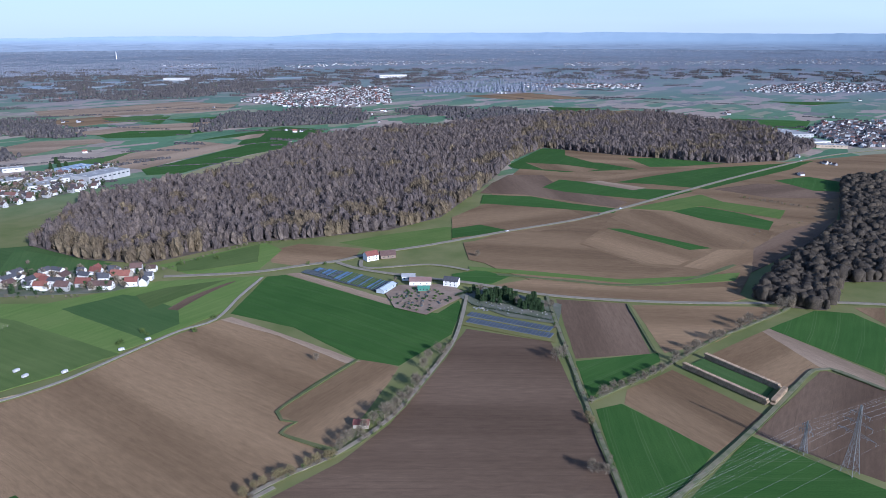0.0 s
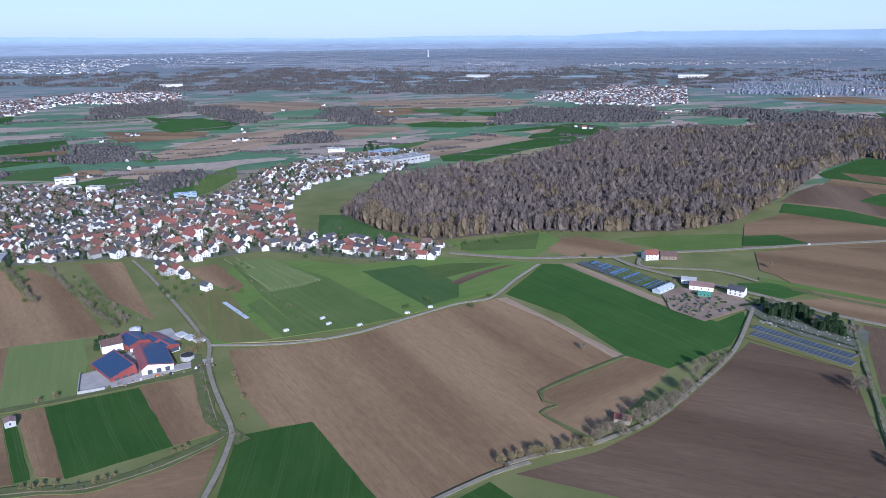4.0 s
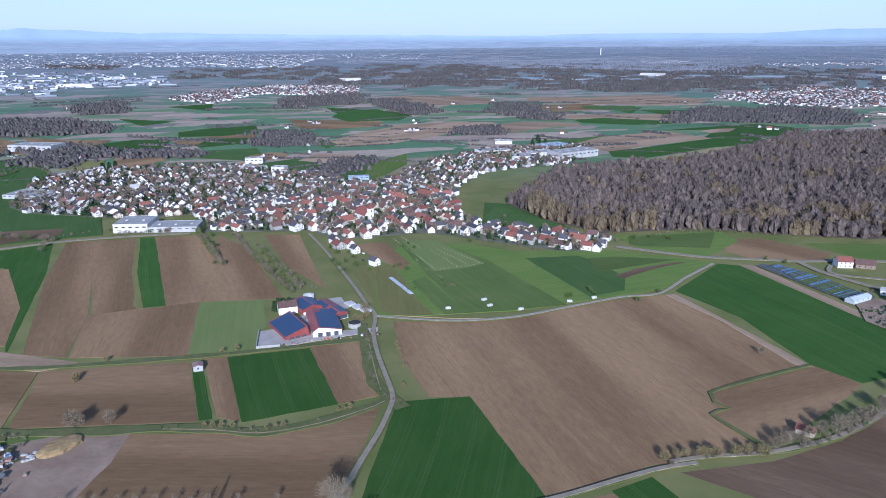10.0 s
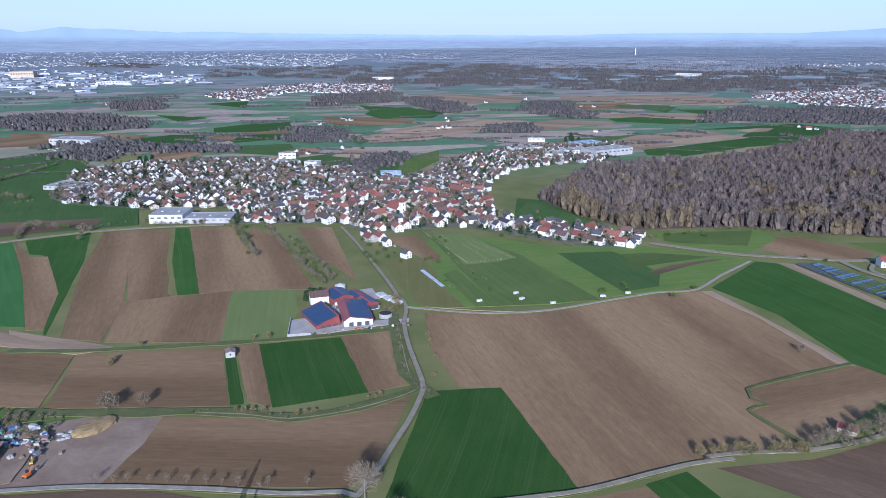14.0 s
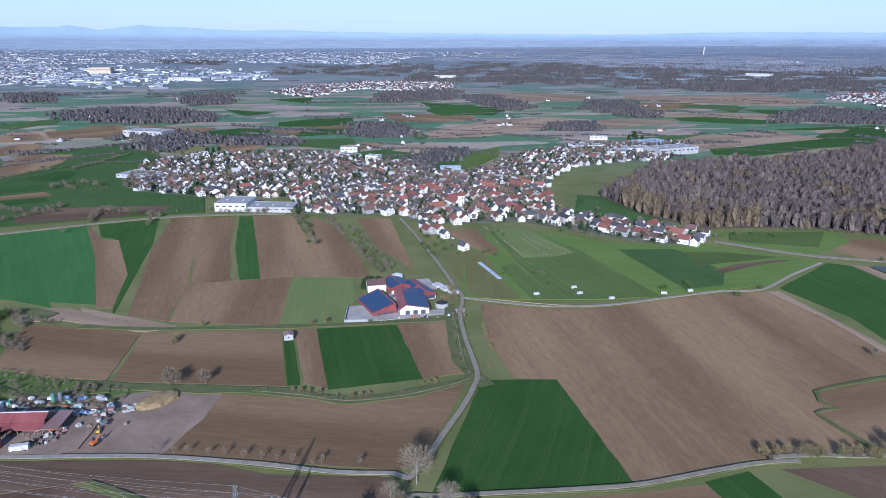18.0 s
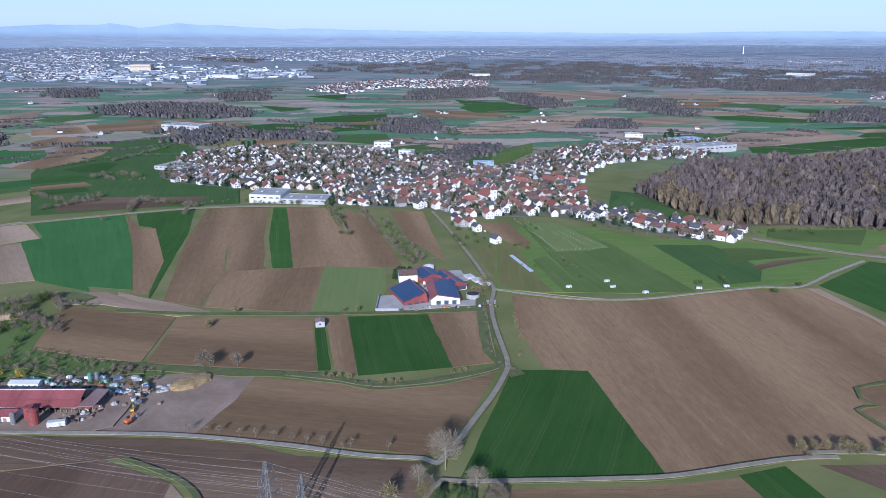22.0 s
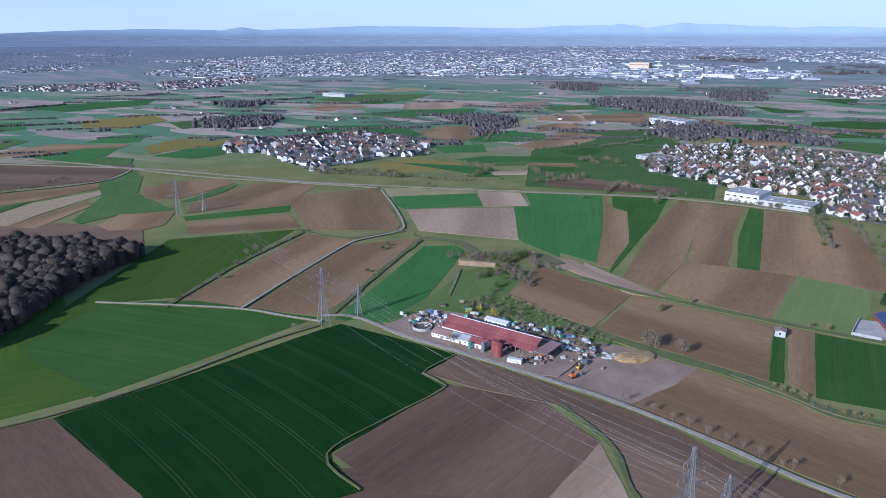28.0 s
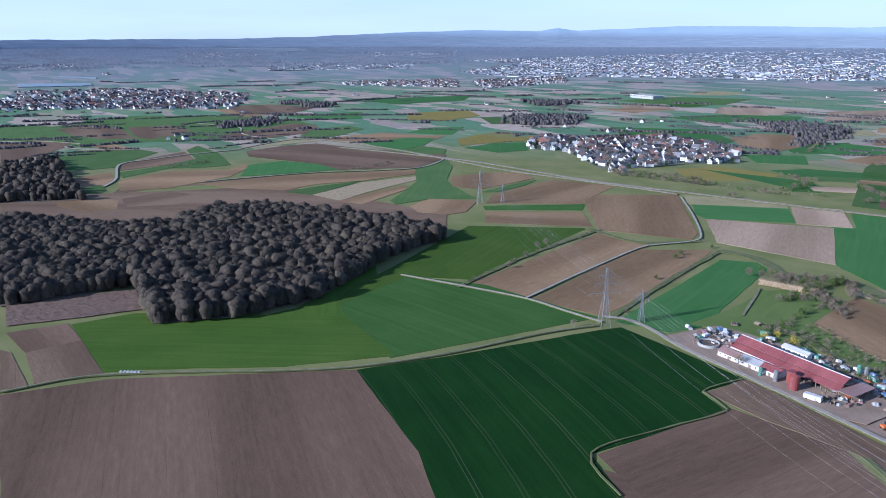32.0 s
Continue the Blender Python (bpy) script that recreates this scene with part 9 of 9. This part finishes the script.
for a, b in (((497, -22), (508, -95)), ((516, -18), (524, -88)), ((508, 4), (544, -2))):
    for i in range(34):
        u = i / 33
        yard_hedge.append((a[0] + (b[0] - a[0]) * u, a[1] + (b[1] - a[1]) * u, 0.4, grng.uniform(1.6, 2.8), grng.uniform(0, 6), 0))
stamp("clipped_hedge", [bush(701, 1.0, 0.62, 150, 0.12)], yard_hedge, ["bark", "needle"], "dark clipped evergreen hedge round the graveyard", "hedge")

# ---- overgrown garden behind the barn ----
wild_bare, wild_green = [], []
for i in range(150):
    u = grng.random()
    gx, gy = -222 + 100 * u, 58 - 30 * u + grng.uniform(-16, 14)
    (wild_green if grng.random() < 0.25 else wild_bare).append((gx, gy, 0.3, grng.uniform(1.2, 4.2), grng.uniform(0, 6), grng.randrange(2)))
for i in range(120):
    u = grng.random()
    gx, gy = -268 + 70 * u + grng.uniform(-4, 4), 150 - 40 * u * u + grng.uniform(-9, 9)
    wild_bare.append((gx, gy, 0.3, grng.uniform(1.8, 5.0), grng.uniform(0, 6), grng.randrange(2)))
stamp("garden_thicket", [twig_tree(711 + i, 1.0, 0.5, 190, 0.06, 0.022, 4, 0.2, 4) for i in range(2)], wild_bare, ["bark", "twig_pale"], "bare brown thicket round the farm and pasture", "thicket")
stamp("garden_bushes", [bush(721 + i, 1.0, 0.55, 150, 0.11) for i in range(2)], wild_green, ["bark", "leaf"], "green bushes in the garden behind the barn", "bushes")
path = strip("garden_path", "track", 1.8, 0.9, [(-262, 118), (-256, 104), (-251, 90), (-246, 76), (-240, 60)], 0.4)
tagged(path, "pale trodden path in a pasture", "path", kind="structure")


def log_pile(x, y, turn, n, label):
    root = empty("log_stack", x, y, 0.5, turn)
    for i in range(n):
        for k in range(3 - (i % 2)):
            piece("log", "log", lambda: (lambda q: (beam(q, (0, -2, 0), (0, 2, 0), 0.5, 0.5, 8), q)[1])(bmesh.new()), "timber", root, i * 0.5 + 0.25 * (k % 2), 0, 0.25 + 0.43 * k)
    return tagged(root, label, "logs")


log_pile(-236, 40, 30, 8, "stack of grey timber logs beside the yard")
log_pile(-226, 52, 80, 6, "stack of grey timber logs in the grass")
